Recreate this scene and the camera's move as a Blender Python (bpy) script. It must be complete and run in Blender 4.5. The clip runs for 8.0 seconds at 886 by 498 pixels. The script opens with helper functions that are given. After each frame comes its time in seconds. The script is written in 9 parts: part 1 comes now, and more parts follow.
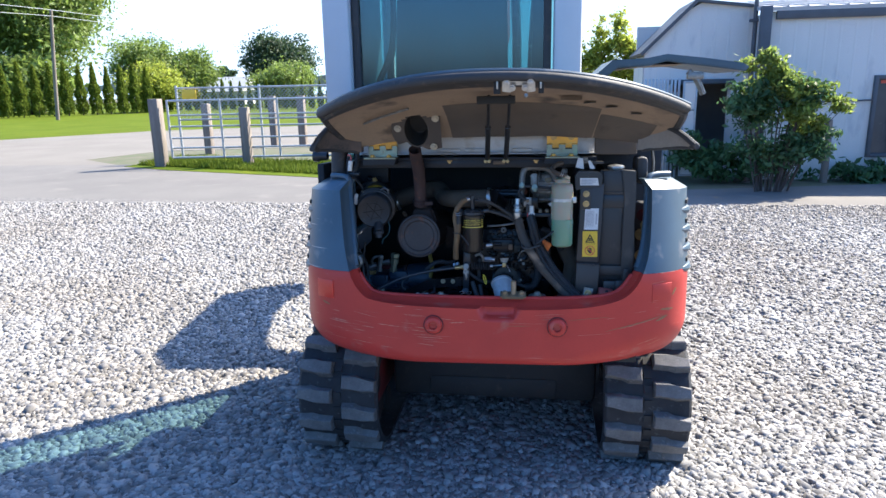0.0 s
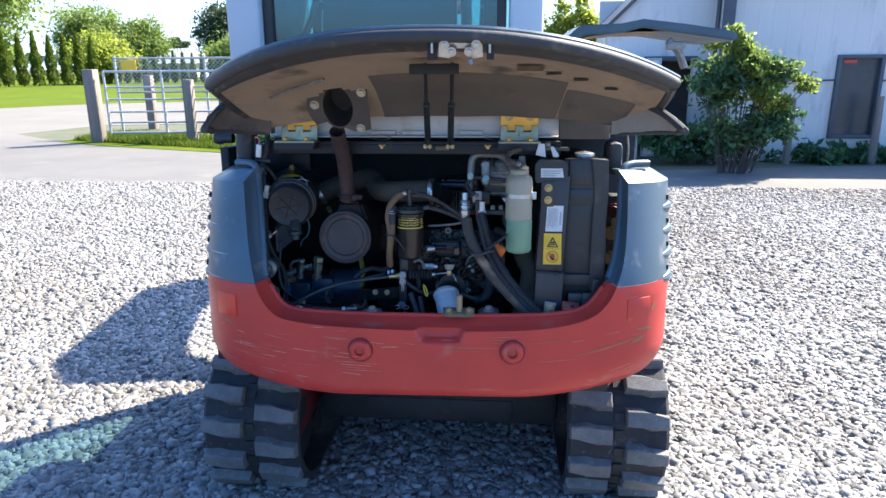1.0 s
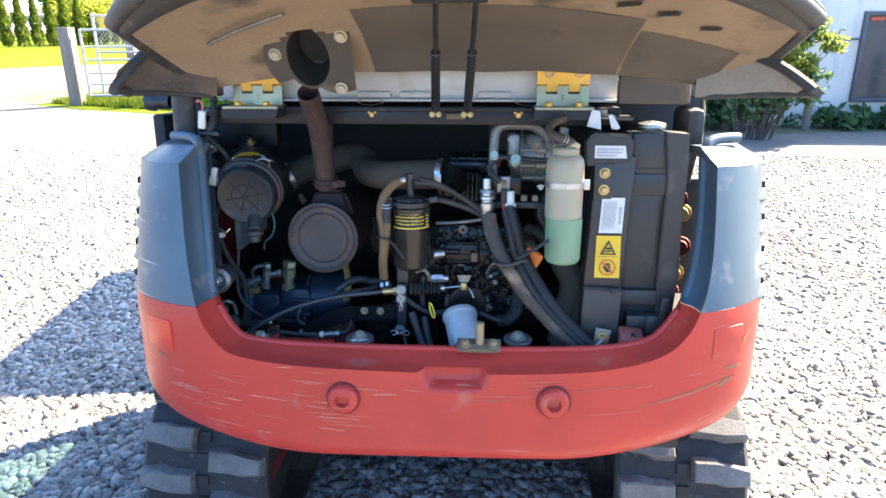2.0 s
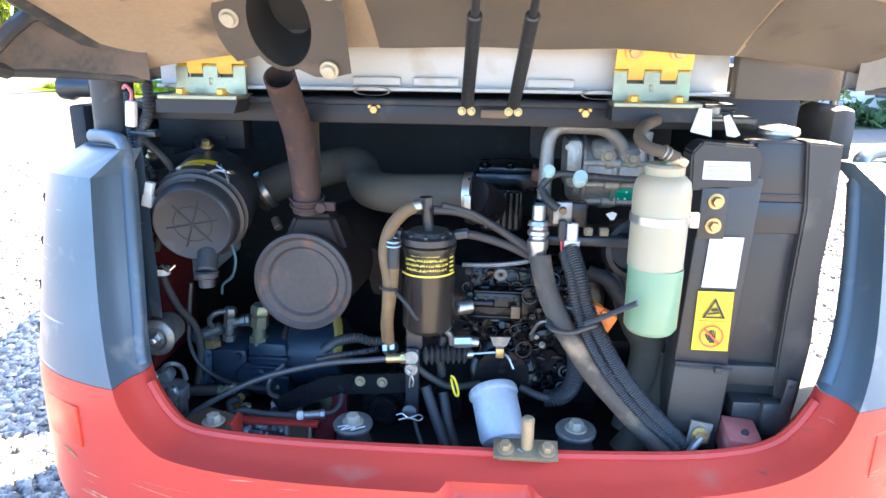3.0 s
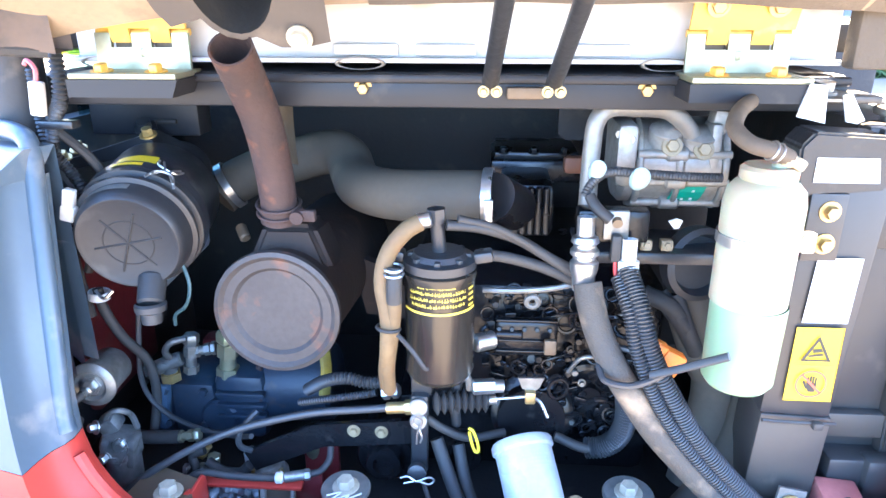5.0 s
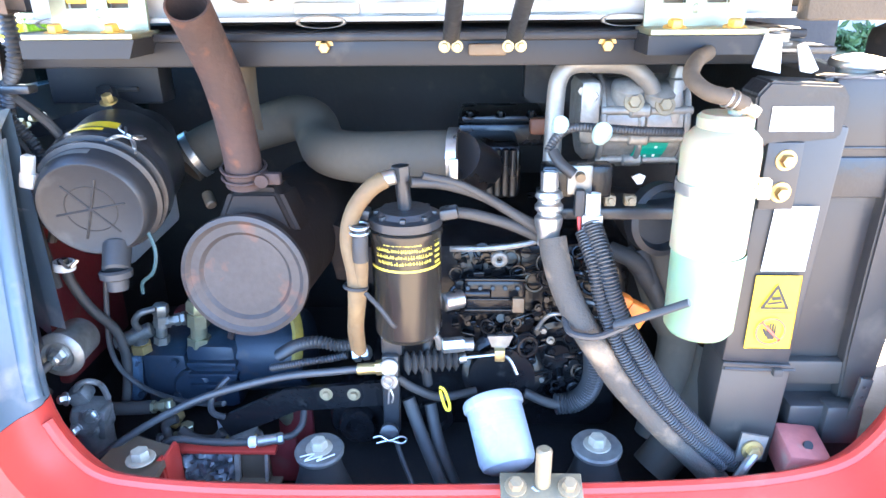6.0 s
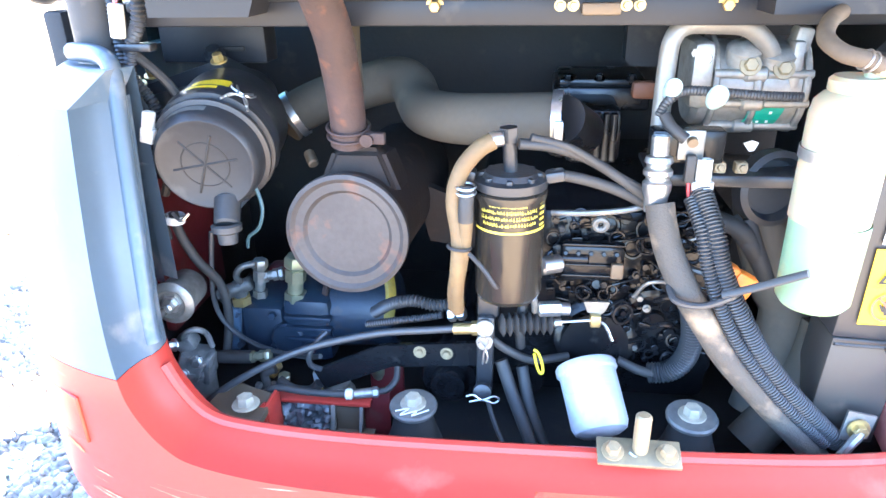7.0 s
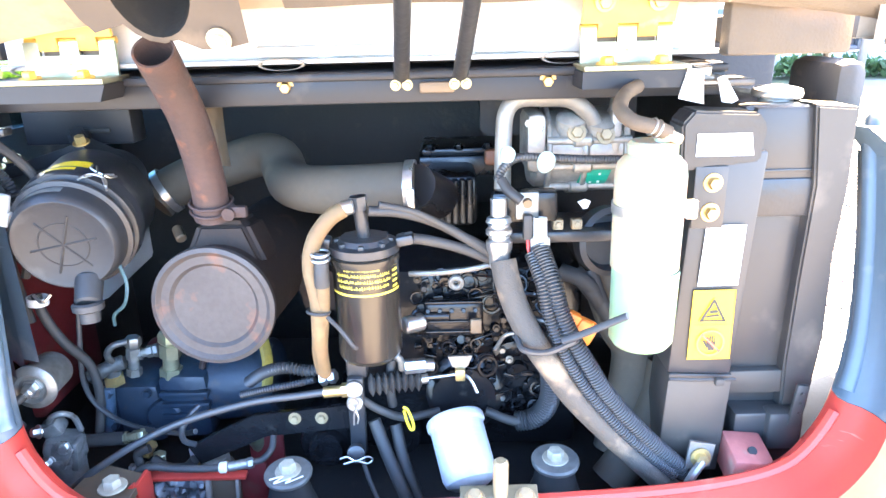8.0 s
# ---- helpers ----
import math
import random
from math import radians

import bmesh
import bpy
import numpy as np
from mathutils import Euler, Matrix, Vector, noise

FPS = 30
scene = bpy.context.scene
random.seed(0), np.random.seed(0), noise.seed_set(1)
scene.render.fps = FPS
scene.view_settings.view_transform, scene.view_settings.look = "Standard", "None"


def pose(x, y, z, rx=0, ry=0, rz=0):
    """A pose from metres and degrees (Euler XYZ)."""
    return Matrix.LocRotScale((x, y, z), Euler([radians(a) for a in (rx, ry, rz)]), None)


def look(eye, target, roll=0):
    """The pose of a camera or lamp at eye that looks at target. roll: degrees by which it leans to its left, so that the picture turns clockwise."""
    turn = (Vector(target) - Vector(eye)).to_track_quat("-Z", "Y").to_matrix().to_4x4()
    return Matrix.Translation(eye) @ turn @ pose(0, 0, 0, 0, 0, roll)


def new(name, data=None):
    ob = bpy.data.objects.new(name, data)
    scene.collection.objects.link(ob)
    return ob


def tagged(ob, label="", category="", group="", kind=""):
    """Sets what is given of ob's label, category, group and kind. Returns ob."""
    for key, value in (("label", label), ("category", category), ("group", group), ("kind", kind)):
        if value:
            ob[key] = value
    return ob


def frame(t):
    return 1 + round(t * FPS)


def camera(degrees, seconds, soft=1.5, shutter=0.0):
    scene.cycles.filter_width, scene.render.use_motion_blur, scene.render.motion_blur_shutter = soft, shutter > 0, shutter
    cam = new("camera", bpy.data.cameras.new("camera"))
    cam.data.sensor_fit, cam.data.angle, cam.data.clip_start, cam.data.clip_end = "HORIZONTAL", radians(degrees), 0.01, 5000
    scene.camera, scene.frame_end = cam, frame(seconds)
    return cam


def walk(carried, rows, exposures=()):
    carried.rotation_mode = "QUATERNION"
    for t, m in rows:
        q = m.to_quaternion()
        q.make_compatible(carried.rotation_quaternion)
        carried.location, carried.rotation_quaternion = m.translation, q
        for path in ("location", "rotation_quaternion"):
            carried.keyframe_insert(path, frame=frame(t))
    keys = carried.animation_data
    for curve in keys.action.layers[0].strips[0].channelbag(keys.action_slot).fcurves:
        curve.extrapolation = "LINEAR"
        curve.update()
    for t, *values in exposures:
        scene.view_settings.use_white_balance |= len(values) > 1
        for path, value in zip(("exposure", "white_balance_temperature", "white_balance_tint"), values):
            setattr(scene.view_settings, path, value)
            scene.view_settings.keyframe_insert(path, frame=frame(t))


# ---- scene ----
cam = camera(67.0, 8.0)
PATH = [
    (0, (0.159, -2.343, 1.606), (-0.126, -0.419, 1.141), -1.2),
    (0.2, (0.162, -2.267, 1.601), (-0.069, -0.335, 1.143), -1.13),
    (0.3, (0.17, -2.221, 1.599), (-0.028, -0.285, 1.135), -0.85),
    (0.4, (0.163, -2.163, 1.593), (0.054, -0.224, 1.116), 0.2),
    (0.5, (0.169, -2.101, 1.587), (0.121, -0.155, 1.127), 1.1),
    (0.8, (0.175, -1.944, 1.589), (0.021, -0.02, 1.064), 0.33),
    (1, (0.185, -1.849, 1.58), (0.016, 0.071, 1.047), -0.4),
    (1.2, (0.17, -1.741, 1.568), (0.013, 0.18, 1.034), -0.2),
    (2.3, (0.074, -1.108, 1.512), (-0.081, 0.772, 0.848), -0.37),
    (2.5, (0.06, -1.006, 1.507), (-0.163, 0.864, 0.832), -0.98),
    (2.7, (0.041, -0.923, 1.496), (-0.178, 0.934, 0.787), -0.25),
    (2.8, (0.031, -0.884, 1.493), (-0.158, 0.978, 0.788), 0.37),
    (3, (0.009, -0.807, 1.472), (-0.148, 1.073, 0.81), 0.43),
    (3.2, (-0.018, -0.745, 1.483), (-0.135, 1.134, 0.809), 0.52),
    (3.5, (-0.056, -0.661, 1.474), (-0.114, 1.197, 0.736), 1.3),
    (3.7, (-0.062, -0.627, 1.464), (-0.172, 1.231, 0.733), 0.8),
    (4, (-0.068, -0.573, 1.467), (-0.227, 1.273, 0.715), 0.62),
    (4.3, (-0.058, -0.537, 1.462), (-0.231, 1.287, 0.661), 0.9),
    (4.5, (-0.057, -0.526, 1.461), (-0.246, 1.296, 0.656), 0.16),
    (4.8, (-0.043, -0.527, 1.465), (-0.223, 1.298, 0.667), -0.12),
    (5, (-0.042, -0.536, 1.466), (-0.171, 1.297, 0.678), -0.23),
    (5.2, (-0.024, -0.543, 1.452), (-0.098, 1.291, 0.658), -0.43),
    (6.3, (-0.028, -0.552, 1.439), (-0.095, 1.253, 0.581), -0.76),
    (6.5, (-0.031, -0.548, 1.444), (-0.107, 1.248, 0.567), -0.84),
    (6.8, (-0.049, -0.551, 1.438), (-0.189, 1.236, 0.551), -1.0),
    (6.9, (-0.064, -0.561, 1.429), (-0.244, 1.22, 0.537), -0.95),
    (7, (-0.077, -0.563, 1.435), (-0.32, 1.198, 0.519), -1.46),
    (7.2, (-0.099, -0.582, 1.428), (-0.4, 1.17, 0.509), -1.47),
    (7.4, (-0.098, -0.597, 1.414), (-0.389, 1.173, 0.528), -0.85),
    (7.5, (-0.104, -0.601, 1.423), (-0.361, 1.174, 0.538), -0.78),
    (7.6, (-0.103, -0.596, 1.44), (-0.324, 1.181, 0.55), -1.39),
    (7.8, (-0.061, -0.605, 1.427), (-0.13, 1.226, 0.625), -0.92),
    (7.9, (-0.026, -0.602, 1.429), (-0.057, 1.249, 0.672), -1.01),
    (8, (0.007, -0.601, 1.448), (-0.004, 1.256, 0.706), -1.52),
]
EXPOSURES = [(0, 2.16, 4580, 8), (1.2, 2.60, 4620, 7), (2.3, 3.83, 5480, 6.5), (3, 4.52, 5540, 7.5), (3.5, 4.87, 5560, 10), (4.5, 5.53, 5570, 12), (5.2, 5.67, 5580, 13), (6.5, 5.82, 5780, 11.5), (7, 5.94, 5930, 11), (7.5, 5.93, 6130, 12), (8, 6.08, 6050, 12.5)]
walk(cam, [(t, look(eye, target, roll)) for t, eye, target, roll in PATH], EXPOSURES)

# ---- light ----
SUN_FROM = Vector((0.766, 0.643, 0.95)).normalized()
sun = new("sun", bpy.data.lights.new("sun", "SUN"))
sun.data.energy, sun.data.angle, sun.data.color = 4.6, radians(0.53), (1.0, 0.71, 0.40)
sun.matrix_world = look(SUN_FROM * 50, (0, 0, 0))
world = bpy.data.worlds.new("sky")
scene.world = world
world.use_nodes = True
wn = world.node_tree.nodes
sky = wn.new("ShaderNodeTexSky")
sky.sky_type, sky.sun_disc = "NISHITA", False
sky.sun_elevation = math.asin(SUN_FROM.z)
sky.dust_density, sky.ozone_density = 2.6, 3.2
sky.sun_rotation = math.atan2(SUN_FROM.x, SUN_FROM.y)
deep = wn.new("ShaderNodeHueSaturation")
deep.inputs["Saturation"].default_value = 1.06
world.node_tree.links.new(sky.outputs["Color"], deep.inputs["Color"])
world.node_tree.links.new(deep.outputs["Color"], wn["Background"].inputs["Color"])
wn["Background"].inputs["Strength"].default_value = 0.068


# ---- materials ----
def mat(name, base, other=None, scale=8.0, rough=0.6, metal=0.0, bump=0.15, fine=120.0, dust=None, amount=0.0,
        stretch=(1, 1, 1), rough_var=0.15, island=0.0, contrast=0.35, coat=0.0, grainy=0.5):
    """A surface with broad stains (other), fine grain, optional dust lying in patches, and relief."""
    m = bpy.data.materials.new(name)
    m.use_nodes = True
    n, l = m.node_tree.nodes, m.node_tree.links
    b = n["Principled BSDF"]
    tc = n.new("ShaderNodeTexCoord")
    mp = n.new("ShaderNodeMapping")
    mp.inputs["Scale"].default_value = stretch
    l.new(tc.outputs["Object"], mp.inputs["Vector"])

    def noise_tex(sc, detail=5.0):
        t = n.new("ShaderNodeTexNoise")
        t.inputs["Scale"].default_value, t.inputs["Detail"].default_value = sc, detail
        l.new(mp.outputs["Vector"], t.inputs["Vector"])
        return t.outputs["Fac"]

    def ramp(src, lo, hi):
        r = n.new("ShaderNodeMapRange")
        r.inputs["From Min"].default_value, r.inputs["From Max"].default_value = lo, hi
        l.new(src, r.inputs["Value"])
        return r.outputs["Result"]

    def mix(fac, a, c):
        x = n.new("ShaderNodeMix")
        x.data_type = "RGBA"
        for sock, val in ((x.inputs[0], fac), (x.inputs[6], a), (x.inputs[7], c)):
            if isinstance(val, (tuple, list)):
                sock.default_value = (*val, 1)
            elif isinstance(val, float):
                sock.default_value = val
            else:
                l.new(val, sock)
        return x.outputs[2]
    other = other or tuple(c * 0.7 for c in base)
    broad, grain = noise_tex(scale), noise_tex(fine, 3.0)
    col = mix(ramp(broad, 0.5 - contrast / 2, 0.5 + contrast / 2), base, other)
    speck = ramp(grain, 0.35, 0.75)
    speck.node.inputs["To Max"].default_value = grainy
    col = mix(speck, col, tuple(c * 0.82 for c in other))
    if dust:
        col = mix(ramp(noise_tex(scale * 2.3, 8.0), 0.62 - amount * 0.5, 0.78 - amount * 0.3), col, dust)
    if island:
        g = n.new("ShaderNodeNewGeometry")
        h = n.new("ShaderNodeHueSaturation")
        l.new(ramp(g.outputs["Random Per Island"], 0.0, 1.0), h.inputs["Value"])
        h.inputs["Value"].links[0].from_node.inputs["To Min"].default_value = 1 - island
        h.inputs["Value"].links[0].from_node.inputs["To Max"].default_value = 1 + island
        l.new(col, h.inputs["Color"])
        col = h.outputs["Color"]
    l.new(col, b.inputs["Base Color"])
    rr = n.new("ShaderNodeMapRange")
    rr.inputs["To Min"].default_value, rr.inputs["To Max"].default_value = max(0.03, rough - rough_var), min(1, rough + rough_var)
    l.new(broad, rr.inputs["Value"])
    l.new(rr.outputs["Result"], b.inputs["Roughness"])
    b.inputs["Metallic"].default_value = metal
    b.inputs["Coat Weight"].default_value = coat
    if bump:
        bp = n.new("ShaderNodeBump")
        bp.inputs["Strength"].default_value, bp.inputs["Distance"].default_value = bump, 0.004
        l.new(grain, bp.inputs["Height"])
        l.new(bp.outputs["Normal"], b.inputs["Normal"])
    return m


def scratched(m, mark, scale, stretch, lo, hi, mask_scale, mask_lo):
    """Adds long thin scrapes of colour mark to the material m, gathered in patches."""
    n, l = m.node_tree.nodes, m.node_tree.links
    b = n["Principled BSDF"]
    src = b.inputs["Base Color"].links[0].from_socket
    tc, mp = n.new("ShaderNodeTexCoord"), n.new("ShaderNodeMapping")
    mp.inputs["Scale"].default_value = stretch
    l.new(tc.outputs["Object"], mp.inputs["Vector"])
    t1, t2 = n.new("ShaderNodeTexNoise"), n.new("ShaderNodeTexNoise")
    t1.inputs["Scale"].default_value, t1.inputs["Detail"].default_value = scale, 2.0
    t2.inputs["Scale"].default_value = mask_scale
    l.new(mp.outputs["Vector"], t1.inputs["Vector"])
    l.new(tc.outputs["Object"], t2.inputs["Vector"])
    r1, r2, mul, x = n.new("ShaderNodeMapRange"), n.new("ShaderNodeMapRange"), n.new("ShaderNodeMath"), n.new("ShaderNodeMix")
    r1.inputs["From Min"].default_value, r1.inputs["From Max"].default_value = lo, hi
    r2.inputs["From Min"].default_value, r2.inputs["From Max"].default_value = mask_lo, mask_lo + 0.1
    l.new(t1.outputs["Fac"], r1.inputs["Value"])
    l.new(t2.outputs["Fac"], r2.inputs["Value"])
    mul.operation = "MULTIPLY"
    l.new(r1.outputs["Result"], mul.inputs[0])
    l.new(r2.outputs["Result"], mul.inputs[1])
    x.data_type = "RGBA"
    l.new(mul.outputs[0], x.inputs[0])
    l.new(src, x.inputs[6])
    x.inputs[7].default_value = (*mark, 1)
    l.new(x.outputs[2], b.inputs["Base Color"])
    return m


def glass(name, tint, gloss=0.05):
    m = bpy.data.materials.new(name)
    m.use_nodes = True
    n, l = m.node_tree.nodes, m.node_tree.links
    n.remove(n["Principled BSDF"])
    tr, gl, mx = n.new("ShaderNodeBsdfTransparent"), n.new("ShaderNodeBsdfGlossy"), n.new("ShaderNodeMixShader")
    tr.inputs["Color"].default_value = (*tint, 1)
    gl.inputs["Roughness"].default_value = 0.03
    mx.inputs[0].default_value = gloss
    l.new(tr.outputs[0], mx.inputs[1])
    l.new(gl.outputs[0], mx.inputs[2])
    l.new(mx.outputs[0], n["Material Output"].inputs["Surface"])
    return m


def leafy(name, a, c, light=0.35):
    """Leaves: two greens by island, a little light passing through."""
    m = mat(name, a, c, scale=1.5, rough=0.55, bump=0.0, island=0.35, fine=30)
    n, l = m.node_tree.nodes, m.node_tree.links
    b = n["Principled BSDF"]
    t, x = n.new("ShaderNodeBsdfTranslucent"), n.new("ShaderNodeMixShader")
    l.new(b.inputs["Base Color"].links[0].from_socket, t.inputs["Color"])
    x.inputs[0].default_value = light
    l.new(b.outputs[0], x.inputs[1])
    l.new(t.outputs[0], x.inputs[2])
    l.new(x.outputs[0], n["Material Output"].inputs["Surface"])
    return m


RED = mat("red_paint", (0.465, 0.051, 0.035), (0.39, 0.043, 0.030), scale=5, rough=0.36, bump=0.015, dust=(0.38, 0.12, 0.085), amount=0.0, grainy=0.2)
scratched(RED, (0.58, 0.36, 0.27), 3.2, (1.2, 9.0, 55), 0.67, 0.72, 4.5, 0.55)
scratched(RED, (0.10, 0.07, 0.05), 4.0, (1.0, 9.0, 30), 0.67, 0.71, 3.0, 0.56)
GREY = mat("slate_paint", (0.066, 0.098, 0.130), (0.058, 0.084, 0.108), scale=6, rough=0.40, bump=0.02, dust=(0.20, 0.20, 0.20), amount=0.06, grainy=0.2)
scratched(GREY, (0.40, 0.38, 0.36), 2.6, (1.5, 1.5, 40), 0.66, 0.70, 4.0, 0.57)
SEAL = mat("black_rubber_seal", (0.030, 0.031, 0.034), (0.05, 0.047, 0.043), scale=12, rough=0.7, dust=(0.11, 0.09, 0.07), amount=0.1)
BLACK = mat("black_frame_paint", (0.019, 0.021, 0.025), (0.028, 0.029, 0.031), scale=9, rough=0.36, dust=(0.07, 0.06, 0.05), amount=0.0)
DARK = mat("sooty_black", (0.019, 0.019, 0.02), (0.03, 0.029, 0.027), scale=10, rough=0.65, dust=(0.05, 0.042, 0.035), amount=0.05)
ENGINE = mat("engine_black", (0.0075, 0.0077, 0.0084), (0.011, 0.011, 0.012), scale=14, rough=0.22, metal=0.0, dust=(0.04, 0.037, 0.034), amount=-0.10)
LINER = mat("dusty_tan_liner", (0.36, 0.265, 0.168), (0.215, 0.165, 0.117), scale=3.5, rough=0.9, dust=(0.075, 0.063, 0.053), amount=0.09, contrast=0.5, grainy=0.25)
FOAM = mat("grey_foam_pad", (0.090, 0.078, 0.066), (0.13, 0.104, 0.078), scale=5, rough=0.95, bump=0.3, fine=260, dust=(0.06, 0.054, 0.047), amount=0.03, grainy=0.4)
PAD = mat("pale_grey_pad", (0.29, 0.265, 0.23), (0.21, 0.19, 0.165), scale=6, rough=0.9, bump=0.15, dust=(0.12, 0.105, 0.09), amount=0.0, grainy=0.3)
WHITE = mat("pale_body_paint", (0.60, 0.59, 0.565), (0.52, 0.505, 0.475), scale=6, rough=0.5, bump=0.01, dust=(0.42, 0.37, 0.30), amount=0.06, grainy=0.15)
CABGREY = mat("cab_grey_paint", (0.56, 0.57, 0.59), (0.50, 0.51, 0.53), scale=3, rough=0.35, bump=0.0, grainy=0.1)
ZINC = mat("yellow_zinc", (0.86, 0.52, 0.07), (0.76, 0.46, 0.10), scale=16, rough=0.42, metal=0.35, bump=0.02, dust=(0.62, 0.52, 0.20), amount=0.08, grainy=0.2)
OLIVE = mat("olive_zinc", (0.38, 0.365, 0.24), (0.26, 0.26, 0.18), scale=14, rough=0.4, metal=0.7, bump=0.03, dust=(0.30, 0.36, 0.22), amount=0.12, grainy=0.3)
BRASS = mat("brass_bolt", (0.62, 0.45, 0.18), (0.45, 0.34, 0.16), scale=40, rough=0.4, metal=0.8, bump=0.03)
STEEL = mat("plated_steel", (0.62, 0.62, 0.60), (0.42, 0.42, 0.41), scale=40, rough=0.32, metal=0.9, bump=0.04)
DULL = mat("dull_plated_steel", (0.33, 0.33, 0.31), (0.20, 0.19, 0.17), scale=35, rough=0.45, metal=0.7, bump=0.08)
RUST = mat("rusted_pipe", (0.062, 0.032, 0.025), (0.044, 0.028, 0.024), scale=14, rough=0.75, metal=0.1, bump=0.35, dust=(0.15, 0.06, 0.03), amount=0.06)
MUFFLER = mat("heat_greyed_steel", (0.066, 0.060, 0.057), (0.05, 0.042, 0.038), scale=9, rough=0.6, metal=0.25, bump=0.12, dust=(0.17, 0.070, 0.036), amount=0.08)
CAPGREY = mat("dusty_black_plastic", (0.023, 0.0245, 0.027), (0.017, 0.018, 0.020), scale=9, rough=0.5, bump=0.06, dust=(0.058, 0.057, 0.056), amount=0.03)
HOSE = mat("dusty_rubber_hose", (0.056, 0.050, 0.041), (0.076, 0.064, 0.047), scale=7, rough=0.75, bump=0.08, dust=(0.11, 0.09, 0.06), amount=0.03)
BLACKHOSE = mat("black_hose", (0.03, 0.03, 0.031), (0.05, 0.047, 0.043), scale=14, rough=0.55, bump=0.1)
SLEEVE = mat("fabric_hose_sleeve", (0.042, 0.040, 0.037), (0.075, 0.063, 0.048), scale=8, rough=0.8, bump=0.4, fine=420, dust=(0.26, 0.19, 0.12), amount=0.17)
CORR = mat("corrugated_conduit", (0.032, 0.034, 0.038), (0.045, 0.046, 0.047), scale=14, rough=0.38, bump=0.05)
TANHOSE = mat("ochre_hose", (0.165, 0.11, 0.05), (0.115, 0.074, 0.034), scale=14, rough=0.7, bump=0.15, dust=(0.18, 0.10, 0.045), amount=0.1)
CAN = mat("black_gloss_can", (0.037, 0.034, 0.029), (0.050, 0.045, 0.037), scale=7, rough=0.26, metal=0.5, bump=0.02, dust=(0.12, 0.10, 0.08), amount=-0.03)
FILTER = mat("white_filter_paint", (0.44, 0.45, 0.46), (0.37, 0.385, 0.40), scale=10, rough=0.3, bump=0.02)
ALU = mat("cast_aluminium", (0.42, 0.39, 0.34), (0.23, 0.215, 0.19), scale=18, rough=0.5, metal=0.55, bump=0.25, dust=(0.25, 0.21, 0.16), amount=0.06)
PIPEALU = mat("dusty_aluminium_pipe", (0.28, 0.262, 0.232), (0.2, 0.182, 0.158), scale=14, rough=0.5, metal=0.45, bump=0.1)
BLUE = mat("pump_blue_paint", (0.014, 0.027, 0.048), (0.018, 0.028, 0.042), scale=12, rough=0.45, bump=0.15, dust=(0.07, 0.045, 0.03), amount=0.06)
CHASSIS = mat("deep_red_chassis", (0.15, 0.014, 0.015), (0.10, 0.011, 0.012), scale=9, rough=0.55, bump=0.1, dust=(0.08, 0.04, 0.03), amount=0.08)
BEAM = mat("blue_black_beam_paint", (0.014, 0.016, 0.021), (0.022, 0.022, 0.024), scale=7, rough=0.45, bump=0.03, dust=(0.07, 0.06, 0.05), amount=0.03)
GLOSS = mat("glossy_black_casting", (0.010, 0.010, 0.011), (0.016, 0.016, 0.017), scale=12, rough=0.28, rough_var=0.08, bump=0.06, dust=(0.05, 0.045, 0.04), amount=-0.05)
CANISTER = mat("scuffed_black_canister", (0.018, 0.020, 0.025), (0.030, 0.031, 0.034), scale=11, rough=0.32, bump=0.04, dust=(0.10, 0.095, 0.085), amount=0.0)
VALVE = mat("greyed_valve_rubber", (0.034, 0.036, 0.038), (0.025, 0.026, 0.027), scale=14, rough=0.6, bump=0.05)
SOOT = mat("sooty_brown_steel", (0.021, 0.017, 0.015), (0.032, 0.022, 0.017), scale=10, rough=0.75, bump=0.15, dust=(0.07, 0.04, 0.03), amount=0.03)
ORANGE = mat("orange_plastic", (0.80, 0.22, 0.02), (0.70, 0.18, 0.02), scale=9, rough=0.5, bump=0.02)
OLDYELLOW = mat("grimy_yellow_tape", (0.36, 0.28, 0.03), (0.16, 0.12, 0.03), scale=24, rough=0.6, bump=0.05)
YELLOW = mat("yellow_plastic", (0.80, 0.62, 0.03), (0.70, 0.52, 0.03), scale=20, rough=0.5, bump=0.02)
LABEL_Y = mat("yellow_sticker", (0.78, 0.53, 0.02), (0.72, 0.48, 0.02), scale=20, rough=0.45, bump=0.01)
LABEL_W = mat("white_sticker", (0.76, 0.76, 0.74), (0.66, 0.66, 0.64), scale=24, rough=0.5, bump=0.01)
LABEL_G = mat("green_sticker", (0.01, 0.28, 0.18), (0.01, 0.22, 0.15), scale=24, rough=0.45, bump=0.01)
INK = mat("black_print", (0.015, 0.015, 0.015), (0.02, 0.02, 0.02), rough=0.5, bump=0)
INKGREY = mat("grey_print", (0.44, 0.44, 0.46), (0.40, 0.40, 0.42), rough=0.5, bump=0)
INKRED = mat("red_print", (0.62, 0.10, 0.05), (0.55, 0.09, 0.05), rough=0.5, bump=0)
INKGOLD = mat("gold_print", (0.68, 0.55, 0.06), (0.60, 0.48, 0.06), rough=0.5, bump=0)
CONNECTOR = mat("white_plastic_connector", (0.74, 0.73, 0.68), (0.62, 0.60, 0.54), scale=30, rough=0.45, bump=0.02)
PALECAP = mat("pale_green_cap", (0.42, 0.56, 0.54), (0.36, 0.49, 0.47), scale=30, rough=0.4, bump=0.01)
WIRE_P = mat("pink_wire", (0.55, 0.16, 0.18), (0.45, 0.13, 0.14), rough=0.5, bump=0)
WIRE_R = mat("red_wire", (0.65, 0.06, 0.05), (0.55, 0.05, 0.04), rough=0.5, bump=0)
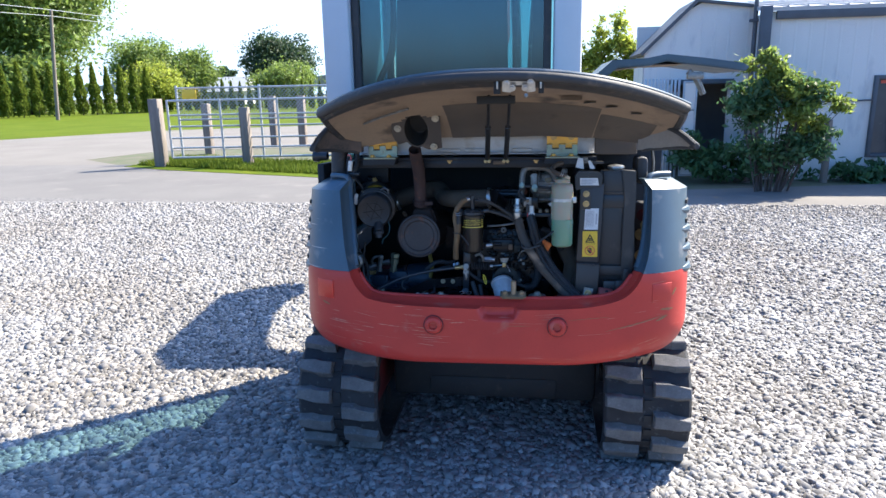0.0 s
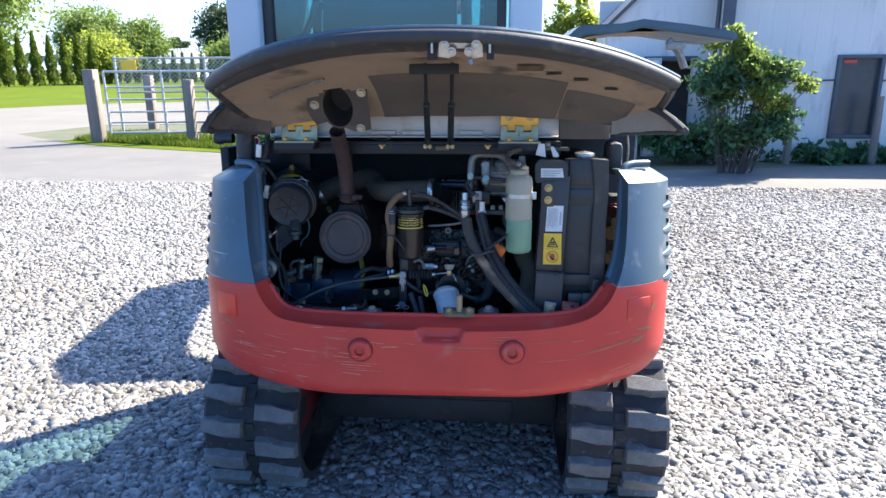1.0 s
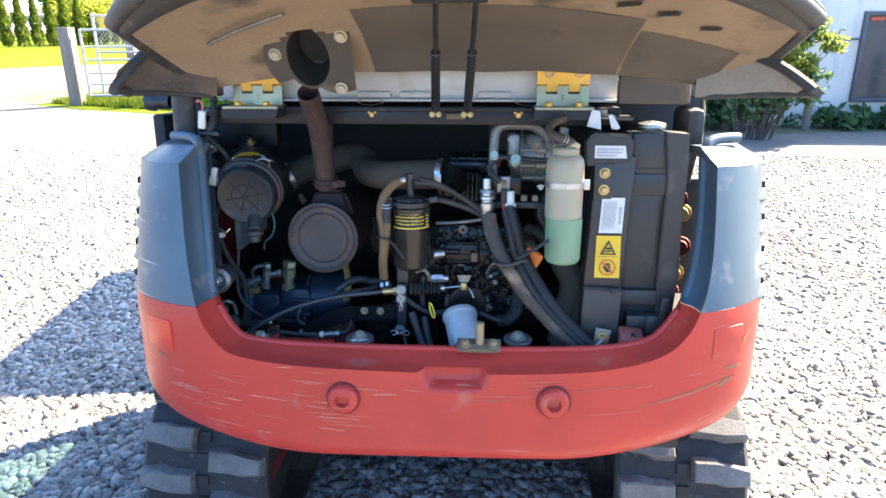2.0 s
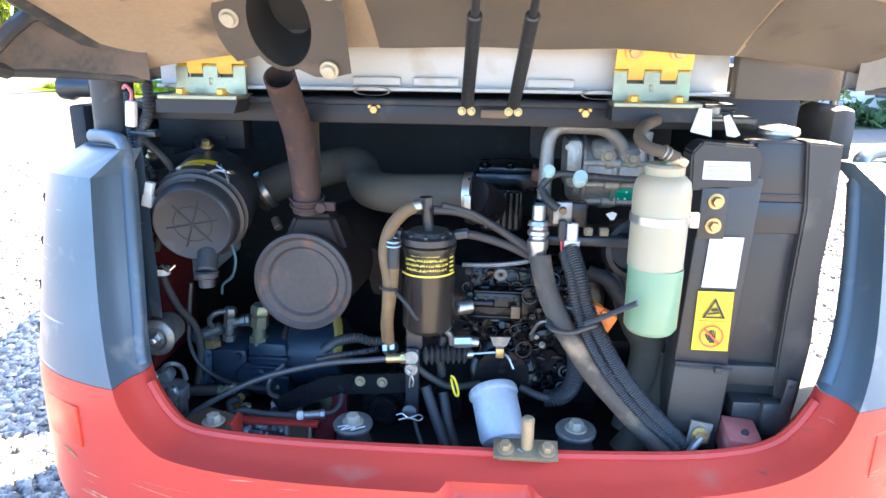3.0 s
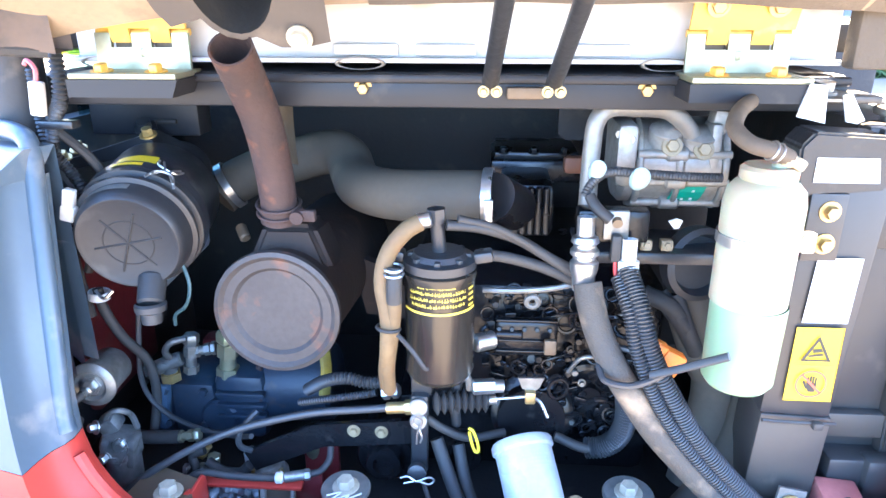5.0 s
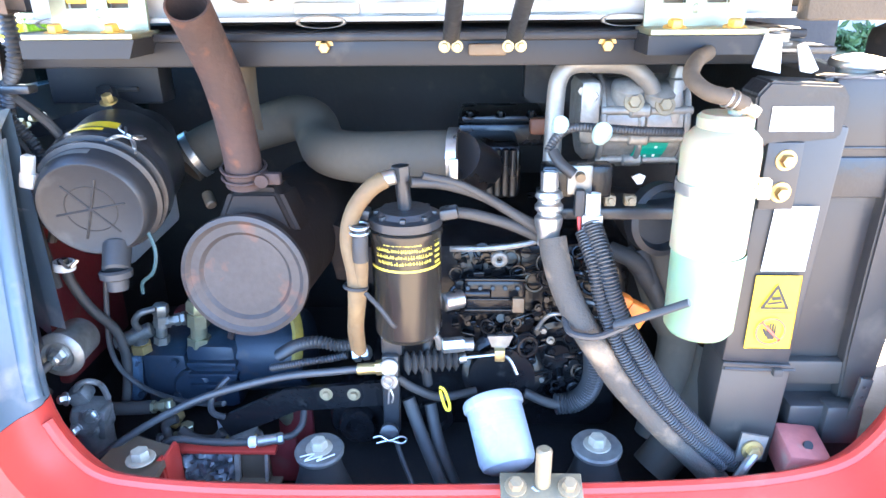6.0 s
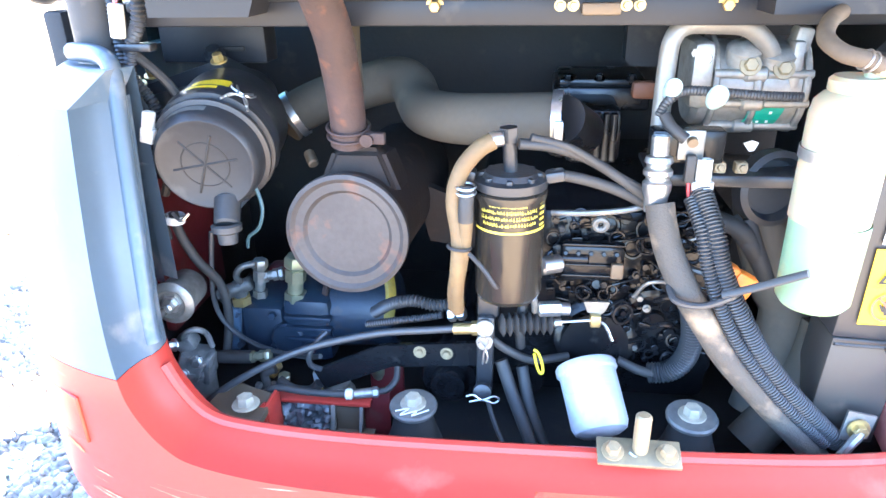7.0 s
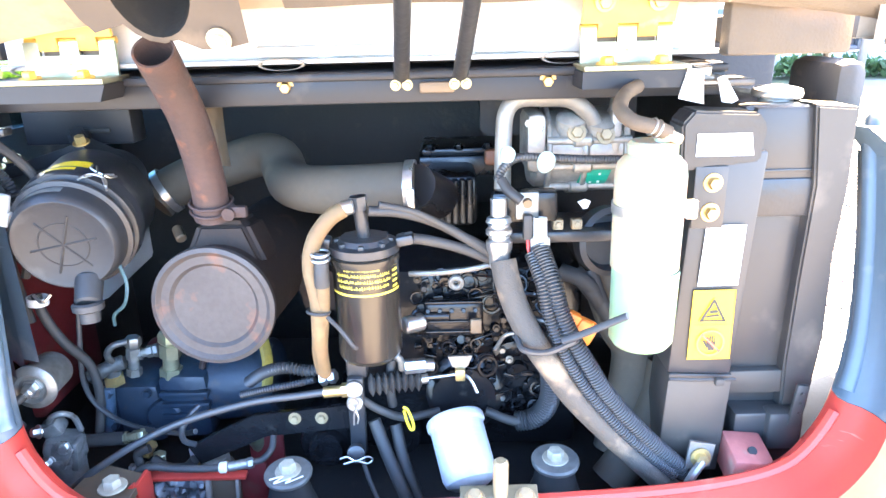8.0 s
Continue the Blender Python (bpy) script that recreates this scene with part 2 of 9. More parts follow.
WIRE_B = mat("blue_wire", (0.04, 0.15, 0.45), (0.03, 0.12, 0.38), rough=0.5, bump=0)
BRACKET = mat("worn_bracket_steel", (0.12, 0.092, 0.065), (0.16, 0.115, 0.07), scale=16, rough=0.6, metal=0.3, bump=0.1)
# dust tone, lightened further to carry light bounced up from the gravel
LOWPLATE = mat("dusty_bounce_lit_sheet", (0.042, 0.038, 0.034), (0.062, 0.055, 0.046), scale=4, rough=0.5, bump=0.03, dust=(0.22, 0.18, 0.135), amount=0.06, grainy=0.4)
WASHER = mat("dirty_washer_steel", (0.19, 0.185, 0.165), (0.12, 0.118, 0.105), scale=25, rough=0.5, metal=0.2, bump=0.05)
PINBRASS = mat("worn_brass_pin", (0.36, 0.27, 0.15), (0.26, 0.20, 0.12), scale=30, rough=0.45, metal=0.3, bump=0.05)
STRIKER = mat("tarnished_striker_plate", (0.20, 0.155, 0.085), (0.13, 0.11, 0.07), scale=30, rough=0.5, metal=0.15, bump=0.05)
PLATED = mat("tarnished_plating", (0.50, 0.44, 0.31), (0.38, 0.34, 0.26), scale=30, rough=0.5, metal=0.15, bump=0.05)
DUSTYRED = mat("dust_covered_red", (0.40, 0.13, 0.105), (0.32, 0.10, 0.085), scale=14, rough=0.7, bump=0.08, dust=(0.30, 0.20, 0.15), amount=0.12)
COLUMN = mat("dusty_dark_sheet", (0.029, 0.029, 0.031), (0.041, 0.039, 0.036), scale=4, rough=0.42, bump=0.02, dust=(0.13, 0.11, 0.088), amount=0.05, grainy=0.4)
BOTTLE = mat("translucent_bottle", (0.37, 0.335, 0.235), (0.34, 0.305, 0.21), scale=8, rough=0.4, bump=0.0, grainy=0.0)
COOLANT = mat("coolant_filled_bottle", (0.2, 0.31, 0.2), (0.18, 0.285, 0.185), scale=5, rough=0.35, bump=0.0, grainy=0.0)
for m_, w_ in ((BOTTLE, 0.6), (COOLANT, 0.5)):
    m_.node_tree.nodes["Principled BSDF"].inputs["Subsurface Weight"].default_value = w_
    m_.node_tree.nodes["Principled BSDF"].inputs["Subsurface Scale"].default_value = 0.03
TRACKRUBBER = mat("grey_worn_track_rubber", (0.024, 0.024, 0.025), (0.017, 0.017, 0.018), scale=16, rough=0.8, bump=0.35, fine=180, dust=(0.10, 0.097, 0.09), amount=0.02)
LUG = mat("scuffed_track_lug", (0.155, 0.15, 0.14), (0.085, 0.082, 0.078), scale=18, rough=0.75, bump=0.35, fine=180, dust=(0.19, 0.185, 0.175), amount=0.09)
SEATCLOTH = mat("dark_seat_vinyl", (0.016, 0.062, 0.098), (0.012, 0.046, 0.075), scale=7, rough=0.6, bump=0.1)
CABGLASS = glass("tinted_cab_glass", (0.50, 0.67, 0.70), 0.09)
for m_ in (ENGINE, DARK, BLACKHOSE, RED, BEAM, SOOT, HOSE):
    m_.node_tree.nodes["Principled BSDF"].inputs["Specular IOR Level"].default_value = 0.3
STONE = mat("crushed_limestone", (0.258, 0.252, 0.240), (0.196, 0.182, 0.163), scale=0.7, rough=0.9, bump=0.35, fine=160, island=0.5)
GRAVELBED = mat("gravel_bed", (0.20, 0.19, 0.17), (0.15, 0.14, 0.125), scale=1.2, rough=0.95, bump=1.0, fine=45, grainy=1.0)
n_, l_ = GRAVELBED.node_tree.nodes, GRAVELBED.node_tree.links
b_ = n_["Principled BSDF"]
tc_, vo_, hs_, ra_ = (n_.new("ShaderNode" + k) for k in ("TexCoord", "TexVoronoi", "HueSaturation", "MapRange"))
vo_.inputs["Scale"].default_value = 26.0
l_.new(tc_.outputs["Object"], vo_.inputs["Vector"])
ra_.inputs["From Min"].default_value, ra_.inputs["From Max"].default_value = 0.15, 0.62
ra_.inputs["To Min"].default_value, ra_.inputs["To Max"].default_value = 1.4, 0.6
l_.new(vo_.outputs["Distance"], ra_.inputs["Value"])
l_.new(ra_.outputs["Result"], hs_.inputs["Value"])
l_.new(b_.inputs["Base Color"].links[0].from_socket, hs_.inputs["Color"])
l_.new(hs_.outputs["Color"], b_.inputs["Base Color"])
ASPHALT = mat("bleached_asphalt", (0.142, 0.131, 0.114), (0.115, 0.107, 0.095), scale=0.7, rough=0.95, bump=0.3, fine=160, dust=(0.165, 0.152, 0.132), amount=0.1)
DRIVE = mat("pale_dirt_drive", (0.17, 0.155, 0.128), (0.14, 0.126, 0.105), scale=0.6, rough=0.95, bump=0.3, fine=90)
LAWN = mat("mown_lawn", (0.098, 0.128, 0.004), (0.072, 0.1, 0.003), scale=0.5, rough=0.9, bump=0.8, fine=26, dust=(0.115, 0.128, 0.005), amount=0.1)
SOIL = mat("weedy_soil", (0.12, 0.10, 0.07), (0.07, 0.085, 0.03), scale=1.5, rough=0.95, bump=0.5, fine=40)
GRASS = leafy("grass_blades", (0.16, 0.20, 0.016), (0.11, 0.15, 0.012))
ARBOR = leafy("arborvitae_foliage", (0.19, 0.23, 0.022), (0.11, 0.15, 0.016), 0.45)
TREELEAF = leafy("tree_leaves", (0.26, 0.33, 0.06), (0.16, 0.22, 0.042), 0.5)
DARKLEAF = leafy("dark_tree_leaves", (0.075, 0.11, 0.045), (0.05, 0.08, 0.035), 0.4)
BRIGHTLEAF = leafy("yellow_green_leaves", (0.42, 0.46, 0.05), (0.28, 0.33, 0.035), 0.65)
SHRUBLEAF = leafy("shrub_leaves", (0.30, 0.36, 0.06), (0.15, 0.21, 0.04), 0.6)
# darker green holds the shade below the shrub and along the building
VINE = leafy("shade_darkened_vine_leaves", (0.11, 0.19, 0.07), (0.07, 0.13, 0.05), 0.5)
for m_ in (LAWN, GRASS, ARBOR):
    m_.node_tree.nodes["Principled BSDF"].inputs["Specular IOR Level"].default_value = 0.06
BARK = mat("bark", (0.10, 0.08, 0.06), (0.065, 0.052, 0.042), scale=14, rough=0.95, bump=0.6, fine=60, stretch=(1, 1, 0.2))
POSTWOOD = mat("weathered_post_wood", (0.25, 0.215, 0.175), (0.16, 0.135, 0.11), scale=9, rough=0.9, bump=0.4, fine=90, stretch=(1, 1, 0.12))
GALV = mat("galvanised_tube", (0.50, 0.51, 0.51), (0.40, 0.41, 0.41), scale=14, rough=0.45, metal=0.5, bump=0.03)
SIDING = mat("faded_grey_siding", (0.72, 0.685, 0.625), (0.66, 0.63, 0.575), scale=1.4, rough=0.65, bump=0.05, dust=(0.44, 0.43, 0.42), amount=0.05, stretch=(1, 1, 0.35))
ROOFING = mat("pale_metal_roof", (0.50, 0.50, 0.50), (0.42, 0.42, 0.42), scale=1.5, rough=0.5, metal=0.2, bump=0.03)
TRIMDARK = mat("dark_trim", (0.10, 0.105, 0.115), (0.08, 0.083, 0.09), scale=4, rough=0.6, bump=0.05)
WINDOWDARK = mat("dusty_window_pane", (0.075, 0.080, 0.085), (0.055, 0.058, 0.062), scale=3, rough=0.25, bump=0.0)


# ---- mesh tools ----
def bm_new():
    return bmesh.new()


def frame_of(n):
    n = Vector(n).normalized()
    return n.to_track_quat("Z", "Y").to_matrix()


def box(bm, c, s, turn=None, bevel=0.0):
    r = bmesh.ops.create_cube(bm, size=1.0)
    vs = r["verts"]
    m = Matrix.Translation(c) @ (turn.to_4x4() if turn else Matrix()) @ Matrix.Diagonal((*s, 1))
    bmesh.ops.transform(bm, matrix=m, verts=vs)
    if bevel:
        es = list({e for v in vs for e in v.link_edges})
        bmesh.ops.bevel(bm, geom=es, offset=bevel, segments=2, profile=0.5, affect="EDGES", clamp_overlap=True)
    return bm


def lathe(bm, p, axis, prof, seg=24):
    """A turned body: prof is a list of (distance along the axis, radius)."""
    q, p = frame_of(axis), Vector(p)
    rings = []
    for d, r in prof:
        if r < 1e-5:
            rings.append([bm.verts.new(p + q @ Vector((0, 0, d)))])
        else:
            rings.append([bm.verts.new(p + q @ Vector((r * math.cos(2 * math.pi * i / seg), r * math.sin(2 * math.pi * i / seg), d))) for i in range(seg)])
    for a, b in zip(rings, rings[1:]):
        for i in range(seg):
            j = (i + 1) % seg
            if len(a) == 1 and len(b) == 1:
                continue
            if len(a) == 1:
                bm.faces.new((a[0], b[i], b[j]))
            elif len(b) == 1:
                bm.faces.new((a[i], a[j], b[0]))
            else:
                bm.faces.new((a[i], a[j], b[j], b[i]))
    return bm


def cyl(bm, a, b, r, r2=None, seg=16, edge=0.0):
    a, b = Vector(a), Vector(b)
    h, r2 = (b - a).length, r if r2 is None else r2
    e = min(edge, h / 3)
    prof = [(0, 0), (0, r - e), (e, r), (h - e, r2), (h, r2 - e), (h, 0)] if e else [(0, 0), (0, r), (h, r2), (h, 0)]
    return lathe(bm, a, b - a, prof, seg)


def smooth_path(pts, n=6):
    """A Catmull-Rom curve through the points."""
    p = [Vector(q) for q in pts]
    p = [2 * p[0] - p[1]] + p + [2 * p[-1] - p[-2]]
    out = []
    for i in range(1, len(p) - 2):
        for k in range(n):
            t = k / n
            out.append(0.5 * (2 * p[i] + (p[i + 1] - p[i - 1]) * t + (2 * p[i - 1] - 5 * p[i] + 4 * p[i + 1] - p[i + 2]) * t * t
                              + (3 * p[i] - p[i - 1] - 3 * p[i + 1] + p[i + 2]) * t ** 3))
    out.append(p[-2])
    return out


def tube(bm, pts, r, seg=12, n=6, rib=0.0, pitch=0.006, radii=None, wall=0.0, flat=1.0):
    """A hose along a smooth path; rib gives it rings of that depth, radii varies it along the way, wall makes its ends open."""
    path = smooth_path(pts, n)
    if rib:
        total = sum((b - a).length for a, b in zip(path, path[1:]))
        steps = max(4, int(total / pitch * 2))
        dense, acc, k = [], 0.0, 0
        lens = [0.0]
        for a, b in zip(path, path[1:]):
            lens.append(lens[-1] + (b - a).length)
        for i in range(steps + 1):
            s = total * i / steps
            while k < len(path) - 2 and lens[k + 1] < s:
                k += 1
            f = (s - lens[k]) / max(1e-9, lens[k + 1] - lens[k])
            dense.append(path[k].lerp(path[k + 1], min(1, max(0, f))))
        path = dense
    up, rings, m = None, [], len(path)
    for i, q in enumerate(path):
        d = (path[min(i + 1, m - 1)] - path[max(i - 1, 0)]).normalized()
        if up is None:
            up = d.orthogonal().normalized()
        up = (up - d * up.dot(d)).normalized()
        side = d.cross(up)
        f = i / (m - 1)
        rr = r if radii is None else radii[min(len(radii) - 2, int(f * (len(radii) - 1)))] * (1 - (f * (len(radii) - 1)) % 1) + radii[min(len(radii) - 1, int(f * (len(radii) - 1)) + 1)] * ((f * (len(radii) - 1)) % 1)
        if radii is not None and f == 1:
            rr = radii[-1]
        rr += rib * (1 if i % 2 else -1) * 0.5
        rings.append([bm.verts.new(q + (up * math.cos(2 * math.pi * j / seg) + side * math.sin(2 * math.pi * j / seg) * flat) * rr) for j in range(seg)])
    for a, b in zip(rings, rings[1:]):
        for j in range(seg):
            k = (j + 1) % seg
            bm.faces.new((a[j], a[k], b[k], b[j]))
    for ring in (rings[0], rings[-1]):
        bm.faces.new(ring)
    return bm


def prism(bm, poly, origin, ex, ey, depth):
    """A flat polygon in the plane of ex and ey, thickened along their cross product."""
    o, ex, ey = Vector(origin), Vector(ex).normalized(), Vector(ey).normalized()
    nz = ex.cross(ey)
    a = [bm.verts.new(o + ex * x + ey * y) for x, y in poly]
    b = [bm.verts.new(v.co + nz * depth) for v in a]
    bm.faces.new(a)
    bm.faces.new(list(reversed(b)))
    for i in range(len(a)):
        j = (i + 1) % len(a)
        bm.faces.new((a[j], a[i], b[i], b[j]))
    bmesh.ops.recalc_face_normals(bm, faces=bm.faces)
    return bm


def sheet(bm, nu, nv, f, flip=False, skip=None):
    g = [[bm.verts.new(f(i / nu, j / nv)) for j in range(nv + 1)] for i in range(nu + 1)]
    for i in range(nu):
        for j in range(nv):
            q = [g[i][j], g[i + 1][j], g[i + 1][j + 1], g[i][j + 1]]
            if skip and skip(sum((v.co for v in q), Vector()) / 4):
                continue
            bm.faces.new(reversed(q) if flip else q)
    return bm


def ring(bm, c, axis, r, w, seg=28, ws=8):
    q, c = frame_of(axis), Vector(c)
    g = []
    for i in range(seg):
        a = 2 * math.pi * i / seg
        g.append([bm.verts.new(c + q @ Vector(((r + w * math.cos(b)) * math.cos(a), (r + w * math.cos(b)) * math.sin(a), w * math.sin(b))))
                  for b in [2 * math.pi * k / ws for k in range(ws)]])
    for i in range(seg):
        for k in range(ws):
            bm.faces.new((g[i][k], g[(i + 1) % seg][k], g[(i + 1) % seg][(k + 1) % ws], g[i][(k + 1) % ws]))
    return bm


def bolt(bm, p, n, r=0.008, h=0.007, washer=True):
    p, n = Vector(p), Vector(n).normalized()
    if washer:
        lathe(bm, p, n, [(0, 0), (0, r * 1.55), (0.0018, r * 1.5), (0.0018, 0)], 18)
    lathe(bm, p + n * 0.0015, n, [(0, r), (h * 0.8, r), (h, r * 0.85), (h, 0)], 6)
    return bm


def finish(me, smooth=True, angle=38):
    for p in me.polygons:
        p.use_smooth = smooth
    if smooth:
        me.set_sharp_from_angle(angle=radians(angle))
    return me


def part(name, bm, material, parent, label="", smooth=True, angle=38):
    me = bpy.data.meshes.new(name)
    bmesh.ops.recalc_face_normals(bm, faces=bm.faces)
    bm.to_mesh(me)
    bm.free()
    finish(me, smooth, angle)
    me.materials.append(material)
    ob = new(name, me)
    if parent:
        ob.parent = parent
    return tagged(ob, label)


def group_part(name, parent, at, label=""):
    ob = new(name)
    ob.empty_display_size = 0.05
    ob.parent = parent
    return tagged(ob, label)


def thing(name, label, category, group="", kind="", at=(0, 0, 0)):
    ob = new(name)
    ob.location = at
    ob.empty_display_size = 0.2
    return tagged(ob, label, category, group, kind)


def raw(name, verts, faces, material, smooth=False):
    me = bpy.data.meshes.new(name)
    me.from_pydata(verts, [], faces)
    me.update()
    me.materials.append(material)
    if smooth:
        finish(me)
    return new(name, me)


# ---- the ground ----
def flat(name, poly, z, material, label, category, thick=0.05):
    bm = bm_new()
    prism(bm, poly, (0, 0, z - thick), (1, 0, 0), (0, 1, 0), thick)
    ob = part(name, bm, material, None, smooth=False)
    return tagged(ob, label, category, kind="structure")


flat("ground", [(-400, -300), (400, -300), (400, 500), (-400, 500)], -0.012, SOIL, "weedy brown soil and rough grass ground", "ground", 0.3)
flat("lawn", [(-90, 20.5), (-21, 21.7), (-17.5, 26.7), (-10.7, 29.8), (40, 34), (40, 140), (-90, 140)], 0.0, LAWN, "bright green mown lawn beyond the drive", "lawn")
flat("drive", [(-60, 6.0), (-8.6, 7.4), (-8.2, 11.2), (-11.6, 13.7), (-10.9, 16.1), (-5, 17.5), (20, 20), (40, 34), (-10.7, 29.8), (-17.5, 26.7), (-21, 21.7), (-60, 20.5)],
     -0.004, DRIVE, "pale dusty dirt drive curving past a gate", "drive")
flat("road", [(-60, 6.3), (-8.6, 7.35), (-3.0, 6.95), (2.0, 6.1), (4.4, 6.6), (40, 8.0), (40, 11.5), (5.5, 9.05), (2.45, 8.45), (-4.0, 9.95), (-8.0, 11.3), (-9.5, 12.4), (-60, 11.5)],
     0.004, ASPHALT, "sun-bleached worn asphalt lane", "road")
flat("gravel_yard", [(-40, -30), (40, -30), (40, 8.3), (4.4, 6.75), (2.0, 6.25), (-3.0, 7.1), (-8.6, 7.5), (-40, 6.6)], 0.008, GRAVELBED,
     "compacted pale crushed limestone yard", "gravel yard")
flat("verge", [(-9.4, 12.0), (-7.9, 11.25), (-4.0, 9.95), (0.5, 9.0), (0.5, 11.2), (-4.3, 13.2), (-9.2, 13.0)], 0.012, LAWN, "grassy verge strip beneath the gate", "grass")


def stones(count, seed):
    """Crushed stones lying over the yard: blunt jittered blocks of many sizes."""
    rng = np.random.default_rng(seed)
    t = rng.random(count) ** 1.55
    y = -0.9 + 7.9 * t
    half = 1.5 + 0.78 * (y + 1.6)
    x = 0.1 - 0.05 * (y + 1.6) + half * (rng.random(count) * 2 - 1)
    big = 0.0066 + 0.0105 * rng.random(count) ** 1.8 + 0.010 * (rng.random(count) < 0.03)
    cube = np.array([[i, j, k] for i in (-1, 1) for j in (-1, 1) for k in (-1, 1)], float)
    v = cube[None] * (1 + 0.85 * (rng.random((count, 8, 3)) - 0.5))
    v[:, 1::2, :2] *= (0.45 + 0.45 * rng.random((count, 1, 1)))
    v *= big[:, None, None] * np.stack([0.85 + 0.8 * rng.random(count), 0.7 + 0.45 * rng.random(count), 0.34 + 0.34 * rng.random(count)], 1)[:, None, :]
    a = rng.random(count) * 2 * np.pi
    b = (rng.random(count) - 0.5) * 1.1
    ca, sa, cb, sb = np.cos(a), np.sin(a), np.cos(b), np.sin(b)
    X, Y, Z = v[..., 0], v[..., 1], v[..., 2]
    Y, Z = Y * cb[:, None] - Z * sb[:, None], Y * sb[:, None] + Z * cb[:, None]
    X, Y = X * ca[:, None] - Y * sa[:, None], X * sa[:, None] + Y * ca[:, None]
    P = np.stack([X + x[:, None], Y + y[:, None], Z + (0.010 + 0.010 * rng.random(count))[:, None]], -1).reshape(-1, 3)
    quad = np.array([[0, 1, 3, 2], [4, 6, 7, 5], [0, 4, 5, 1], [2, 3, 7, 6], [1, 5, 7, 3]])
    Fc = (quad[None] + 8 * np.arange(count)[:, None, None]).reshape(-1, 4)
    me = bpy.data.meshes.new("gravel")
    me.vertices.add(len(P))
    me.vertices.foreach_set("co", P.ravel())
    me.loops.add(Fc.size)
    me.loops.foreach_set("vertex_index", Fc.ravel().astype(np.int32))
    me.polygons.add(len(Fc))
    me.polygons.foreach_set("loop_start", np.arange(0, Fc.size, 4, dtype=np.int32))
    me.update(calc_edges=True)
    me.materials.append(STONE)
    return tagged(new("gravel", me), "loose pale grey crushed limestone gravel", "gravel", kind="stuff")


stones(215000, 3)


# ---- plants ----
def leaf_mesh(name, centres, size, seed, material, long=1.5, upright=0.0):
    """Small folded leaves at the given places, each its own island."""
    rng = np.random.default_rng(seed)
    c = np.asarray(centres, float)
    n = len(c)
    d = rng.normal(size=(n, 3))
    d[:, 2] = d[:, 2] * (1 - upright) + upright * 2
    d /= np.linalg.norm(d, axis=1)[:, None]
    s = np.cross(d, rng.normal(size=(n, 3)))
    s /= np.linalg.norm(s, axis=1)[:, None]
    k = size * (0.6 + 0.8 * rng.random(n))[:, None]
    a, b, e, f = c - d * k * long, c + s * k * 0.6, c + d * k * long, c - s * k * 0.6
    P = np.stack([a, b, e, f], 1).reshape(-1, 3)
    me = bpy.data.meshes.new(name)
    me.vertices.add(len(P))
    me.vertices.foreach_set("co", P.ravel())
    me.loops.add(4 * n)
    me.loops.foreach_set("vertex_index", np.arange(4 * n, dtype=np.int32))
    me.polygons.add(n)
    me.polygons.foreach_set("loop_start", np.arange(0, 4 * n, 4, dtype=np.int32))
    me.update(calc_edges=True)
    me.materials.append(material)
    return me


def clumps(rng, count, per, centre, radii, spread):
    """Places of leaves gathered in uneven clumps within an ellipsoid."""
    d = rng.normal(size=(count, 3))
    d /= np.linalg.norm(d, axis=1)[:, None]
    r = rng.random(count) ** 0.45 * (0.78 + 0.34 * rng.random(count))
    cc = np.asarray(centre) + d * r[:, None] * np.asarray(radii)
    sz = spread * (0.6 + 0.8 * rng.random(count))
    return (cc[:, None, :] + rng.normal(size=(count, per, 3)) * sz[:, None, None] * np.array([1, 1, 0.7])).reshape(-1, 3), cc


def tree(name, at, height, spread, material, seed, label, leaf=0.16, count=90, per=70, trunk=0.22, low=0.35):
    rng = np.random.default_rng(seed)
    t = thing(name, label, "tree", at=at)
    c0 = (0, 0, height * (low + (1 - low) / 2))
    pts, cc = clumps(rng, count, per, c0, (spread, spread, height * (1 - low) / 2), spread * 0.16)
    bm = bm_new()
    tube(bm, [(0, 0, -0.1), (0.1, 0, height * 0.25), (-0.05, 0.1, height * 0.5), (0, 0, height * 0.8)], trunk, 8, 3, radii=[trunk, trunk * 0.75, trunk * 0.45, trunk * 0.15])
    for q in cc[:: max(1, count // 9)]:
        tube(bm, [(0, 0, height * (0.25 + 0.2 * rng.random())), (q[0] * 0.5, q[1] * 0.5, q[2] * 0.85), tuple(q)], trunk * 0.3, 5, 3, radii=[trunk * 0.4, trunk * 0.2, trunk * 0.06])
    part("trunk", bm, BARK, t)
    crown = new("crown", leaf_mesh("crown", pts, leaf, seed + 1, material))
    crown.parent = t
    return t


def arbor_mesh(seed):
    rng = np.random.default_rng(seed)
    n = 2600
    h = rng.random(n) ** 0.8
    r = 0.62 * np.minimum(1, (1 - h) * 1.7 + 0.05) * (0.75 + 0.35 * rng.random(n)) * (0.86 + 0.14 * np.sin(h * 23 + seed))
    a = rng.random(n) * 2 * np.pi
    return leaf_mesh("foliage", np.stack([r * np.cos(a), r * np.sin(a), 0.12 + 4.2 * h], 1), 0.085, seed, ARBOR, 2.0, 0.45)


ARBOR_MESHES = [arbor_mesh(40 + i) for i in range(3)]


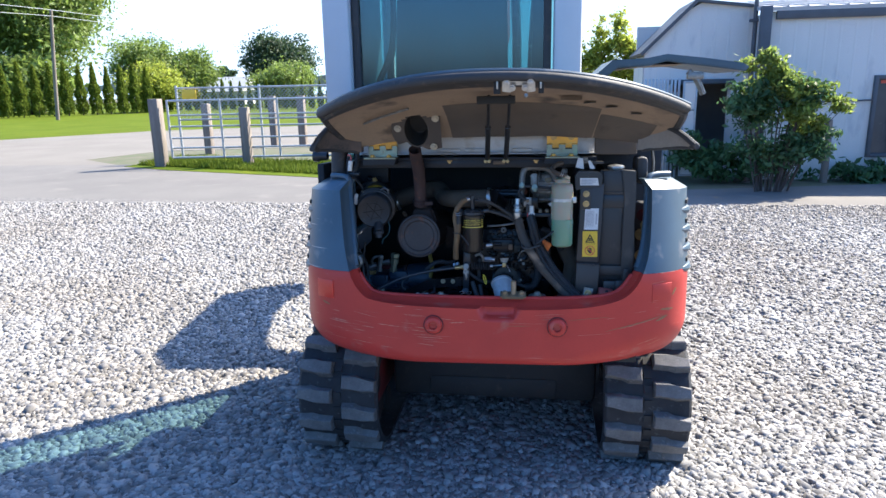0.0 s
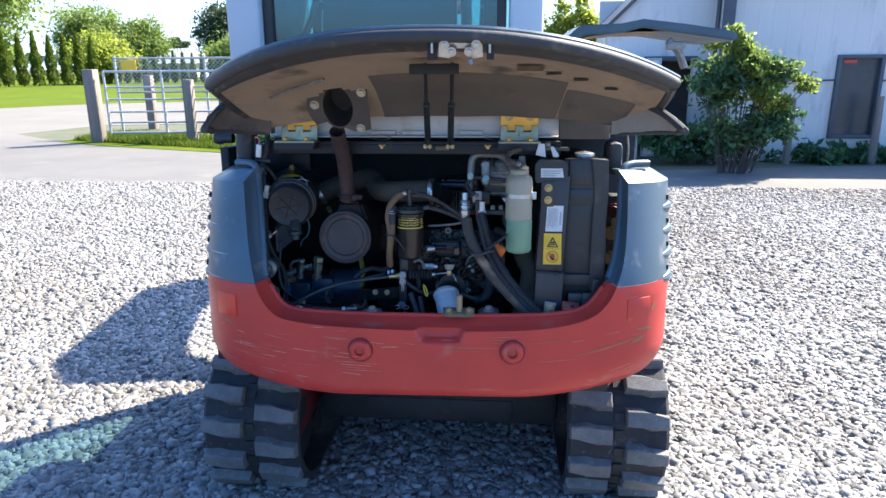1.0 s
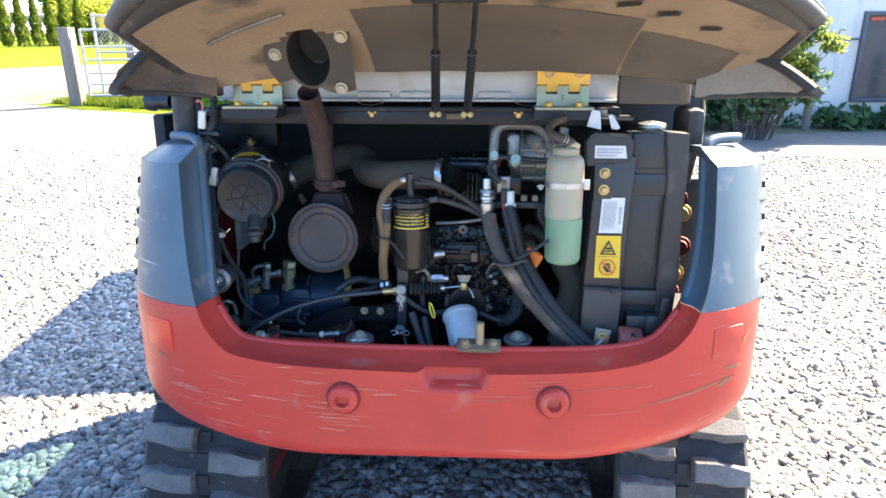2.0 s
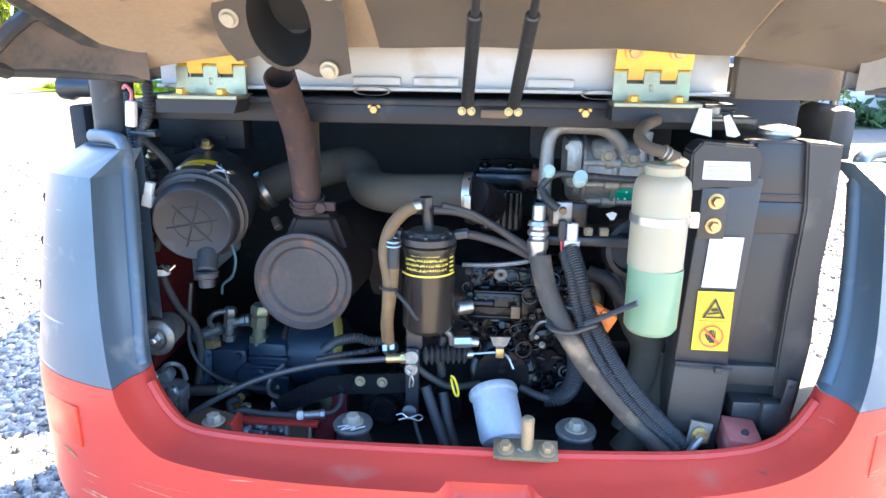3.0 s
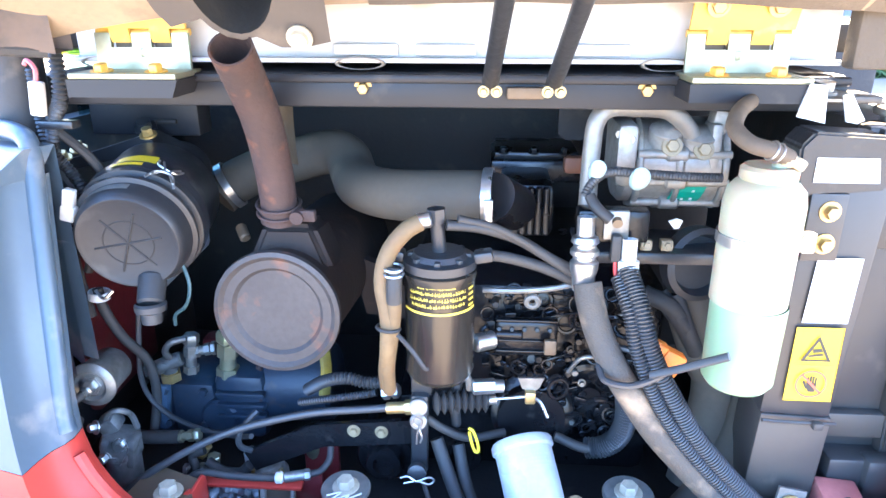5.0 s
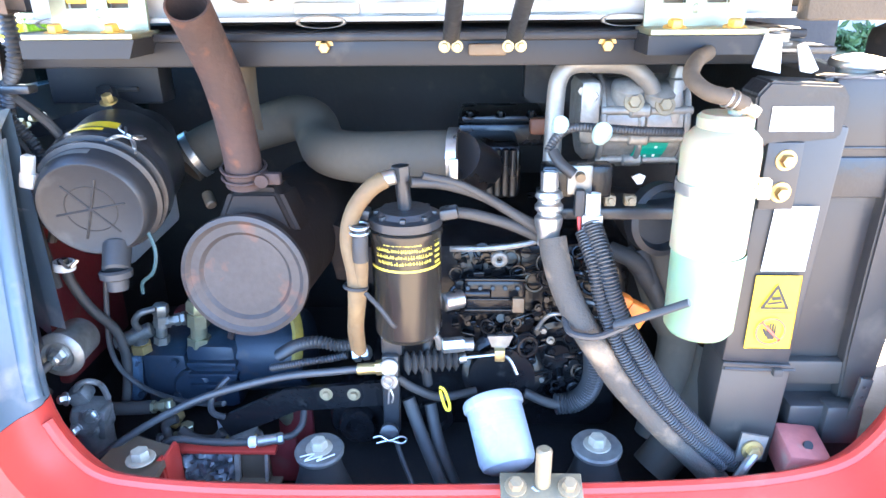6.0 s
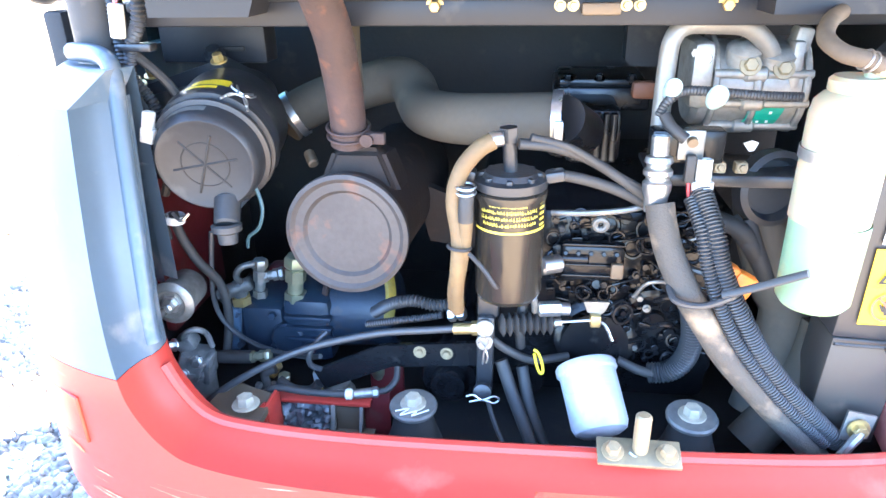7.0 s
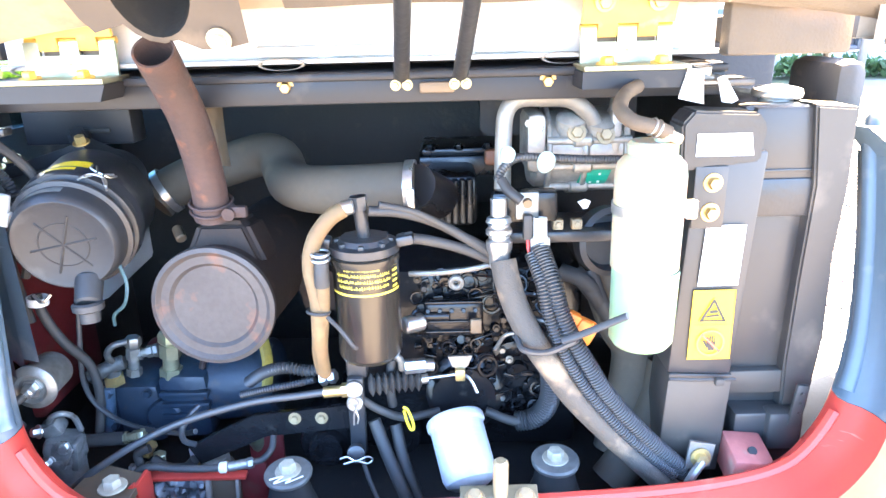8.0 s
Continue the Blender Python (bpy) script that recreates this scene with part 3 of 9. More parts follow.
def arborvitae(x, y, s, k):
    t = thing("arborvitae", "narrow dark green arborvitae of a clipped hedge row", "tree", "hedge row", at=(x, y, 0))
    t.scale = (s * 0.80, s * 0.80, s)
    bm = bm_new()
    tube(bm, [(0, 0, -0.1), (0, 0, 1.5), (0, 0, 3.6)], 0.07, 6, 2, radii=[0.08, 0.06, 0.02])
    part("trunk", bm, BARK, t)
    f = new("foliage", ARBOR_MESHES[k % 3])
    f.parent = t
    f.rotation_euler = (0, 0, k * 1.3)


for i in range(14):
    arborvitae(-44.6 + 0.66 * i, 44.5 + 0.95 * i, 0.98 + 0.1 * ((i * 7) % 5) / 5 - 0.004 * i, i)
for i in range(30):
    arborvitae(-38.5 + 0.85 * i, 60 + 0.16 * i, 0.60 + 0.1 * ((i * 3) % 4) / 4, i + 1)

tree("tree", (-52.0, 63.0, 0), 20.0, 7.6, TREELEAF, 1, "large leafy broadleaf tree with a spreading green crown", 0.17, 300, 190, 0.4, 0.24)
tree("tree", (-53, 85, 0), 9.2, 4.4, TREELEAF, 2, "broad rounded green tree behind the hedge row", 0.15, 120, 120, 0.3, 0.15)
tree("tree", (-46.5, 85, 0), 7.2, 3.8, TREELEAF, 3, "mid-green tree behind the hedge row", 0.15, 100, 120, 0.3, 0.15)
tree("tree", (-36.8, 60, 0), 4.3, 2.9, BRIGHTLEAF, 4, "yellow-green bushy tree behind the hedge row", 0.10, 100, 130, 0.2, 0.05)
tree("tree", (-35.1, 88, 0), 9.2, 4.6, DARKLEAF, 5, "tall dark green tree above the far hedge", 0.15, 150, 140, 0.35, 0.25)
tree("tree", (-28.4, 72, 0), 4.7, 3.5, TREELEAF, 6, "rounded dark shrub tree behind the far hedge", 0.11, 120, 130, 0.2, 0.03)
tree("tree", (-55, 60, 0), 5.8, 4.2, TREELEAF, 7, "wide green tree line behind the hedge", 0.22, 110, 60, 0.3, 0.1)
tree("tree", (-48, 57, 0), 5.4, 4.2, TREELEAF, 8, "wide green tree line behind the hedge", 0.22, 110, 60, 0.3, 0.05)
tree("tree", (-53.4, 110, 0), 6.0, 1.8, DARKLEAF, 9, "small distant dark green tree", 0.26, 50, 50, 0.3, 0.25)


def shrub(at, parts, material, seed, label, leaf, name="shrub"):
    """A many-stemmed shrub: parts are (centre, radii, clumps, leaves per clump, spread)."""
    rng = np.random.default_rng(seed)
    t = thing(name, label, "shrub", at=at)
    allp, bm = [], bm_new()
    for c, r, k, per, spread in parts:
        p, cc = clumps(rng, k, per, c, r, spread)
        allp.append(p)
        for q in cc[::9]:
            tube(bm, [(q[0] * 0.3, q[1] * 0.3, 0), (q[0] * 0.6, q[1] * 0.6, q[2] * 0.6), tuple(q)], 0.012, 5, 3, radii=[0.013, 0.008, 0.003])
    part("stem", bm, BARK, t)
    f = new("leaves", leaf_mesh("leaves", np.concatenate(allp), leaf, seed, material))
    f.parent = t
    return t


shrub((3.55, 8.30, 0), [((-0.42, 0, 1.83), (0.14, 0.14, 0.10), 8, 44, 0.05), ((-0.15, 0, 1.96), (0.13, 0.12, 0.13), 9, 44, 0.045), ((-0.02, 0, 1.70), (0.26, 0.22, 0.20), 24, 56, 0.055), ((0.22, 0, 1.50), (0.28, 0.24, 0.20), 26, 56, 0.055),
      ((0.30, -0.05, 1.18), (0.30, 0.26, 0.20), 26, 56, 0.055), ((0.50, 0, 0.98), (0.24, 0.22, 0.17), 18, 50, 0.05), ((0.62, 0, 1.50), (0.16, 0.14, 0.10), 9, 44, 0.045), ((0.85, 0, 1.30), (0.16, 0.14, 0.13), 10, 44, 0.05), ((-0.20, 0.1, 1.36), (0.30, 0.2, 0.24), 22, 50, 0.06)],
      SHRUBLEAF, 21, "sunlit yellow-green shrub growing against a fence", 0.029)
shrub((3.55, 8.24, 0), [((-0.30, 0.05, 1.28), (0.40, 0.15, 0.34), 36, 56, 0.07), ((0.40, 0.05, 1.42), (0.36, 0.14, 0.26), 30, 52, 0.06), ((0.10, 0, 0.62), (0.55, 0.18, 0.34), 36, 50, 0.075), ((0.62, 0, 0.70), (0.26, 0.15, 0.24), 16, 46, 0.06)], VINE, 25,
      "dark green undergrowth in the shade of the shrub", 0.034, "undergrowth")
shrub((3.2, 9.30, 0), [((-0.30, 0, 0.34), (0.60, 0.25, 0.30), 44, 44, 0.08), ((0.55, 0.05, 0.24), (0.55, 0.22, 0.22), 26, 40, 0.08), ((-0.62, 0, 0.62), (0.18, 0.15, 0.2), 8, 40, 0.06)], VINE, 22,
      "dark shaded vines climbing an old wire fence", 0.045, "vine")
shrub((1.95, 13.5, 0), [((-0.10, 0, 2.95), (0.12, 0.10, 0.50), 16, 26, 0.07), ((-0.85, 0, 2.15), (0.35, 0.3, 0.40), 26, 44, 0.08), ((-0.55, 0, 2.75), (0.10, 0.1, 0.35), 9, 24, 0.06), ((-0.14, 0, 2.45), (0.40, 0.30, 0.22), 22, 40, 0.07), ((-0.45, 0, 2.52), (0.20, 0.2, 0.32), 14, 36, 0.07), ((-0.30, 0, 2.05), (0.50, 0.35, 0.30), 34, 46, 0.08), ((0.35, 0, 2.28), (0.45, 0.3, 0.20), 26, 44, 0.07),
      ((0.86, 0, 2.38), (0.16, 0.15, 0.22), 10, 40, 0.055), ((0.20, 0, 1.70), (0.95, 0.4, 0.34), 50, 44, 0.09), ((0.85, 0, 2.10), (0.30, 0.2, 0.16), 12, 40, 0.06)], BRIGHTLEAF, 11, "sunlit young tree with sparse bright leaves", 0.036, "young_tree")
shrub((5.9, 9.5, 0), [((0, 0, 0.12), (1.6, 0.25, 0.16), 40, 30, 0.08)], VINE, 23, "low shaded weeds along the building foot", 0.05, "weeds")


def grass(name, count, poly_x, poly_y, height, seed, label):
    """Upright blades scattered over a strip."""
    rng = np.random.default_rng(seed)
    x = poly_x(rng.random(count), rng.random(count))
    y = poly_y(x, rng.random(count))
    h = height * (0.4 + 0.9 * rng.random(count))
    lean = rng.normal(size=(count, 2)) * 0.35 * h[:, None]
    w = rng.normal(size=(count, 2))
    w = w / np.linalg.norm(w, axis=1)[:, None] * 0.012
    z = np.zeros(count)
    a = np.stack([x - w[:, 0], y - w[:, 1], z], 1)
    b = np.stack([x + w[:, 0], y + w[:, 1], z], 1)
    c = np.stack([x + lean[:, 0], y + lean[:, 1], h], 1)
    P = np.stack([a, b, c], 1).reshape(-1, 3)
    ob = raw(name, [tuple(p) for p in P], [(3 * i, 3 * i + 1, 3 * i + 2) for i in range(count)], GRASS)
    return tagged(ob, label, "grass", kind="stuff")


grass("grass", 14000, lambda r, s: -9.2 + 8.5 * r, lambda x, r: 10.35 + 0.36 * np.maximum(0, -4 - x) + (-0.33 * (np.maximum(x, -4) + 4)) + 1.9 * r ** 1.4, 0.13, 5, "unmown sunlit grass along the gate")


# ---- gate and fences ----
def post(x, y, h, r, material, label, name="fence_post", square=False):
    bm = bm_new()
    if square:
        box(bm, (0, 0, h / 2 - 0.1), (2 * r, 2 * r, h + 0.2), None, 0.012)
    else:
        tube(bm, [(0, 0, -0.1), (0.01, 0, h * 0.5), (0, 0.01, h)], r, 10, 3, radii=[r * 1.1, r, r * 0.95])
    me_ob = part(name, bm, material, None)
    me_ob.location = (x, y, 0)
    return tagged(me_ob, label, "post", "fence posts")


post(-8.42, 11.95, 1.52, 0.115, POSTWOOD, "weathered wooden gate post", "gate_post", True)
post(-6.42, 12.15, 1.30, 0.095, POSTWOOD, "grey weathered wooden fence post", square=True)
post(-8.9, 15.2, 1.35, 0.10, POSTWOOD, "grey weathered wooden fence post", square=True)
post(-8.1, 17.9, 1.5, 0.10, POSTWOOD, "grey weathered wooden fence post", square=True)
post(-7.2, 18.0, 1.5, 0.11, POSTWOOD, "grey weathered wooden fence post", square=True)
post(-4.2, 13.0, 1.4, 0.09, POSTWOOD, "grey weathered wooden fence post", square=True)


def gate(p0, p1):
    g = thing("gate", "galvanised tubular steel field gate, closed", "gate", at=(p0[0], p0[1], 0))
    d = Vector((p1[0] - p0[0], p1[1] - p0[1], 0))
    for i, z in enumerate((0.20, 0.42, 0.64, 0.90, 1.15, 1.47)):
        bm = bm_new()
        cyl(bm, (0, 0, z), d + Vector((0, 0, z)), 0.026 if i in (0, 5) else 0.021, seg=10)
        part("rail", bm, GALV, g)
    for k in (0.0, 0.24, 0.5, 0.75, 1.0):
        bm = bm_new()
        cyl(bm, d * k + Vector((0, -0.03, 0.20)), d * k + Vector((0, -0.03, 1.49)), 0.026, seg=10)
        part("upright", bm, GALV, g)
    return g


gate((-8.15, 12.0), (-3.2, 12.55))


def chain_fence(p0, p1, z0, z1, pitch=0.09):
    g = thing("chain_link_fence", "grey chain-link fence panel on steel posts", "fence", at=(p0[0], p0[1], 0))
    d = Vector((p1[0] - p0[0], p1[1] - p0[1], 0))
    L, e = d.length, d.normalized()
    bm = bm_new()
    h = z1 - z0
    k = -h
    while k < L:
        for sgn in (1, -1):
            a0, a1 = max(0, k), min(L, k + h)
            if a1 - a0 > 0.05:
                za, zb = (z0 + (a0 - k), z0 + (a1 - k)) if sgn > 0 else (z1 - (a0 - k), z1 - (a1 - k))
                cyl(bm, e * a0 + Vector((0, 0.004 * sgn, za)), e * a1 + Vector((0, 0.004 * sgn, zb)), 0.0045, seg=3)
        k += pitch
    part("mesh", bm, GALV, g, "woven wire mesh", smooth=False)
    for z in (z0, z1):
        bm = bm_new()
        cyl(bm, (0, 0, z), d + Vector((0, 0, z)), 0.022, seg=8)
        part("rail", bm, GALV, g)
    n = max(2, int(L / 2.6) + 1)
    for i in range(n + 1):
        bm = bm_new()
        cyl(bm, d * i / n + Vector((0, 0.03, -0.05)), d * i / n + Vector((0, 0.03, z1 + 0.06)), 0.03, seg=10)
        part("fence_post", bm, GALV, g)
    return g


cf = chain_fence((-8.6, 13.2), (-0.6, 14.2), 1.0, 1.75)
bm = bm_new()
box(bm, (0.35, -0.02, 1.60), (0.36, 0.02, 0.22), None, 0.004)
part("sign", bm, LABEL_Y, cf, "small yellow warning sign")

# ---- grey outbuilding ----
BX, BY = 3.77, 9.75
building = thing("outbuilding", "low faded grey metal-clad outbuilding with a pale roof", "building", at=(0, 0, 0))


def ribbed_wall(x0, x1, y, top, step=0.23, depth=0.0025):
    """Vertical cladding with narrow standing ribs; top gives the wall's height at x."""
    bm = bm_new()
    xs, x = [x0], x0
    while x < x1 - step:
        x += step
        xs += [x - 0.02, x - 0.012, x + 0.012, x + 0.02]
    xs.append(x1)
    vs = []
    for i, q in enumerate(xs):
        rib = i > 0 and i < len(xs) - 1 and (i - 1) % 4 in (1, 2)
        vs.append((bm.verts.new((q, y - (depth if rib else 0), -0.1)), bm.verts.new((q, y - (depth if rib else 0), top(q)))))
    for a, b in zip(vs, vs[1:]):
        bm.faces.new((a[0], b[0], b[1], a[1]))
    back = [bm.verts.new((x0, y + 0.15, -0.1)), bm.verts.new((x1, y + 0.15, -0.1)), bm.verts.new((x1, y + 0.15, top(x1))), bm.verts.new((x0, y + 0.15, top(x0)))]
    bm.faces.new(back)
    return bm


WX0, WX1, WZ0, WZ1 = 5.50, 6.22, 0.36, 1.68
part("wall", ribbed_wall(BX, WX0, BY, lambda x: 2.72), SIDING, building, smooth=False)
part("wall", ribbed_wall(WX1, 14.0, BY, lambda x: 2.72), SIDING, building, smooth=False)
part("wall", ribbed_wall(WX0, WX1, BY, lambda x: WZ0), SIDING, building, smooth=False)
bm = ribbed_wall(WX0, WX1, BY, lambda x: 2.72)
bmesh.ops.bisect_plane(bm, geom=bm.verts[:] + bm.edges[:] + bm.faces[:], plane_co=(0, 0, WZ1), plane_no=(0, 0, -1), clear_outer=True)
part("wall", bm, SIDING, building, smooth=False)
gable = lambda x: min(2.96 - 0.122 * max(0.0, x - 2.79), 2.15 + (x - 1.95) * 0.97)
OX0, OX1, OZ = 2.42, 3.42, 1.66
part("wall", ribbed_wall(1.95, OX0, BY + 0.55, gable), SIDING, building, smooth=False)
part("wall", ribbed_wall(OX1, BX + 0.02, BY + 0.55, gable), SIDING, building, smooth=False)
bm = ribbed_wall(OX0, OX1, BY + 0.55, gable)
bmesh.ops.bisect_plane(bm, geom=bm.verts[:] + bm.edges[:] + bm.faces[:], plane_co=(0, 0, OZ), plane_no=(0, 0, -1), clear_outer=True)
part("wall", bm, SIDING, building, smooth=False)
# dark panel added so the bay's unlit inside reads dark
bm = bm_new()
box(bm, ((OX0 + OX1) / 2, BY + 1.7, 1.0), (OX1 - OX0 + 0.6, 0.08, 2.2))
part("bay_dark_panel", bm, TRIMDARK, building, "dark panel added for the shaded inside of the open bay")
bm = bm_new()
box(bm, ((OX0 + OX1) / 2, BY + 0.53, OZ - 0.02), (OX1 - OX0 + 0.1, 0.10, 0.08), None, 0.006)
part("lintel", bm, TRIMDARK, building, "dark lintel over the open bay")
for nm, c, s in (("wall", (BX + 0.05, BY + 3.1, 1.35), (0.14, 6.0, 2.7)), ("wall", (14.0, BY + 3.1, 1.35), (0.14, 6.0, 2.7)), ("wall", (9.0, BY + 6.1, 1.35), (10, 0.14, 2.7)),
                 ("wall", (2.03, BY + 1.35, 1.05), (0.14, 1.3, 2.1)), ("wall", (2.95, BY + 2.05, 1.35), (1.9, 0.10, 2.7))):
    bm = bm_new()
    box(bm, c, s)
    part(nm, bm, SIDING, building)
bm = bm_new()
prism(bm, [(BX - 0.06, 0), (14.2, 0), (14.2, 3.4), (BX - 0.06, 3.4)], (0, BY - 0.07, 2.72), (1, 0, 0), (0, 0.991, 0.13), 0.06)
roof = part("roof", bm, ROOFING, building, smooth=False)
bm = bm_new()
prism(bm, [(1.90, 2.10), (2.79, 2.965), (BX - 0.08, 2.845), (BX - 0.08, 2.89), (2.76, 3.015), (1.86, 2.14)], (0, BY + 0.46, 0), (1, 0, 0), (0, 0, 1), -1.6)
part("gable_roof", bm, TRIMDARK, building, "dark-edged roof of the gabled end", smooth=False)
for i in range(34):
    x = BX - 0.02 + i * 0.3
    bm = bm_new()
    prism(bm, [(x, 0.0), (x + 0.03, 0.0), (x + 0.03, 3.4), (x, 3.4)], (0, BY - 0.07, 2.78), (1, 0, 0), (0, 0.991, 0.13), 0.025)
    part("seam", bm, ROOFING, roof, smooth=False)
bm = bm_new()
box(bm, (9.0, BY - 0.05, 2.66), (10.2, 0.04, 0.14), None, 0.006)
part("fascia", bm, TRIMDARK, building)
bm = bm_new()
box(bm, (BX - 0.03, BY - 0.06, 1.4), (0.16, 0.14, 2.8), None, 0.01)
part("corner_post", bm, TRIMDARK, building, "dark weathered corner post")
bm = bm_new()
cyl(bm, (BX - 0.06, BY + 0.4, 0.6), (BX - 0.06, BY + 0.4, 3.3), 0.035, seg=10)
box(bm, (BX - 0.06, BY + 0.38, 2.62), (0.20, 0.06, 0.05), None, 0.006)
part("conduit", bm, TRIMDARK, building)
bm = bm_new()
tube(bm, [(BX + 0.05, BY - 0.05, 1.30), (4.7, BY - 0.06, 1.27), (WX0, BY - 0.05, 1.29)], 0.014, 6, 3)
tube(bm, [(WX1, BY - 0.05, 1.28), (8, BY - 0.06, 1.27), (13, BY - 0.05, 1.29)], 0.014, 6, 3)
part("cable", bm, TRIMDARK, building, "dark cable along the wall")
win = group_part("window", building, (0, 0, 0), "dusty dark window in a thin dark frame")
bm = bm_new()
for c, s in (((WX0 + 0.03, BY, (WZ0 + WZ1) / 2), (0.06, 0.12, WZ1 - WZ0)), ((WX1 - 0.03, BY, (WZ0 + WZ1) / 2), (0.06, 0.12, WZ1 - WZ0)),
             (((WX0 + WX1) / 2, BY, WZ0 + 0.03), (WX1 - WX0 - 0.12, 0.12, 0.06)), (((WX0 + WX1) / 2, BY, WZ1 - 0.03), (WX1 - WX0 - 0.12, 0.12, 0.06))):
    box(bm, c, s, None, 0.008)
part("window_frame", bm, TRIMDARK, win)
bm = bm_new()
box(bm, ((WX0 + WX1) / 2, BY + 0.03, (WZ0 + WZ1) / 2), (WX1 - WX0 - 0.12, 0.01, WZ1 - WZ0 - 0.12))
part("pane", bm, WINDOWDARK, win)
bm = bm_new()
box(bm, (5.72, BY - 0.02 + 0.035, 1.575), (0.20, 0.004, 0.05))
part("sticker", bm, INKRED, win, "faded red sticker")
for x, h in ((3.55, 1.15), (4.74, 1.0), (6.05, 1.05), (7.6, 1.05)):
    post(x, 9.35, h, 0.055, POSTWOOD, "old grey wooden fence stake beside the building")


def slat_screen(x0, x1, y, h):
    s = thing("slat_screen", "white vertical metal slat screen behind the shrubs", "fence")
    n = int((x1 - x0) / 0.062)
    for i in range(n):
        bm = bm_new()
        box(bm, (x0 + (i + 0.5) * (x1 - x0) / n, y, h / 2), (0.036, 0.03, h), None, 0.004)
        part("slat", bm, GALV, s)
    for z in (0.3, h - 0.25):
        bm = bm_new()
        box(bm, ((x0 + x1) / 2, y + 0.035, z), (x1 - x0, 0.03, 0.06))
        part("rail", bm, GALV, s)


slat_screen(1.90, 2.52, 9.9, 1.70)
leaf_ = thing("door_leaf", "pale weathered door leaf with glazed panels leaning in the shade", "door", at=(2.64, 9.72, 0))
bm = bm_new()
for c, s_ in (((-0.10, 0, 0.85), (0.03, 0.04, 1.6)), ((0.10, 0, 0.85), (0.03, 0.04, 1.6)), ((0, 0, 0.065), (0.17, 0.04, 0.03)), ((0, 0, 0.62), (0.17, 0.04, 0.04)), ((0, 0, 1.18), (0.17, 0.04, 0.03)), ((0, 0, 1.635), (0.17, 0.04, 0.03))):
    box(bm, c, s_, None, 0.005)
part("door_frame", bm, GALV, leaf_)
for z, h in ((0.34, 0.51), (0.90, 0.52), (1.407, 0.42)):
    bm = bm_new()
    box(bm, (0, 0.004, z), (0.17, 0.012, h))
    part("panel", bm, SIDING, leaf_)
jb = thing("meter_box", "small white meter box on the wall", "box", at=(3.52, BY + 0.47, 1.42))
bm = bm_new()
box(bm, (0, 0, 0.09), (0.15, 0.12, 0.22), None, 0.012)
part("housing", bm, LABEL_W, jb)
bm = bm_new()
box(bm, (-0.04, -0.064, 0.06), (0.05, 0.012, 0.09), None, 0.004)
part("dial", bm, DARK, jb)

# far house, utility pole and wires
house = thing("house", "distant house with a pale low roof", "house")
bm = bm_new()
box(bm, (-50, 95, 1.0), (13.5, 6, 2.0))
part("wall", bm, WHITE, house)
bm = bm_new()
prism(bm, [(-3.6, 1.9), (3.6, 1.9), (0, 4.0)], (-57.2, 95, 0), (0, 1, 0), (0, 0, 1), 14.8)
part("roof", bm, ROOFING, house, smooth=False)
pole = thing("utility_pole", "grey wooden utility pole carrying thin wires", "utility pole", at=(-34.08, 42.0, 0))
bm = bm_new()
tube(bm, [(0, 0, -0.1), (0.36, 0, 4), (0.73, 0, 7.44)], 0.12, 10, 2, radii=[0.13, 0.12, 0.10])
part("pole", bm, POSTWOOD, pole)
for pts in ([(1.97, -6.00, 7.09), (0.81, 0.00, 7.44), (0.77, 10.00, 7.73), (-0.80, 33.00, 9.09)],
            [(1.88, -6.00, 6.64), (0.74, 0.00, 7.04), (0.71, 10.00, 7.29), (-0.82, 33.00, 8.84)]):
    bm = bm_new()
    tube(bm, pts, 0.020, 5, 5)
    part("wire", bm, GALV, pole)
# glowing sheet added to whiten the low sky, far behind everything
SKY_GLOW = bpy.data.materials.new("sky_glow")
SKY_GLOW.use_nodes = True
hn, hl = SKY_GLOW.node_tree.nodes, SKY_GLOW.node_tree.links
hn.remove(hn["Principled BSDF"])
he, hz, hr, hm = hn.new("ShaderNodeEmission"), hn.new("ShaderNodeTexNoise"), hn.new("ShaderNodeMapRange"), hn.new("ShaderNodeMix")
hz.inputs["Scale"].default_value, hz.inputs["Detail"].default_value = 2.2, 4.0
hr.inputs["From Min"].default_value, hr.inputs["From Max"].default_value = 0.35, 0.70
hm.data_type = "RGBA"
hm.inputs[6].default_value, hm.inputs[7].default_value = (0.94, 0.93, 0.86, 1), (1.0, 0.95, 0.82, 1)
hl.new(hz.outputs["Fac"], hr.inputs["Value"])
hl.new(hr.outputs["Result"], hm.inputs[0])
hl.new(hm.outputs[2], he.inputs["Color"])
he.inputs["Strength"].default_value = 0.36
hl.new(he.outputs[0], hn["Material Output"].inputs["Surface"])
bm = bm_new()
sheet(bm, 48, 6, lambda u, v: Vector((430 * math.sin(radians(-75 + 150 * u)), 430 * math.cos(radians(-75 + 150 * u)), -5 + 190 * v)))
tagged(part("sky_backdrop", bm, SKY_GLOW, None), "glowing sheet standing in for the bright low sky", "sky", kind="structure")

# dim wooded hill far off
bm = bm_new()
sheet(bm, 80, 6, lambda u, v: (-420 + 700 * u, 330 + 60 * v, (6 + 9 * v) * (0.7 + 0.5 * noise.noise((u * 9, v, 0)) + 0.3 * noise.noise((u * 40, v, 3)))))
tagged(part("backdrop", bm, DARKLEAF, None), "low wooded hills on the horizon", "hills", kind="structure")


# ---- mini excavator ----
EX = thing("mini_excavator", "red and slate grey mini excavator with its rear hood open", "excavator")

# plan curve of the tail: straight flanks joined by a blunt superellipse
CX, AX, YC, BY_ = -0.026, 0.768, 0.5, 0.5
_pts = [Vector((CX - AX, 0.60 - 0.05 * i)) for i in range(2)]
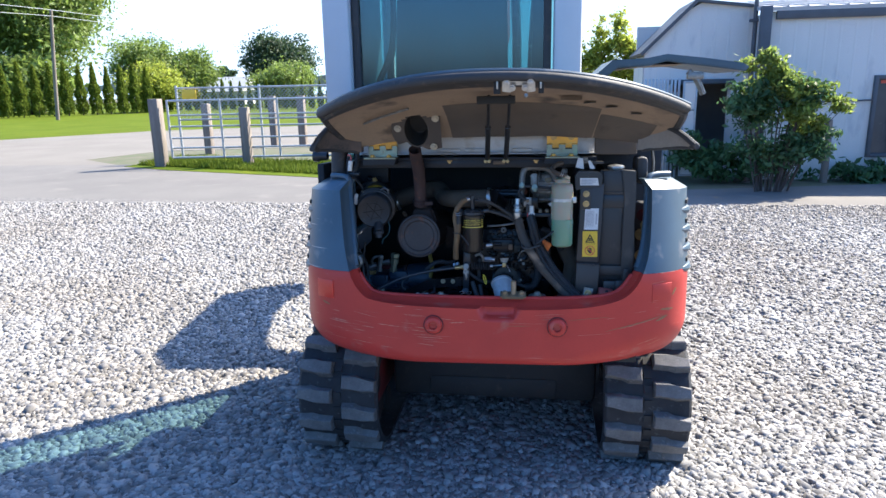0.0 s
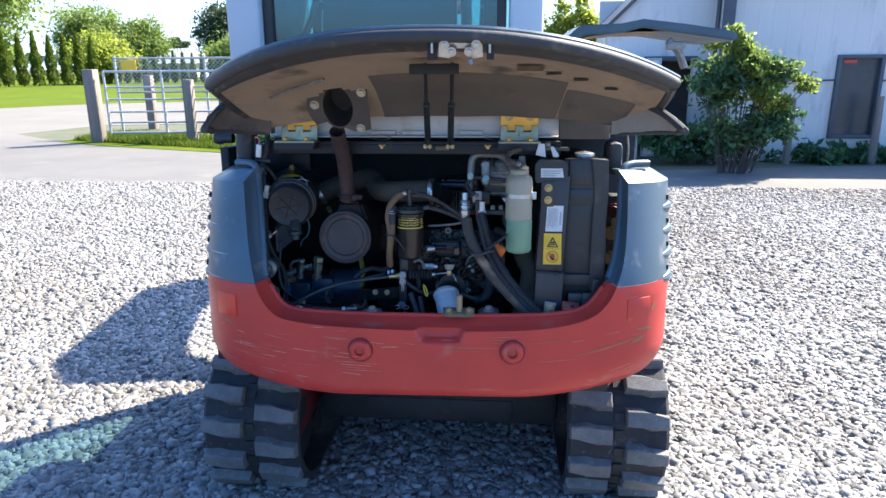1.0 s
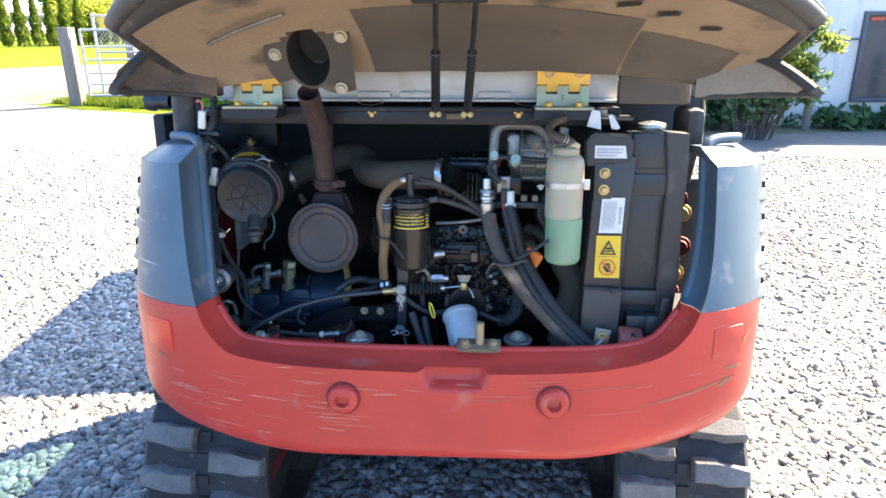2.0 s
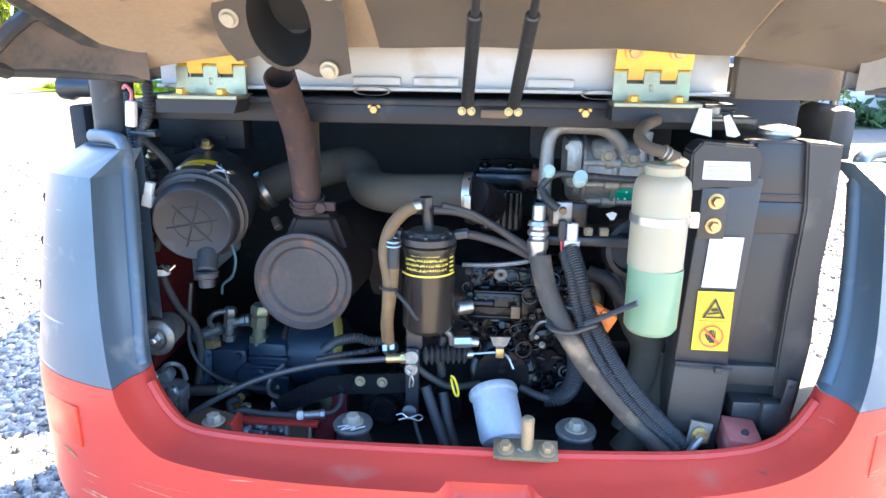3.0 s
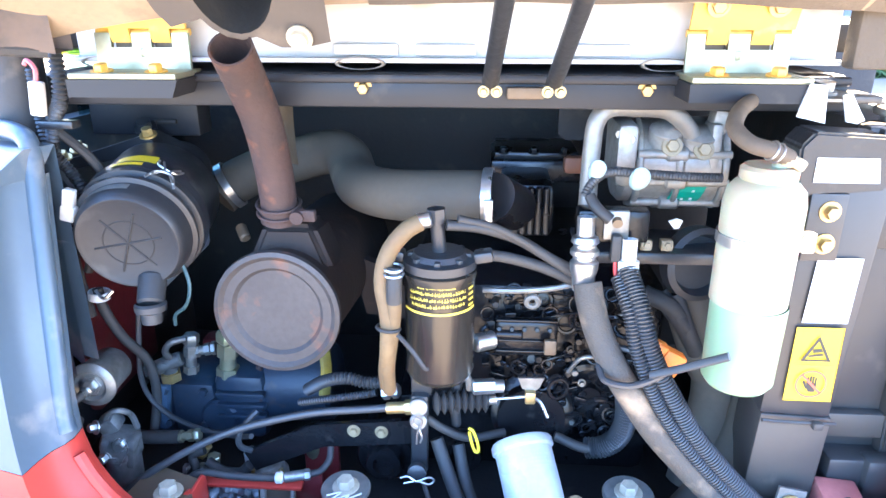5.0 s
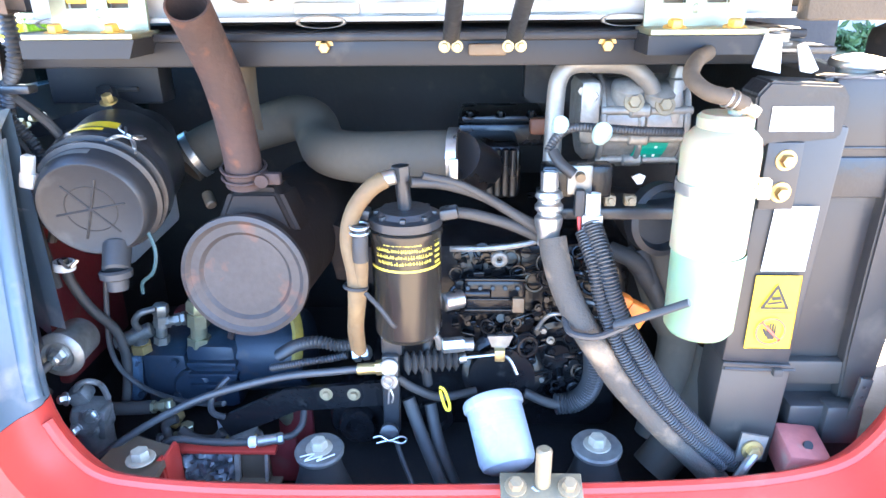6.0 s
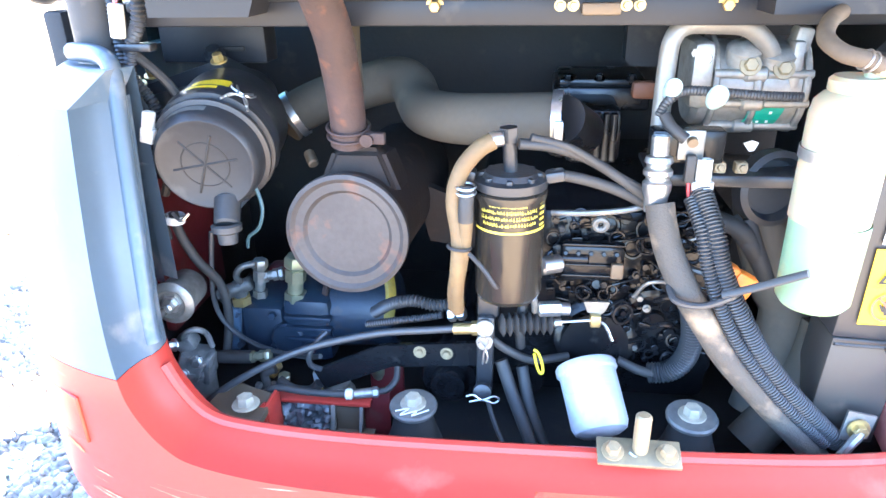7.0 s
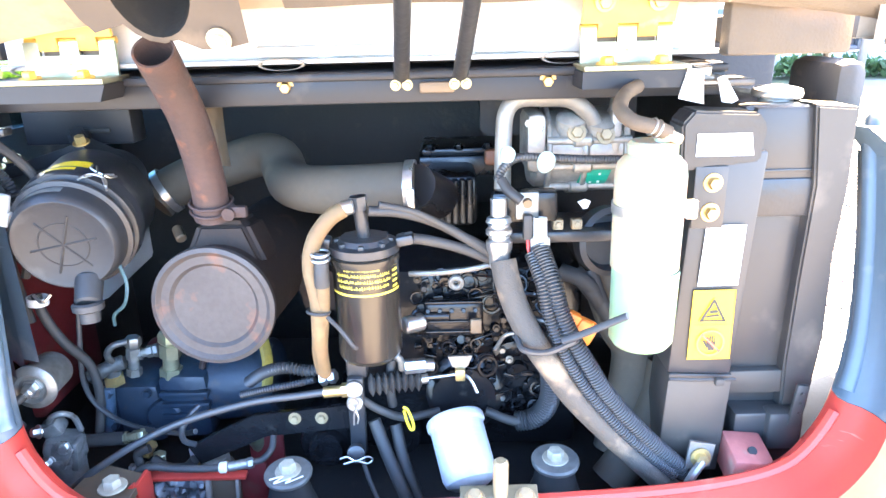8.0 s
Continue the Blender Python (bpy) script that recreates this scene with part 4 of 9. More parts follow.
for i in range(121):
    a = math.pi * i / 120
    c, s = math.cos(a), math.sin(a)
    _pts.append(Vector((CX - AX * math.copysign(abs(c) ** 0.51, c), YC - BY_ * abs(s) ** 0.51)))
_pts = [p for p in _pts if p.x < 0 or p.y < 0.44]
_len = [0.0]
for p_, q_ in zip(_pts, _pts[1:]):
    _len.append(_len[-1] + (q_ - p_).length)
TAIL = _len[-1]
_px, _py = np.array([p.x for p in _pts]), np.array([p.y for p in _pts])


def plan(s, inset=0.0):
    """Point of the tail's outline at the length s, moved inwards by inset, and its outward normal."""
    x, y = float(np.interp(s, _len, _px)), float(np.interp(s, _len, _py))
    d = 0.012
    tx = float(np.interp(s + d, _len, _px) - np.interp(s - d, _len, _px))
    ty = float(np.interp(s + d, _len, _py) - np.interp(s - d, _len, _py))
    n = Vector((ty, -tx)).normalized()
    return Vector((x - n.x * inset, y - n.y * inset)), n


def s_of_x(x):
    k = [i for i, p in enumerate(_pts) if p.y < 0.49]
    return float(np.interp(x, [_pts[i].x for i in k], [_len[i] for i in k]))


def resample(pts, n):
    p = smooth_path([(a, b, 0) for a, b in pts], 8)
    ln = [0.0]
    for a, b in zip(p, p[1:]):
        ln.append(ln[-1] + (b - a).length)
    return [(float(np.interp(ln[-1] * i / n, ln, [q.x for q in p])), float(np.interp(ln[-1] * i / n, ln, [q.y for q in p]))) for i in range(n + 1)]


U_EDGE = [(-0.605, 1.238), (-0.590, 1.135), (-0.576, 1.05), (-0.556, 0.965), (-0.535, 0.908), (-0.500, 0.861), (-0.450, 0.838), (-0.290, 0.822), (0.0, 0.814),
          (0.2, 0.816), (0.350, 0.827), (0.452, 0.852), (0.503, 0.892), (0.536, 0.954), (0.555, 1.03), (0.563, 1.13), (0.566, 1.238)]
# edge of the opening itself, deeper than the crease above
INNER = [(-0.578, 1.240), (-0.559, 1.11), (-0.548, 1.03), (-0.538, 0.957), (-0.513, 0.907), (-0.483, 0.868), (-0.442, 0.852), (-0.285, 0.844), (0.0, 0.841),
         (0.19, 0.842), (0.345, 0.847), (0.438, 0.864), (0.484, 0.908), (0.515, 0.960), (0.537, 1.035), (0.549, 1.138), (0.553, 1.240)]
NU, NV = 260, 34
ZB = 0.592
u_line, in_line = resample(U_EDGE, NU), resample(INNER, NU)


def low_edge(f):
    """Outer border of the tail shell, from the left flank's top down, along the bottom and up again."""
    h, w = 0.62, TAIL
    total = 2 * h + w
    d = f * total
    if d < h:
        return 0.0, 1.226 - d / h * (1.226 - ZB)
    if d < h + w:
        return d - h, ZB
    return TAIL, ZB + (d - h - w) / h * (1.226 - ZB)


def pocket(x, z):
    """Depth of the tapered finger pocket under the lip."""
    half = 0.058 + 0.024 * min(1, max(0, (z - 0.775) / 0.055))
    fx = min(1, max(0, (half - abs(x - 0.012)) / 0.014))
    fz = min(1, max(0, (z - 0.776) / 0.011))
    return 0.034 * fx * fz


def round_under(x):
    """Radius of the shell's lower edge: tight in the middle, wide at the corners."""
    k = min(1.0, max(0.0, (abs(x - CX) - 0.25) / 0.45))
    return 0.045 + 0.105 * k * k * (3 - 2 * k)


def setback(x, z):
    """The covers lean forward with height, and the tail stands a little askew."""
    t = max(0.0, z - 0.90)
    return 0.32 * t * t / (t + 0.05) + 0.035 * (x - CX)


def shell_point(s, z):
    x0 = float(np.interp(s, _len, _px))
    r = round_under(x0)
    t = min(r, max(0.0, ZB + r - z))
    p, _n = plan(s, r - math.sqrt(max(0, r * r - t * t)))
    return Vector((p.x, p.y + pocket(p.x, z) + setback(p.x, z), z))


def lip_point(i):
    """The rim of the opening, 75 mm inside the shell's face."""
    x, z = in_line[i]
    p, _n = plan(s_of_x(x))
    return Vector((x, p.y + setback(x, z) + 0.075, z))


def tail_shell():
    bm = bm_new()

    def f(u, v):
        x, z = u_line[round(u * NU)]
        s0 = s_of_x(x)
        s1, z1 = low_edge(u)
        w = v ** 0.85
        return shell_point(s0 + (s1 - s0) * w, z + (z1 - z) * w)
    sheet(bm, NU, NV, f)

    def reveal(u, v):
        i = round(u * NU)
        x, z = u_line[i]
        p, q = shell_point(s_of_x(x), z), lip_point(i)
        p0 = p - Vector((0, pocket(p.x, z), 0))
        low = min(1, max(0, (0.98 - z) / 0.15))
        j = round(v * 7)
        if j == 0:
            return p
        k, rise = (0, 0.35, 0.62, 0.80, 1.0, 1.0, 1.0, 1.0)[j], (0, 0.10, 0.38, 0.80, 1.0, 1.0, 1.0, 1.0)[j]
        side = (q - p0).x * rise
        return Vector((p0.x + side, p0.y + (q.y - p0.y) * k + (0, 0, 0, 0, 0, 0.024, 0.030, 0.032)[j] * (0.6 + 0.4 * low),
                       p0.z + (q.z - p0.z) * rise + (0, 0, 0, 0, 0, -0.018, -0.05, -0.11)[j] * low))
    sheet(bm, NU, 7, reveal)

    def under(u, v):
        s = TAIL * u
        p, n = plan(s, round_under(plan(s)[0].x) + 0.22 * v)
        return Vector((p.x, p.y + setback(p.x, ZB), ZB + 0.001))
    sheet(bm, 60, 2, under)

    for sgn in (0, 1):
        x, z = u_line[0 if sgn == 0 else NU]
        s0 = s_of_x(x)

        def top(u, v):
            s1, z1 = low_edge(0.0 if sgn == 0 else 1.0)
            w = u ** 0.85
            p = shell_point(s0 + (s1 - s0) * w, z + (z1 - z) * w)
            q, n = plan(s0 + (s1 - s0) * w, 0.012)
            k = min(1.0, v / 0.6)
            return p + Vector((-n.x, -n.y, 0)) * (0.060 * k + 0.040 * max(0.0, v - 0.6) / 0.4) + Vector((0, 0, 0.036 * k))
        sheet(bm, 16, 10, top)
        p0, q0 = shell_point(s0, z), lip_point(0 if sgn == 0 else NU)

        def gusset(u, v):
            return p0.lerp(q0, v).lerp(top(0.0, v), u)
        sheet(bm, 2, 10, gusset)

        def back(u, v):
            a = top(u, 1.0)
            return a + Vector((0, 0.004 * v, -0.30 * v))
        if sgn == 0:
            sheet(bm, 16, 2, back)
    bmesh.ops.remove_doubles(bm, verts=bm.verts, dist=0.0008)
    return bm


SEAM = 0.942
bm = tail_shell()
bmesh.ops.bisect_plane(bm, geom=bm.verts[:] + bm.edges[:] + bm.faces[:], plane_co=(0, 0, SEAM - 0.0004), plane_no=(0, 0, 1), clear_outer=True)
counterweight = part("counterweight", bm, RED, EX, "scraped red cast counterweight", angle=42)
bm = tail_shell()
bmesh.ops.bisect_plane(bm, geom=bm.verts[:] + bm.edges[:] + bm.faces[:], plane_co=(0, 0, SEAM + 0.0004), plane_no=(0, 0, -1), clear_outer=True)
halves = {}
for nm, sg in (("left", -1), ("right", 1)):
    b2 = bm.copy()
    bmesh.ops.bisect_plane(b2, geom=b2.verts[:] + b2.edges[:] + b2.faces[:], plane_co=(CX, 0, 0), plane_no=(-sg, 0, 0), clear_outer=True)
    halves[nm] = part("corner_cover", b2, GREY, EX, "slate grey moulded corner cover with side louvres", angle=42)
bm.free()
for sg, cover in ((-1, halves["left"]), (1, halves["right"])):
    # louvre lips on the flank
    for i in range(4):
        z = 1.155 - 0.071 * i
        s_mid = s_of_x(CX + sg * 0.735)
        bm = bm_new()
        pts = []
        for k in range(6):
            p, n = plan(s_mid - sg * 0.065 + sg * 0.045 * k, 0.007)
            pts.append(Vector((p.x, p.y + setback(p.x, z), z - 0.003 * k)))
        tube(bm, pts, 0.012, 8, 2, radii=[0.003, 0.013, 0.018, 0.019, 0.019, 0.018])
        part("louvre", bm, GREY, cover)
        # dark bar stands in for the shaded gap between louvre lips
        bm = bm_new()
        p, n = plan(s_mid + sg * 0.05, 0.006)
        box(bm, (p.x, p.y + setback(p.x, z), z + 0.026), (0.09, 0.014, 0.016), Vector((n.x, n.y, 0)).to_track_quat("Y", "Z").to_matrix(), 0.003)
        part("slot", bm, DARK, cover)
    # raised rim along the opening
    bm = bm_new()
    pts = [lip_point(i) + Vector((sg * 0.004, -0.004, 0)) for i in range(0, NU + 1, 2) if (in_line[i][0] - CX) * sg > 0.3 and in_line[i][1] > SEAM + 0.001]
    pts = pts[::-1] if sg < 0 else pts
    p = pts[-1]
    pts += [p + Vector((sg * 0.004, 0.010, 0.026)), p + Vector((sg * 0.016, 0.022, 0.042)), p + Vector((sg * 0.045, 0.040, 0.047)), p + Vector((sg * 0.090, 0.065, 0.046))]
    tube(bm, pts, 0.012, 10, 3)
    part("rim", bm, GREY, cover)
    if sg < 0:
        bm = bm_new()
        pts = [p + Vector((sg * 0.008, 0.012, -0.28)), p + Vector((sg * 0.010, 0.018, 0.02)), p + Vector((sg * 0.024, 0.032, 0.036)), p + Vector((sg * 0.090, 0.070, 0.036))]
        for a in (0.0, 0.022):
            ring_ = [bm.verts.new(q + Vector((0, a, 0))) for q in pts] + [bm.verts.new(pts[-1] + Vector((0, a, -0.30)))]
            bm.faces.new(ring_)
        part("rim_backing", bm, GREY, cover)
bm = bm_new()
tube(bm, [lip_point(i) + Vector((0, -0.004, -0.002)) for i in range(0, NU + 1, 4) if in_line[i][1] < SEAM + 0.004], 0.0085, 8, 2)
part("rim", bm, RED, counterweight)
for x in (-0.2265, 0.2265):
    p, n = plan(s_of_x(x))
    bm = bm_new()
    lathe(bm, (p.x, p.y + 0.004 + setback(p.x, 0.75), 0.752), (n.x, n.y, 0), [(0.0, 0.034), (0.008, 0.034), (0.018, 0.031), (0.021, 0.027), (0.021, 0.016), (0.010, 0.013), (0.010, 0)], 32)
    part("plug", bm, RED, counterweight, "round red threaded plug")
    # raised dark ring: the shade of the plug's recess is put into its colour
    bm = bm_new()
    lathe(bm, (p.x, p.y + 0.004 + setback(p.x, 0.75), 0.752), (n.x, n.y, 0), [(0.0, 0.0375), (0.0070, 0.0375), (0.0080, 0.0365), (0.0080, 0.0330)], 32)
    part("plug_dark_ring", bm, CHASSIS, counterweight, "dark red ring for the shaded recess round the plug")
for sg in (-1, 1):
    p, n = plan(s_of_x(CX + sg * 0.63))
    bm = bm_new()
    q = Vector((n.x, n.y, 0)).to_track_quat("Y", "Z").to_matrix()
    box(bm, (p.x - 0.0022 * n.x, p.y - 0.0022 * n.y + setback(p.x, 0.868), 0.868), (0.085, 0.006, 0.070), q, 0.002)
    part("reflector", bm, mat("red_reflector", (0.62, 0.05, 0.02), (0.55, 0.04, 0.02), rough=0.3, bump=0.02) if sg < 0 else RED, counterweight, "recessed red reflector panel")

def scuff(x0, z0, x1, z1, h, m_, seed):
    """A thin scrape on the tail's skin, ragged along its edges."""
    bm = bm_new()
    n = 14
    rows = []
    for i in range(n + 1):
        u = i / n
        x, z = x0 + (x1 - x0) * u, z0 + (z1 - z0) * u + 0.0012 * noise.noise((u * 11, seed, 0))
        w = 0.55 * h * math.sin(math.pi * min(1, max(0.04, u))) ** 0.5 * (0.55 + 0.9 * abs(noise.noise((u * 9, seed * 3.1, 1))))
        s_ = s_of_x(x)
        nrm = plan(s_)[1]
        o = Vector((nrm.x, nrm.y, 0)) * 0.0008
        rows.append([bm.verts.new(shell_point(s_, z + d) + o) for d in (-w / 2, 0, w / 2)])
    for a, b in zip(rows, rows[1:]):
        for k in range(2):
            bm.faces.new((a[k], b[k], b[k + 1], a[k + 1]))
    part("scuff", bm, m_, counterweight)


CHIP = mat("bared_primer", (0.54, 0.27, 0.17), (0.46, 0.15, 0.09), scale=60, rough=0.8, bump=0.1)
MOSSY = mat("olive_grime", (0.20, 0.15, 0.055), (0.30, 0.13, 0.06), scale=30, rough=0.9, bump=0.2)
SCUFFS = [(-0.341, 0.790, -0.252, 0.784, 0.004), (-0.208, 0.777, -0.148, 0.771, 0.004), (-0.168, 0.761, -0.109, 0.763, 0.007), (-0.10, 0.775, -0.06, 0.771, 0.003), (0.148, 0.795, 0.251, 0.800, 0.003),
          (0.16, 0.789, 0.235, 0.789, 0.002), (0.168, 0.778, 0.251, 0.785, 0.003), (-0.532, 0.791, -0.442, 0.773, 0.004), (-0.30, 0.715, -0.20, 0.709, 0.003), (-0.29, 0.705, -0.19, 0.700, 0.005), (-0.28, 0.696, -0.21, 0.692, 0.003), (-0.27, 0.688, -0.16, 0.683, 0.003), (0.02, 0.764, 0.20, 0.762, 0.002), (0.40, 0.782, 0.44, 0.786, 0.003), (0.52, 0.68, 0.60, 0.70, 0.005), (0.55, 0.668, 0.62, 0.692, 0.004)]
rngS = random.Random(21)
for k in range(34):
    x, z = rngS.uniform(-0.70, -0.26), 0.0
    z = rngS.uniform(0.66, 0.80) - 0.10 * max(0.0, (x + 0.45))
    w = rngS.uniform(0.02, 0.10)
    SCUFFS.append((x, z, x + w, z - 0.10 * w, rngS.choice((0.0015, 0.002, 0.003, 0.006))))
for i, q in enumerate(SCUFFS):
    scuff(*q, CHIP, i * 1.7)
for i, q in enumerate(((0.04, 0.752, 0.14, 0.754, 0.005), (0.266, 0.777, 0.42, 0.790, 0.005), (0.40, 0.735, 0.627, 0.786, 0.008), (0.585, 0.764, 0.632, 0.781, 0.026), (0.60, 0.806, 0.652, 0.803, 0.02), (0.645, 0.855, 0.662, 0.878, 0.04), (-0.67, 0.818, -0.636, 0.808, 0.02))):
    scuff(*q, MOSSY, 40 + i * 1.3)
for i, q in enumerate(((0.45, 0.742, 0.60, 0.778, 0.004), (0.50, 0.800, 0.55, 0.806, 0.003), (0.56, 0.905, 0.62, 0.912, 0.003), (0.30, 0.720, 0.42, 0.728, 0.003))):
    scuff(*q, CHIP, 70 + i * 1.9)

# frame under the tail and inside walls of the engine bay
for nm, c, s, m_, lab in (
        ("floor_plate", (-0.08, 0.56, 0.675), (1.31, 0.86, 0.05), DARK, "black bay floor plate"),
        ("firewall", (-0.02, 0.86, 1.02), (1.46, 0.04, 0.72), DARK, "sooty black firewall"),
        ("side_wall", (-0.745, 0.60, 1.00), (0.03, 0.55, 0.66), DARK, ""),
        ("cab_floor", (-0.02, 0.68, 1.395), (1.30, 0.70, 0.035), DARK, ""),
        ("turntable", (-0.03, 1.1, 0.57), (1.2, 1.1, 0.14), CHASSIS, "red upper frame"),
        ("front_body", (0.42, 1.35, 1.02), (0.62, 0.85, 0.72), GREY, "slate grey body side"),
        ("cab_base", (-0.30, 1.25, 0.80), (0.76, 0.66, 0.28), GREY, ""),
        ("side_sill", (0.56, 0.36, 0.805), (0.24, 0.34, 0.05), DARK, ""),
        ("sill_backing", (0.0, 0.135, 0.665), (1.05, 0.05, 0.15), DARK, "")):
    bm = bm_new()
    box(bm, c, s, None, 0.006)
    part(nm, bm, m_, EX, lab)
bm = bm_new()
lathe(bm, (-0.05, 1.15, 0.40), (0, 0, 1), [(0, 0), (0, 0.36), (0.11, 0.36), (0.11, 0)], 36)
part("swing_bearing", bm, DARK, EX)


# ---- tracks ----
def track(x0, x1, y0, y1, r, sg):
    """A rubber track: belt on a stadium path, chevron lugs outside, wheels and frame within."""
    t = group_part("track_assembly", EX, (0, 0, 0), "worn grey rubber crawler track")
    zc, w = r + 0.012, x1 - x0
    straight = y1 - y0 - 2 * r
    total = 2 * straight + 2 * math.pi * r

    def at(d, off=0.0):
        d %= total
        rr = r + off
        if d < math.pi * r:
            a = d / r - math.pi / 2
            c, sn = math.cos(a), math.sin(a)
            return Vector((0, y0 + r - rr * abs(c) ** 0.95, zc + rr * math.copysign(abs(sn) ** 0.95, sn))), Vector((0, -max(1e-3, c) ** 1.05, math.copysign(abs(sn) ** 1.05, sn))).normalized()
        d -= math.pi * r
        if d < straight:
            return Vector((0, y0 + r + d, zc + rr)), Vector((0, 0, 1))
        d -= straight
        if d < math.pi * r:
            a = d / r
            return Vector((0, y1 - r + rr * math.sin(a), zc + rr * math.cos(a))), Vector((0, math.sin(a), math.cos(a)))
        d -= math.pi * r
        return Vector((0, y1 - r - d, zc - rr)), Vector((0, 0, -1))
    bm = bm_new()
    n = 96
    prof = [(x0, -0.012), (x0 + 0.012, 0.0), (x1 - 0.012, 0.0), (x1, -0.012), (x1, -0.03), (x0, -0.03)]
    rows = [[bm.verts.new(at(total * i / n, o)[0] + Vector((x, 0, 0))) for x, o in prof] for i in range(n)]
    for i in range(n):
        a, b = rows[i], rows[(i + 1) % n]
        for k in range(len(prof)):
            bm.faces.new((a[k], a[(k + 1) % len(prof)], b[(k + 1) % len(prof)], b[k]))
    part("belt", bm, TRACKRUBBER, t)
    bm = bm_new()
    lw, ll, lh = w * 0.43, 0.078, 0.030
    base = [(-lw / 2, -ll * 0.22), (-lw * 0.05, -ll * 0.34), (lw * 0.12, -ll * 0.5), (lw / 2, -ll * 0.5), (lw / 2, ll * 0.36), (lw * 0.10, ll * 0.40), (-lw * 0.10, ll * 0.5), (-lw / 2, ll * 0.44)]
    va = [bm.verts.new((x, y, -0.004)) for x, y in base]
    vb = [bm.verts.new((x * 0.95, y * 0.78, lh)) for x, y in base]
    bm.faces.new(vb)
    for i in range(8):
        bm.faces.new((va[i], va[(i + 1) % 8], vb[(i + 1) % 8], vb[i]))
    bmesh.ops.bevel(bm, geom=[e for e in bm.edges if all(v in vb for v in e.verts)], offset=0.004, segments=1, affect="EDGES")
    bmesh.ops.recalc_face_normals(bm, faces=bm.faces)
    me = bpy.data.meshes.new("lug")
    bm.to_mesh(me)
    bm.free()
    me.materials.append(LUG)
    count = int(total / 0.115)
    for i in range(count):
        for col in (0, 1):
            p, nrm = at(total * (i + 0.45 * col) / count)
            cx = x0 + w * (0.225 if col == 0 else 0.775)
            z = nrm.normalized()
            x = Vector((1 if col == 0 else -1, 0, 0))
            y = z.cross(x)
            m = Matrix((x, y, z)).transposed().to_4x4()
            m.translation = p + Vector((cx, 0, 0))
            lug = new("lug", me)
            lug.parent = t
            lug.matrix_local = m
    # drive links showing in the middle groove
    bm = bm_new()
    for i in range(count * 2):
        p, nrm = at(total * i / (count * 2))
        q = Vector((1, 0, 0)).cross(nrm)
        m3 = Matrix((Vector((1, 0, 0)), q, nrm)).transposed()
        box(bm, p + Vector(((x0 + x1) / 2, 0, 0)) + nrm * 0.002, (w * 0.09, 0.028, 0.010), m3)
    tagged(part("link", bm, DARK, t, "dark drive links in the track's groove"), kind="stuff")
    for y, rr in ((y0 + r, r - 0.045), (y1 - r, r - 0.045)):
        bm = bm_new()
        lathe(bm, (x0 + 0.05, y, zc), (1, 0, 0), [(0, 0), (0, rr * 0.5), (0.02, rr * 0.6), (0.02, rr), (w - 0.12, rr), (w - 0.12, rr * 0.5), (w - 0.1, 0)], 28)
        part("wheel", bm, DARK, t)
    bm = bm_new()
    box(bm, ((x0 + x1) / 2 + sg * -0.02, (y0 + y1) / 2, zc), (w * 0.55, straight + 0.1, 0.22), None, 0.02)
    part("track_frame", bm, CHASSIS, t, "red track frame")
    for i in range(4):
        bm = bm_new()
        lathe(bm, (x0 + 0.06, y0 + r + straight * (i + 0.5) / 4, 0.11), (1, 0, 0), [(0, 0), (0, 0.06), (w - 0.12, 0.06), (w - 0.12, 0)], 16)
        part("roller", bm, DARK, t)
    return t


track(-0.872, -0.520, 0.215, 2.30, 0.262, -1)
track(0.432, 0.782, 0.255, 2.37, 0.262, 1)
bm = bm_new()
box(bm, (-0.05, 1.14, 0.31), (0.95, 1.16, 0.26), None, 0.03)
box(bm, (-0.05, 0.60, 0.245), (0.60, 0.10, 0.10), None, 0.02)
part("undercarriage", bm, DARK, EX, "grimy black undercarriage centre frame")
bm = bm_new()
box(bm, (-0.05, 2.75, 0.25), (1.7, 0.06, 0.36), None, 0.02)
box(bm, (-0.4, 2.4, 0.28), (0.10, 0.7, 0.12), None, 0.02)
box(bm, (0.3, 2.4, 0.28), (0.10, 0.7, 0.12), None, 0.02)
part("dozer_blade", bm, RED, EX)

# ---- cab ----
CABX0, CABX1, CABY0, CABY1, CABZ = -0.725, 0.312, 0.40, 1.56, 2.48
cab = group_part("cab", EX, (0, 0, 0), "pale grey cab with tinted glass")


def pillar(x0, x1, y0, y1, z0=1.36, z1=CABZ, m_=CABGREY):
    bm = bm_new()
    box(bm, ((x0 + x1) / 2, (y0 + y1) / 2, (z0 + z1) / 2), (x1 - x0, y1 - y0, z1 - z0), None, 0.018)
    return part("pillar", bm, m_, cab)


pillar(CABX0, CABX0 + 0.115, CABY0, CABY0 + 0.09)
pillar(CABX1 - 0.11, CABX1, CABY0, CABY0 + 0.09)
pillar(CABX0, CABX0 + 0.06, CABY1 - 0.08, CABY1, 0.9)
pillar(CABX1 - 0.06, CABX1, CABY1 - 0.08, CABY1)
for x in (CABX0 + 0.118, CABX1 - 0.148):
    bm = bm_new()
    box(bm, (x + 0.015, CABY0 + 0.055, 1.9), (0.03, 0.05, 1.0), None, 0.006)
    part("window_seal", bm, SEAL, cab)
bm = bm_new()
box(bm, (CABX1 - 0.165, CABY0 + 0.075, 1.9), (0.055, 0.02, 1.0), None, 0.006)
part("window_frame", bm, SEATCLOTH, cab, "dark blue inner window frame")
bm = bm_new()
box(bm, (CABX0 + 0.055, 0.86, 1.90), (0.016, 0.66, 1.06), None, 0.006)
part("door_trim", bm, SEATCLOTH, cab, "dark blue trim inside the cab door")
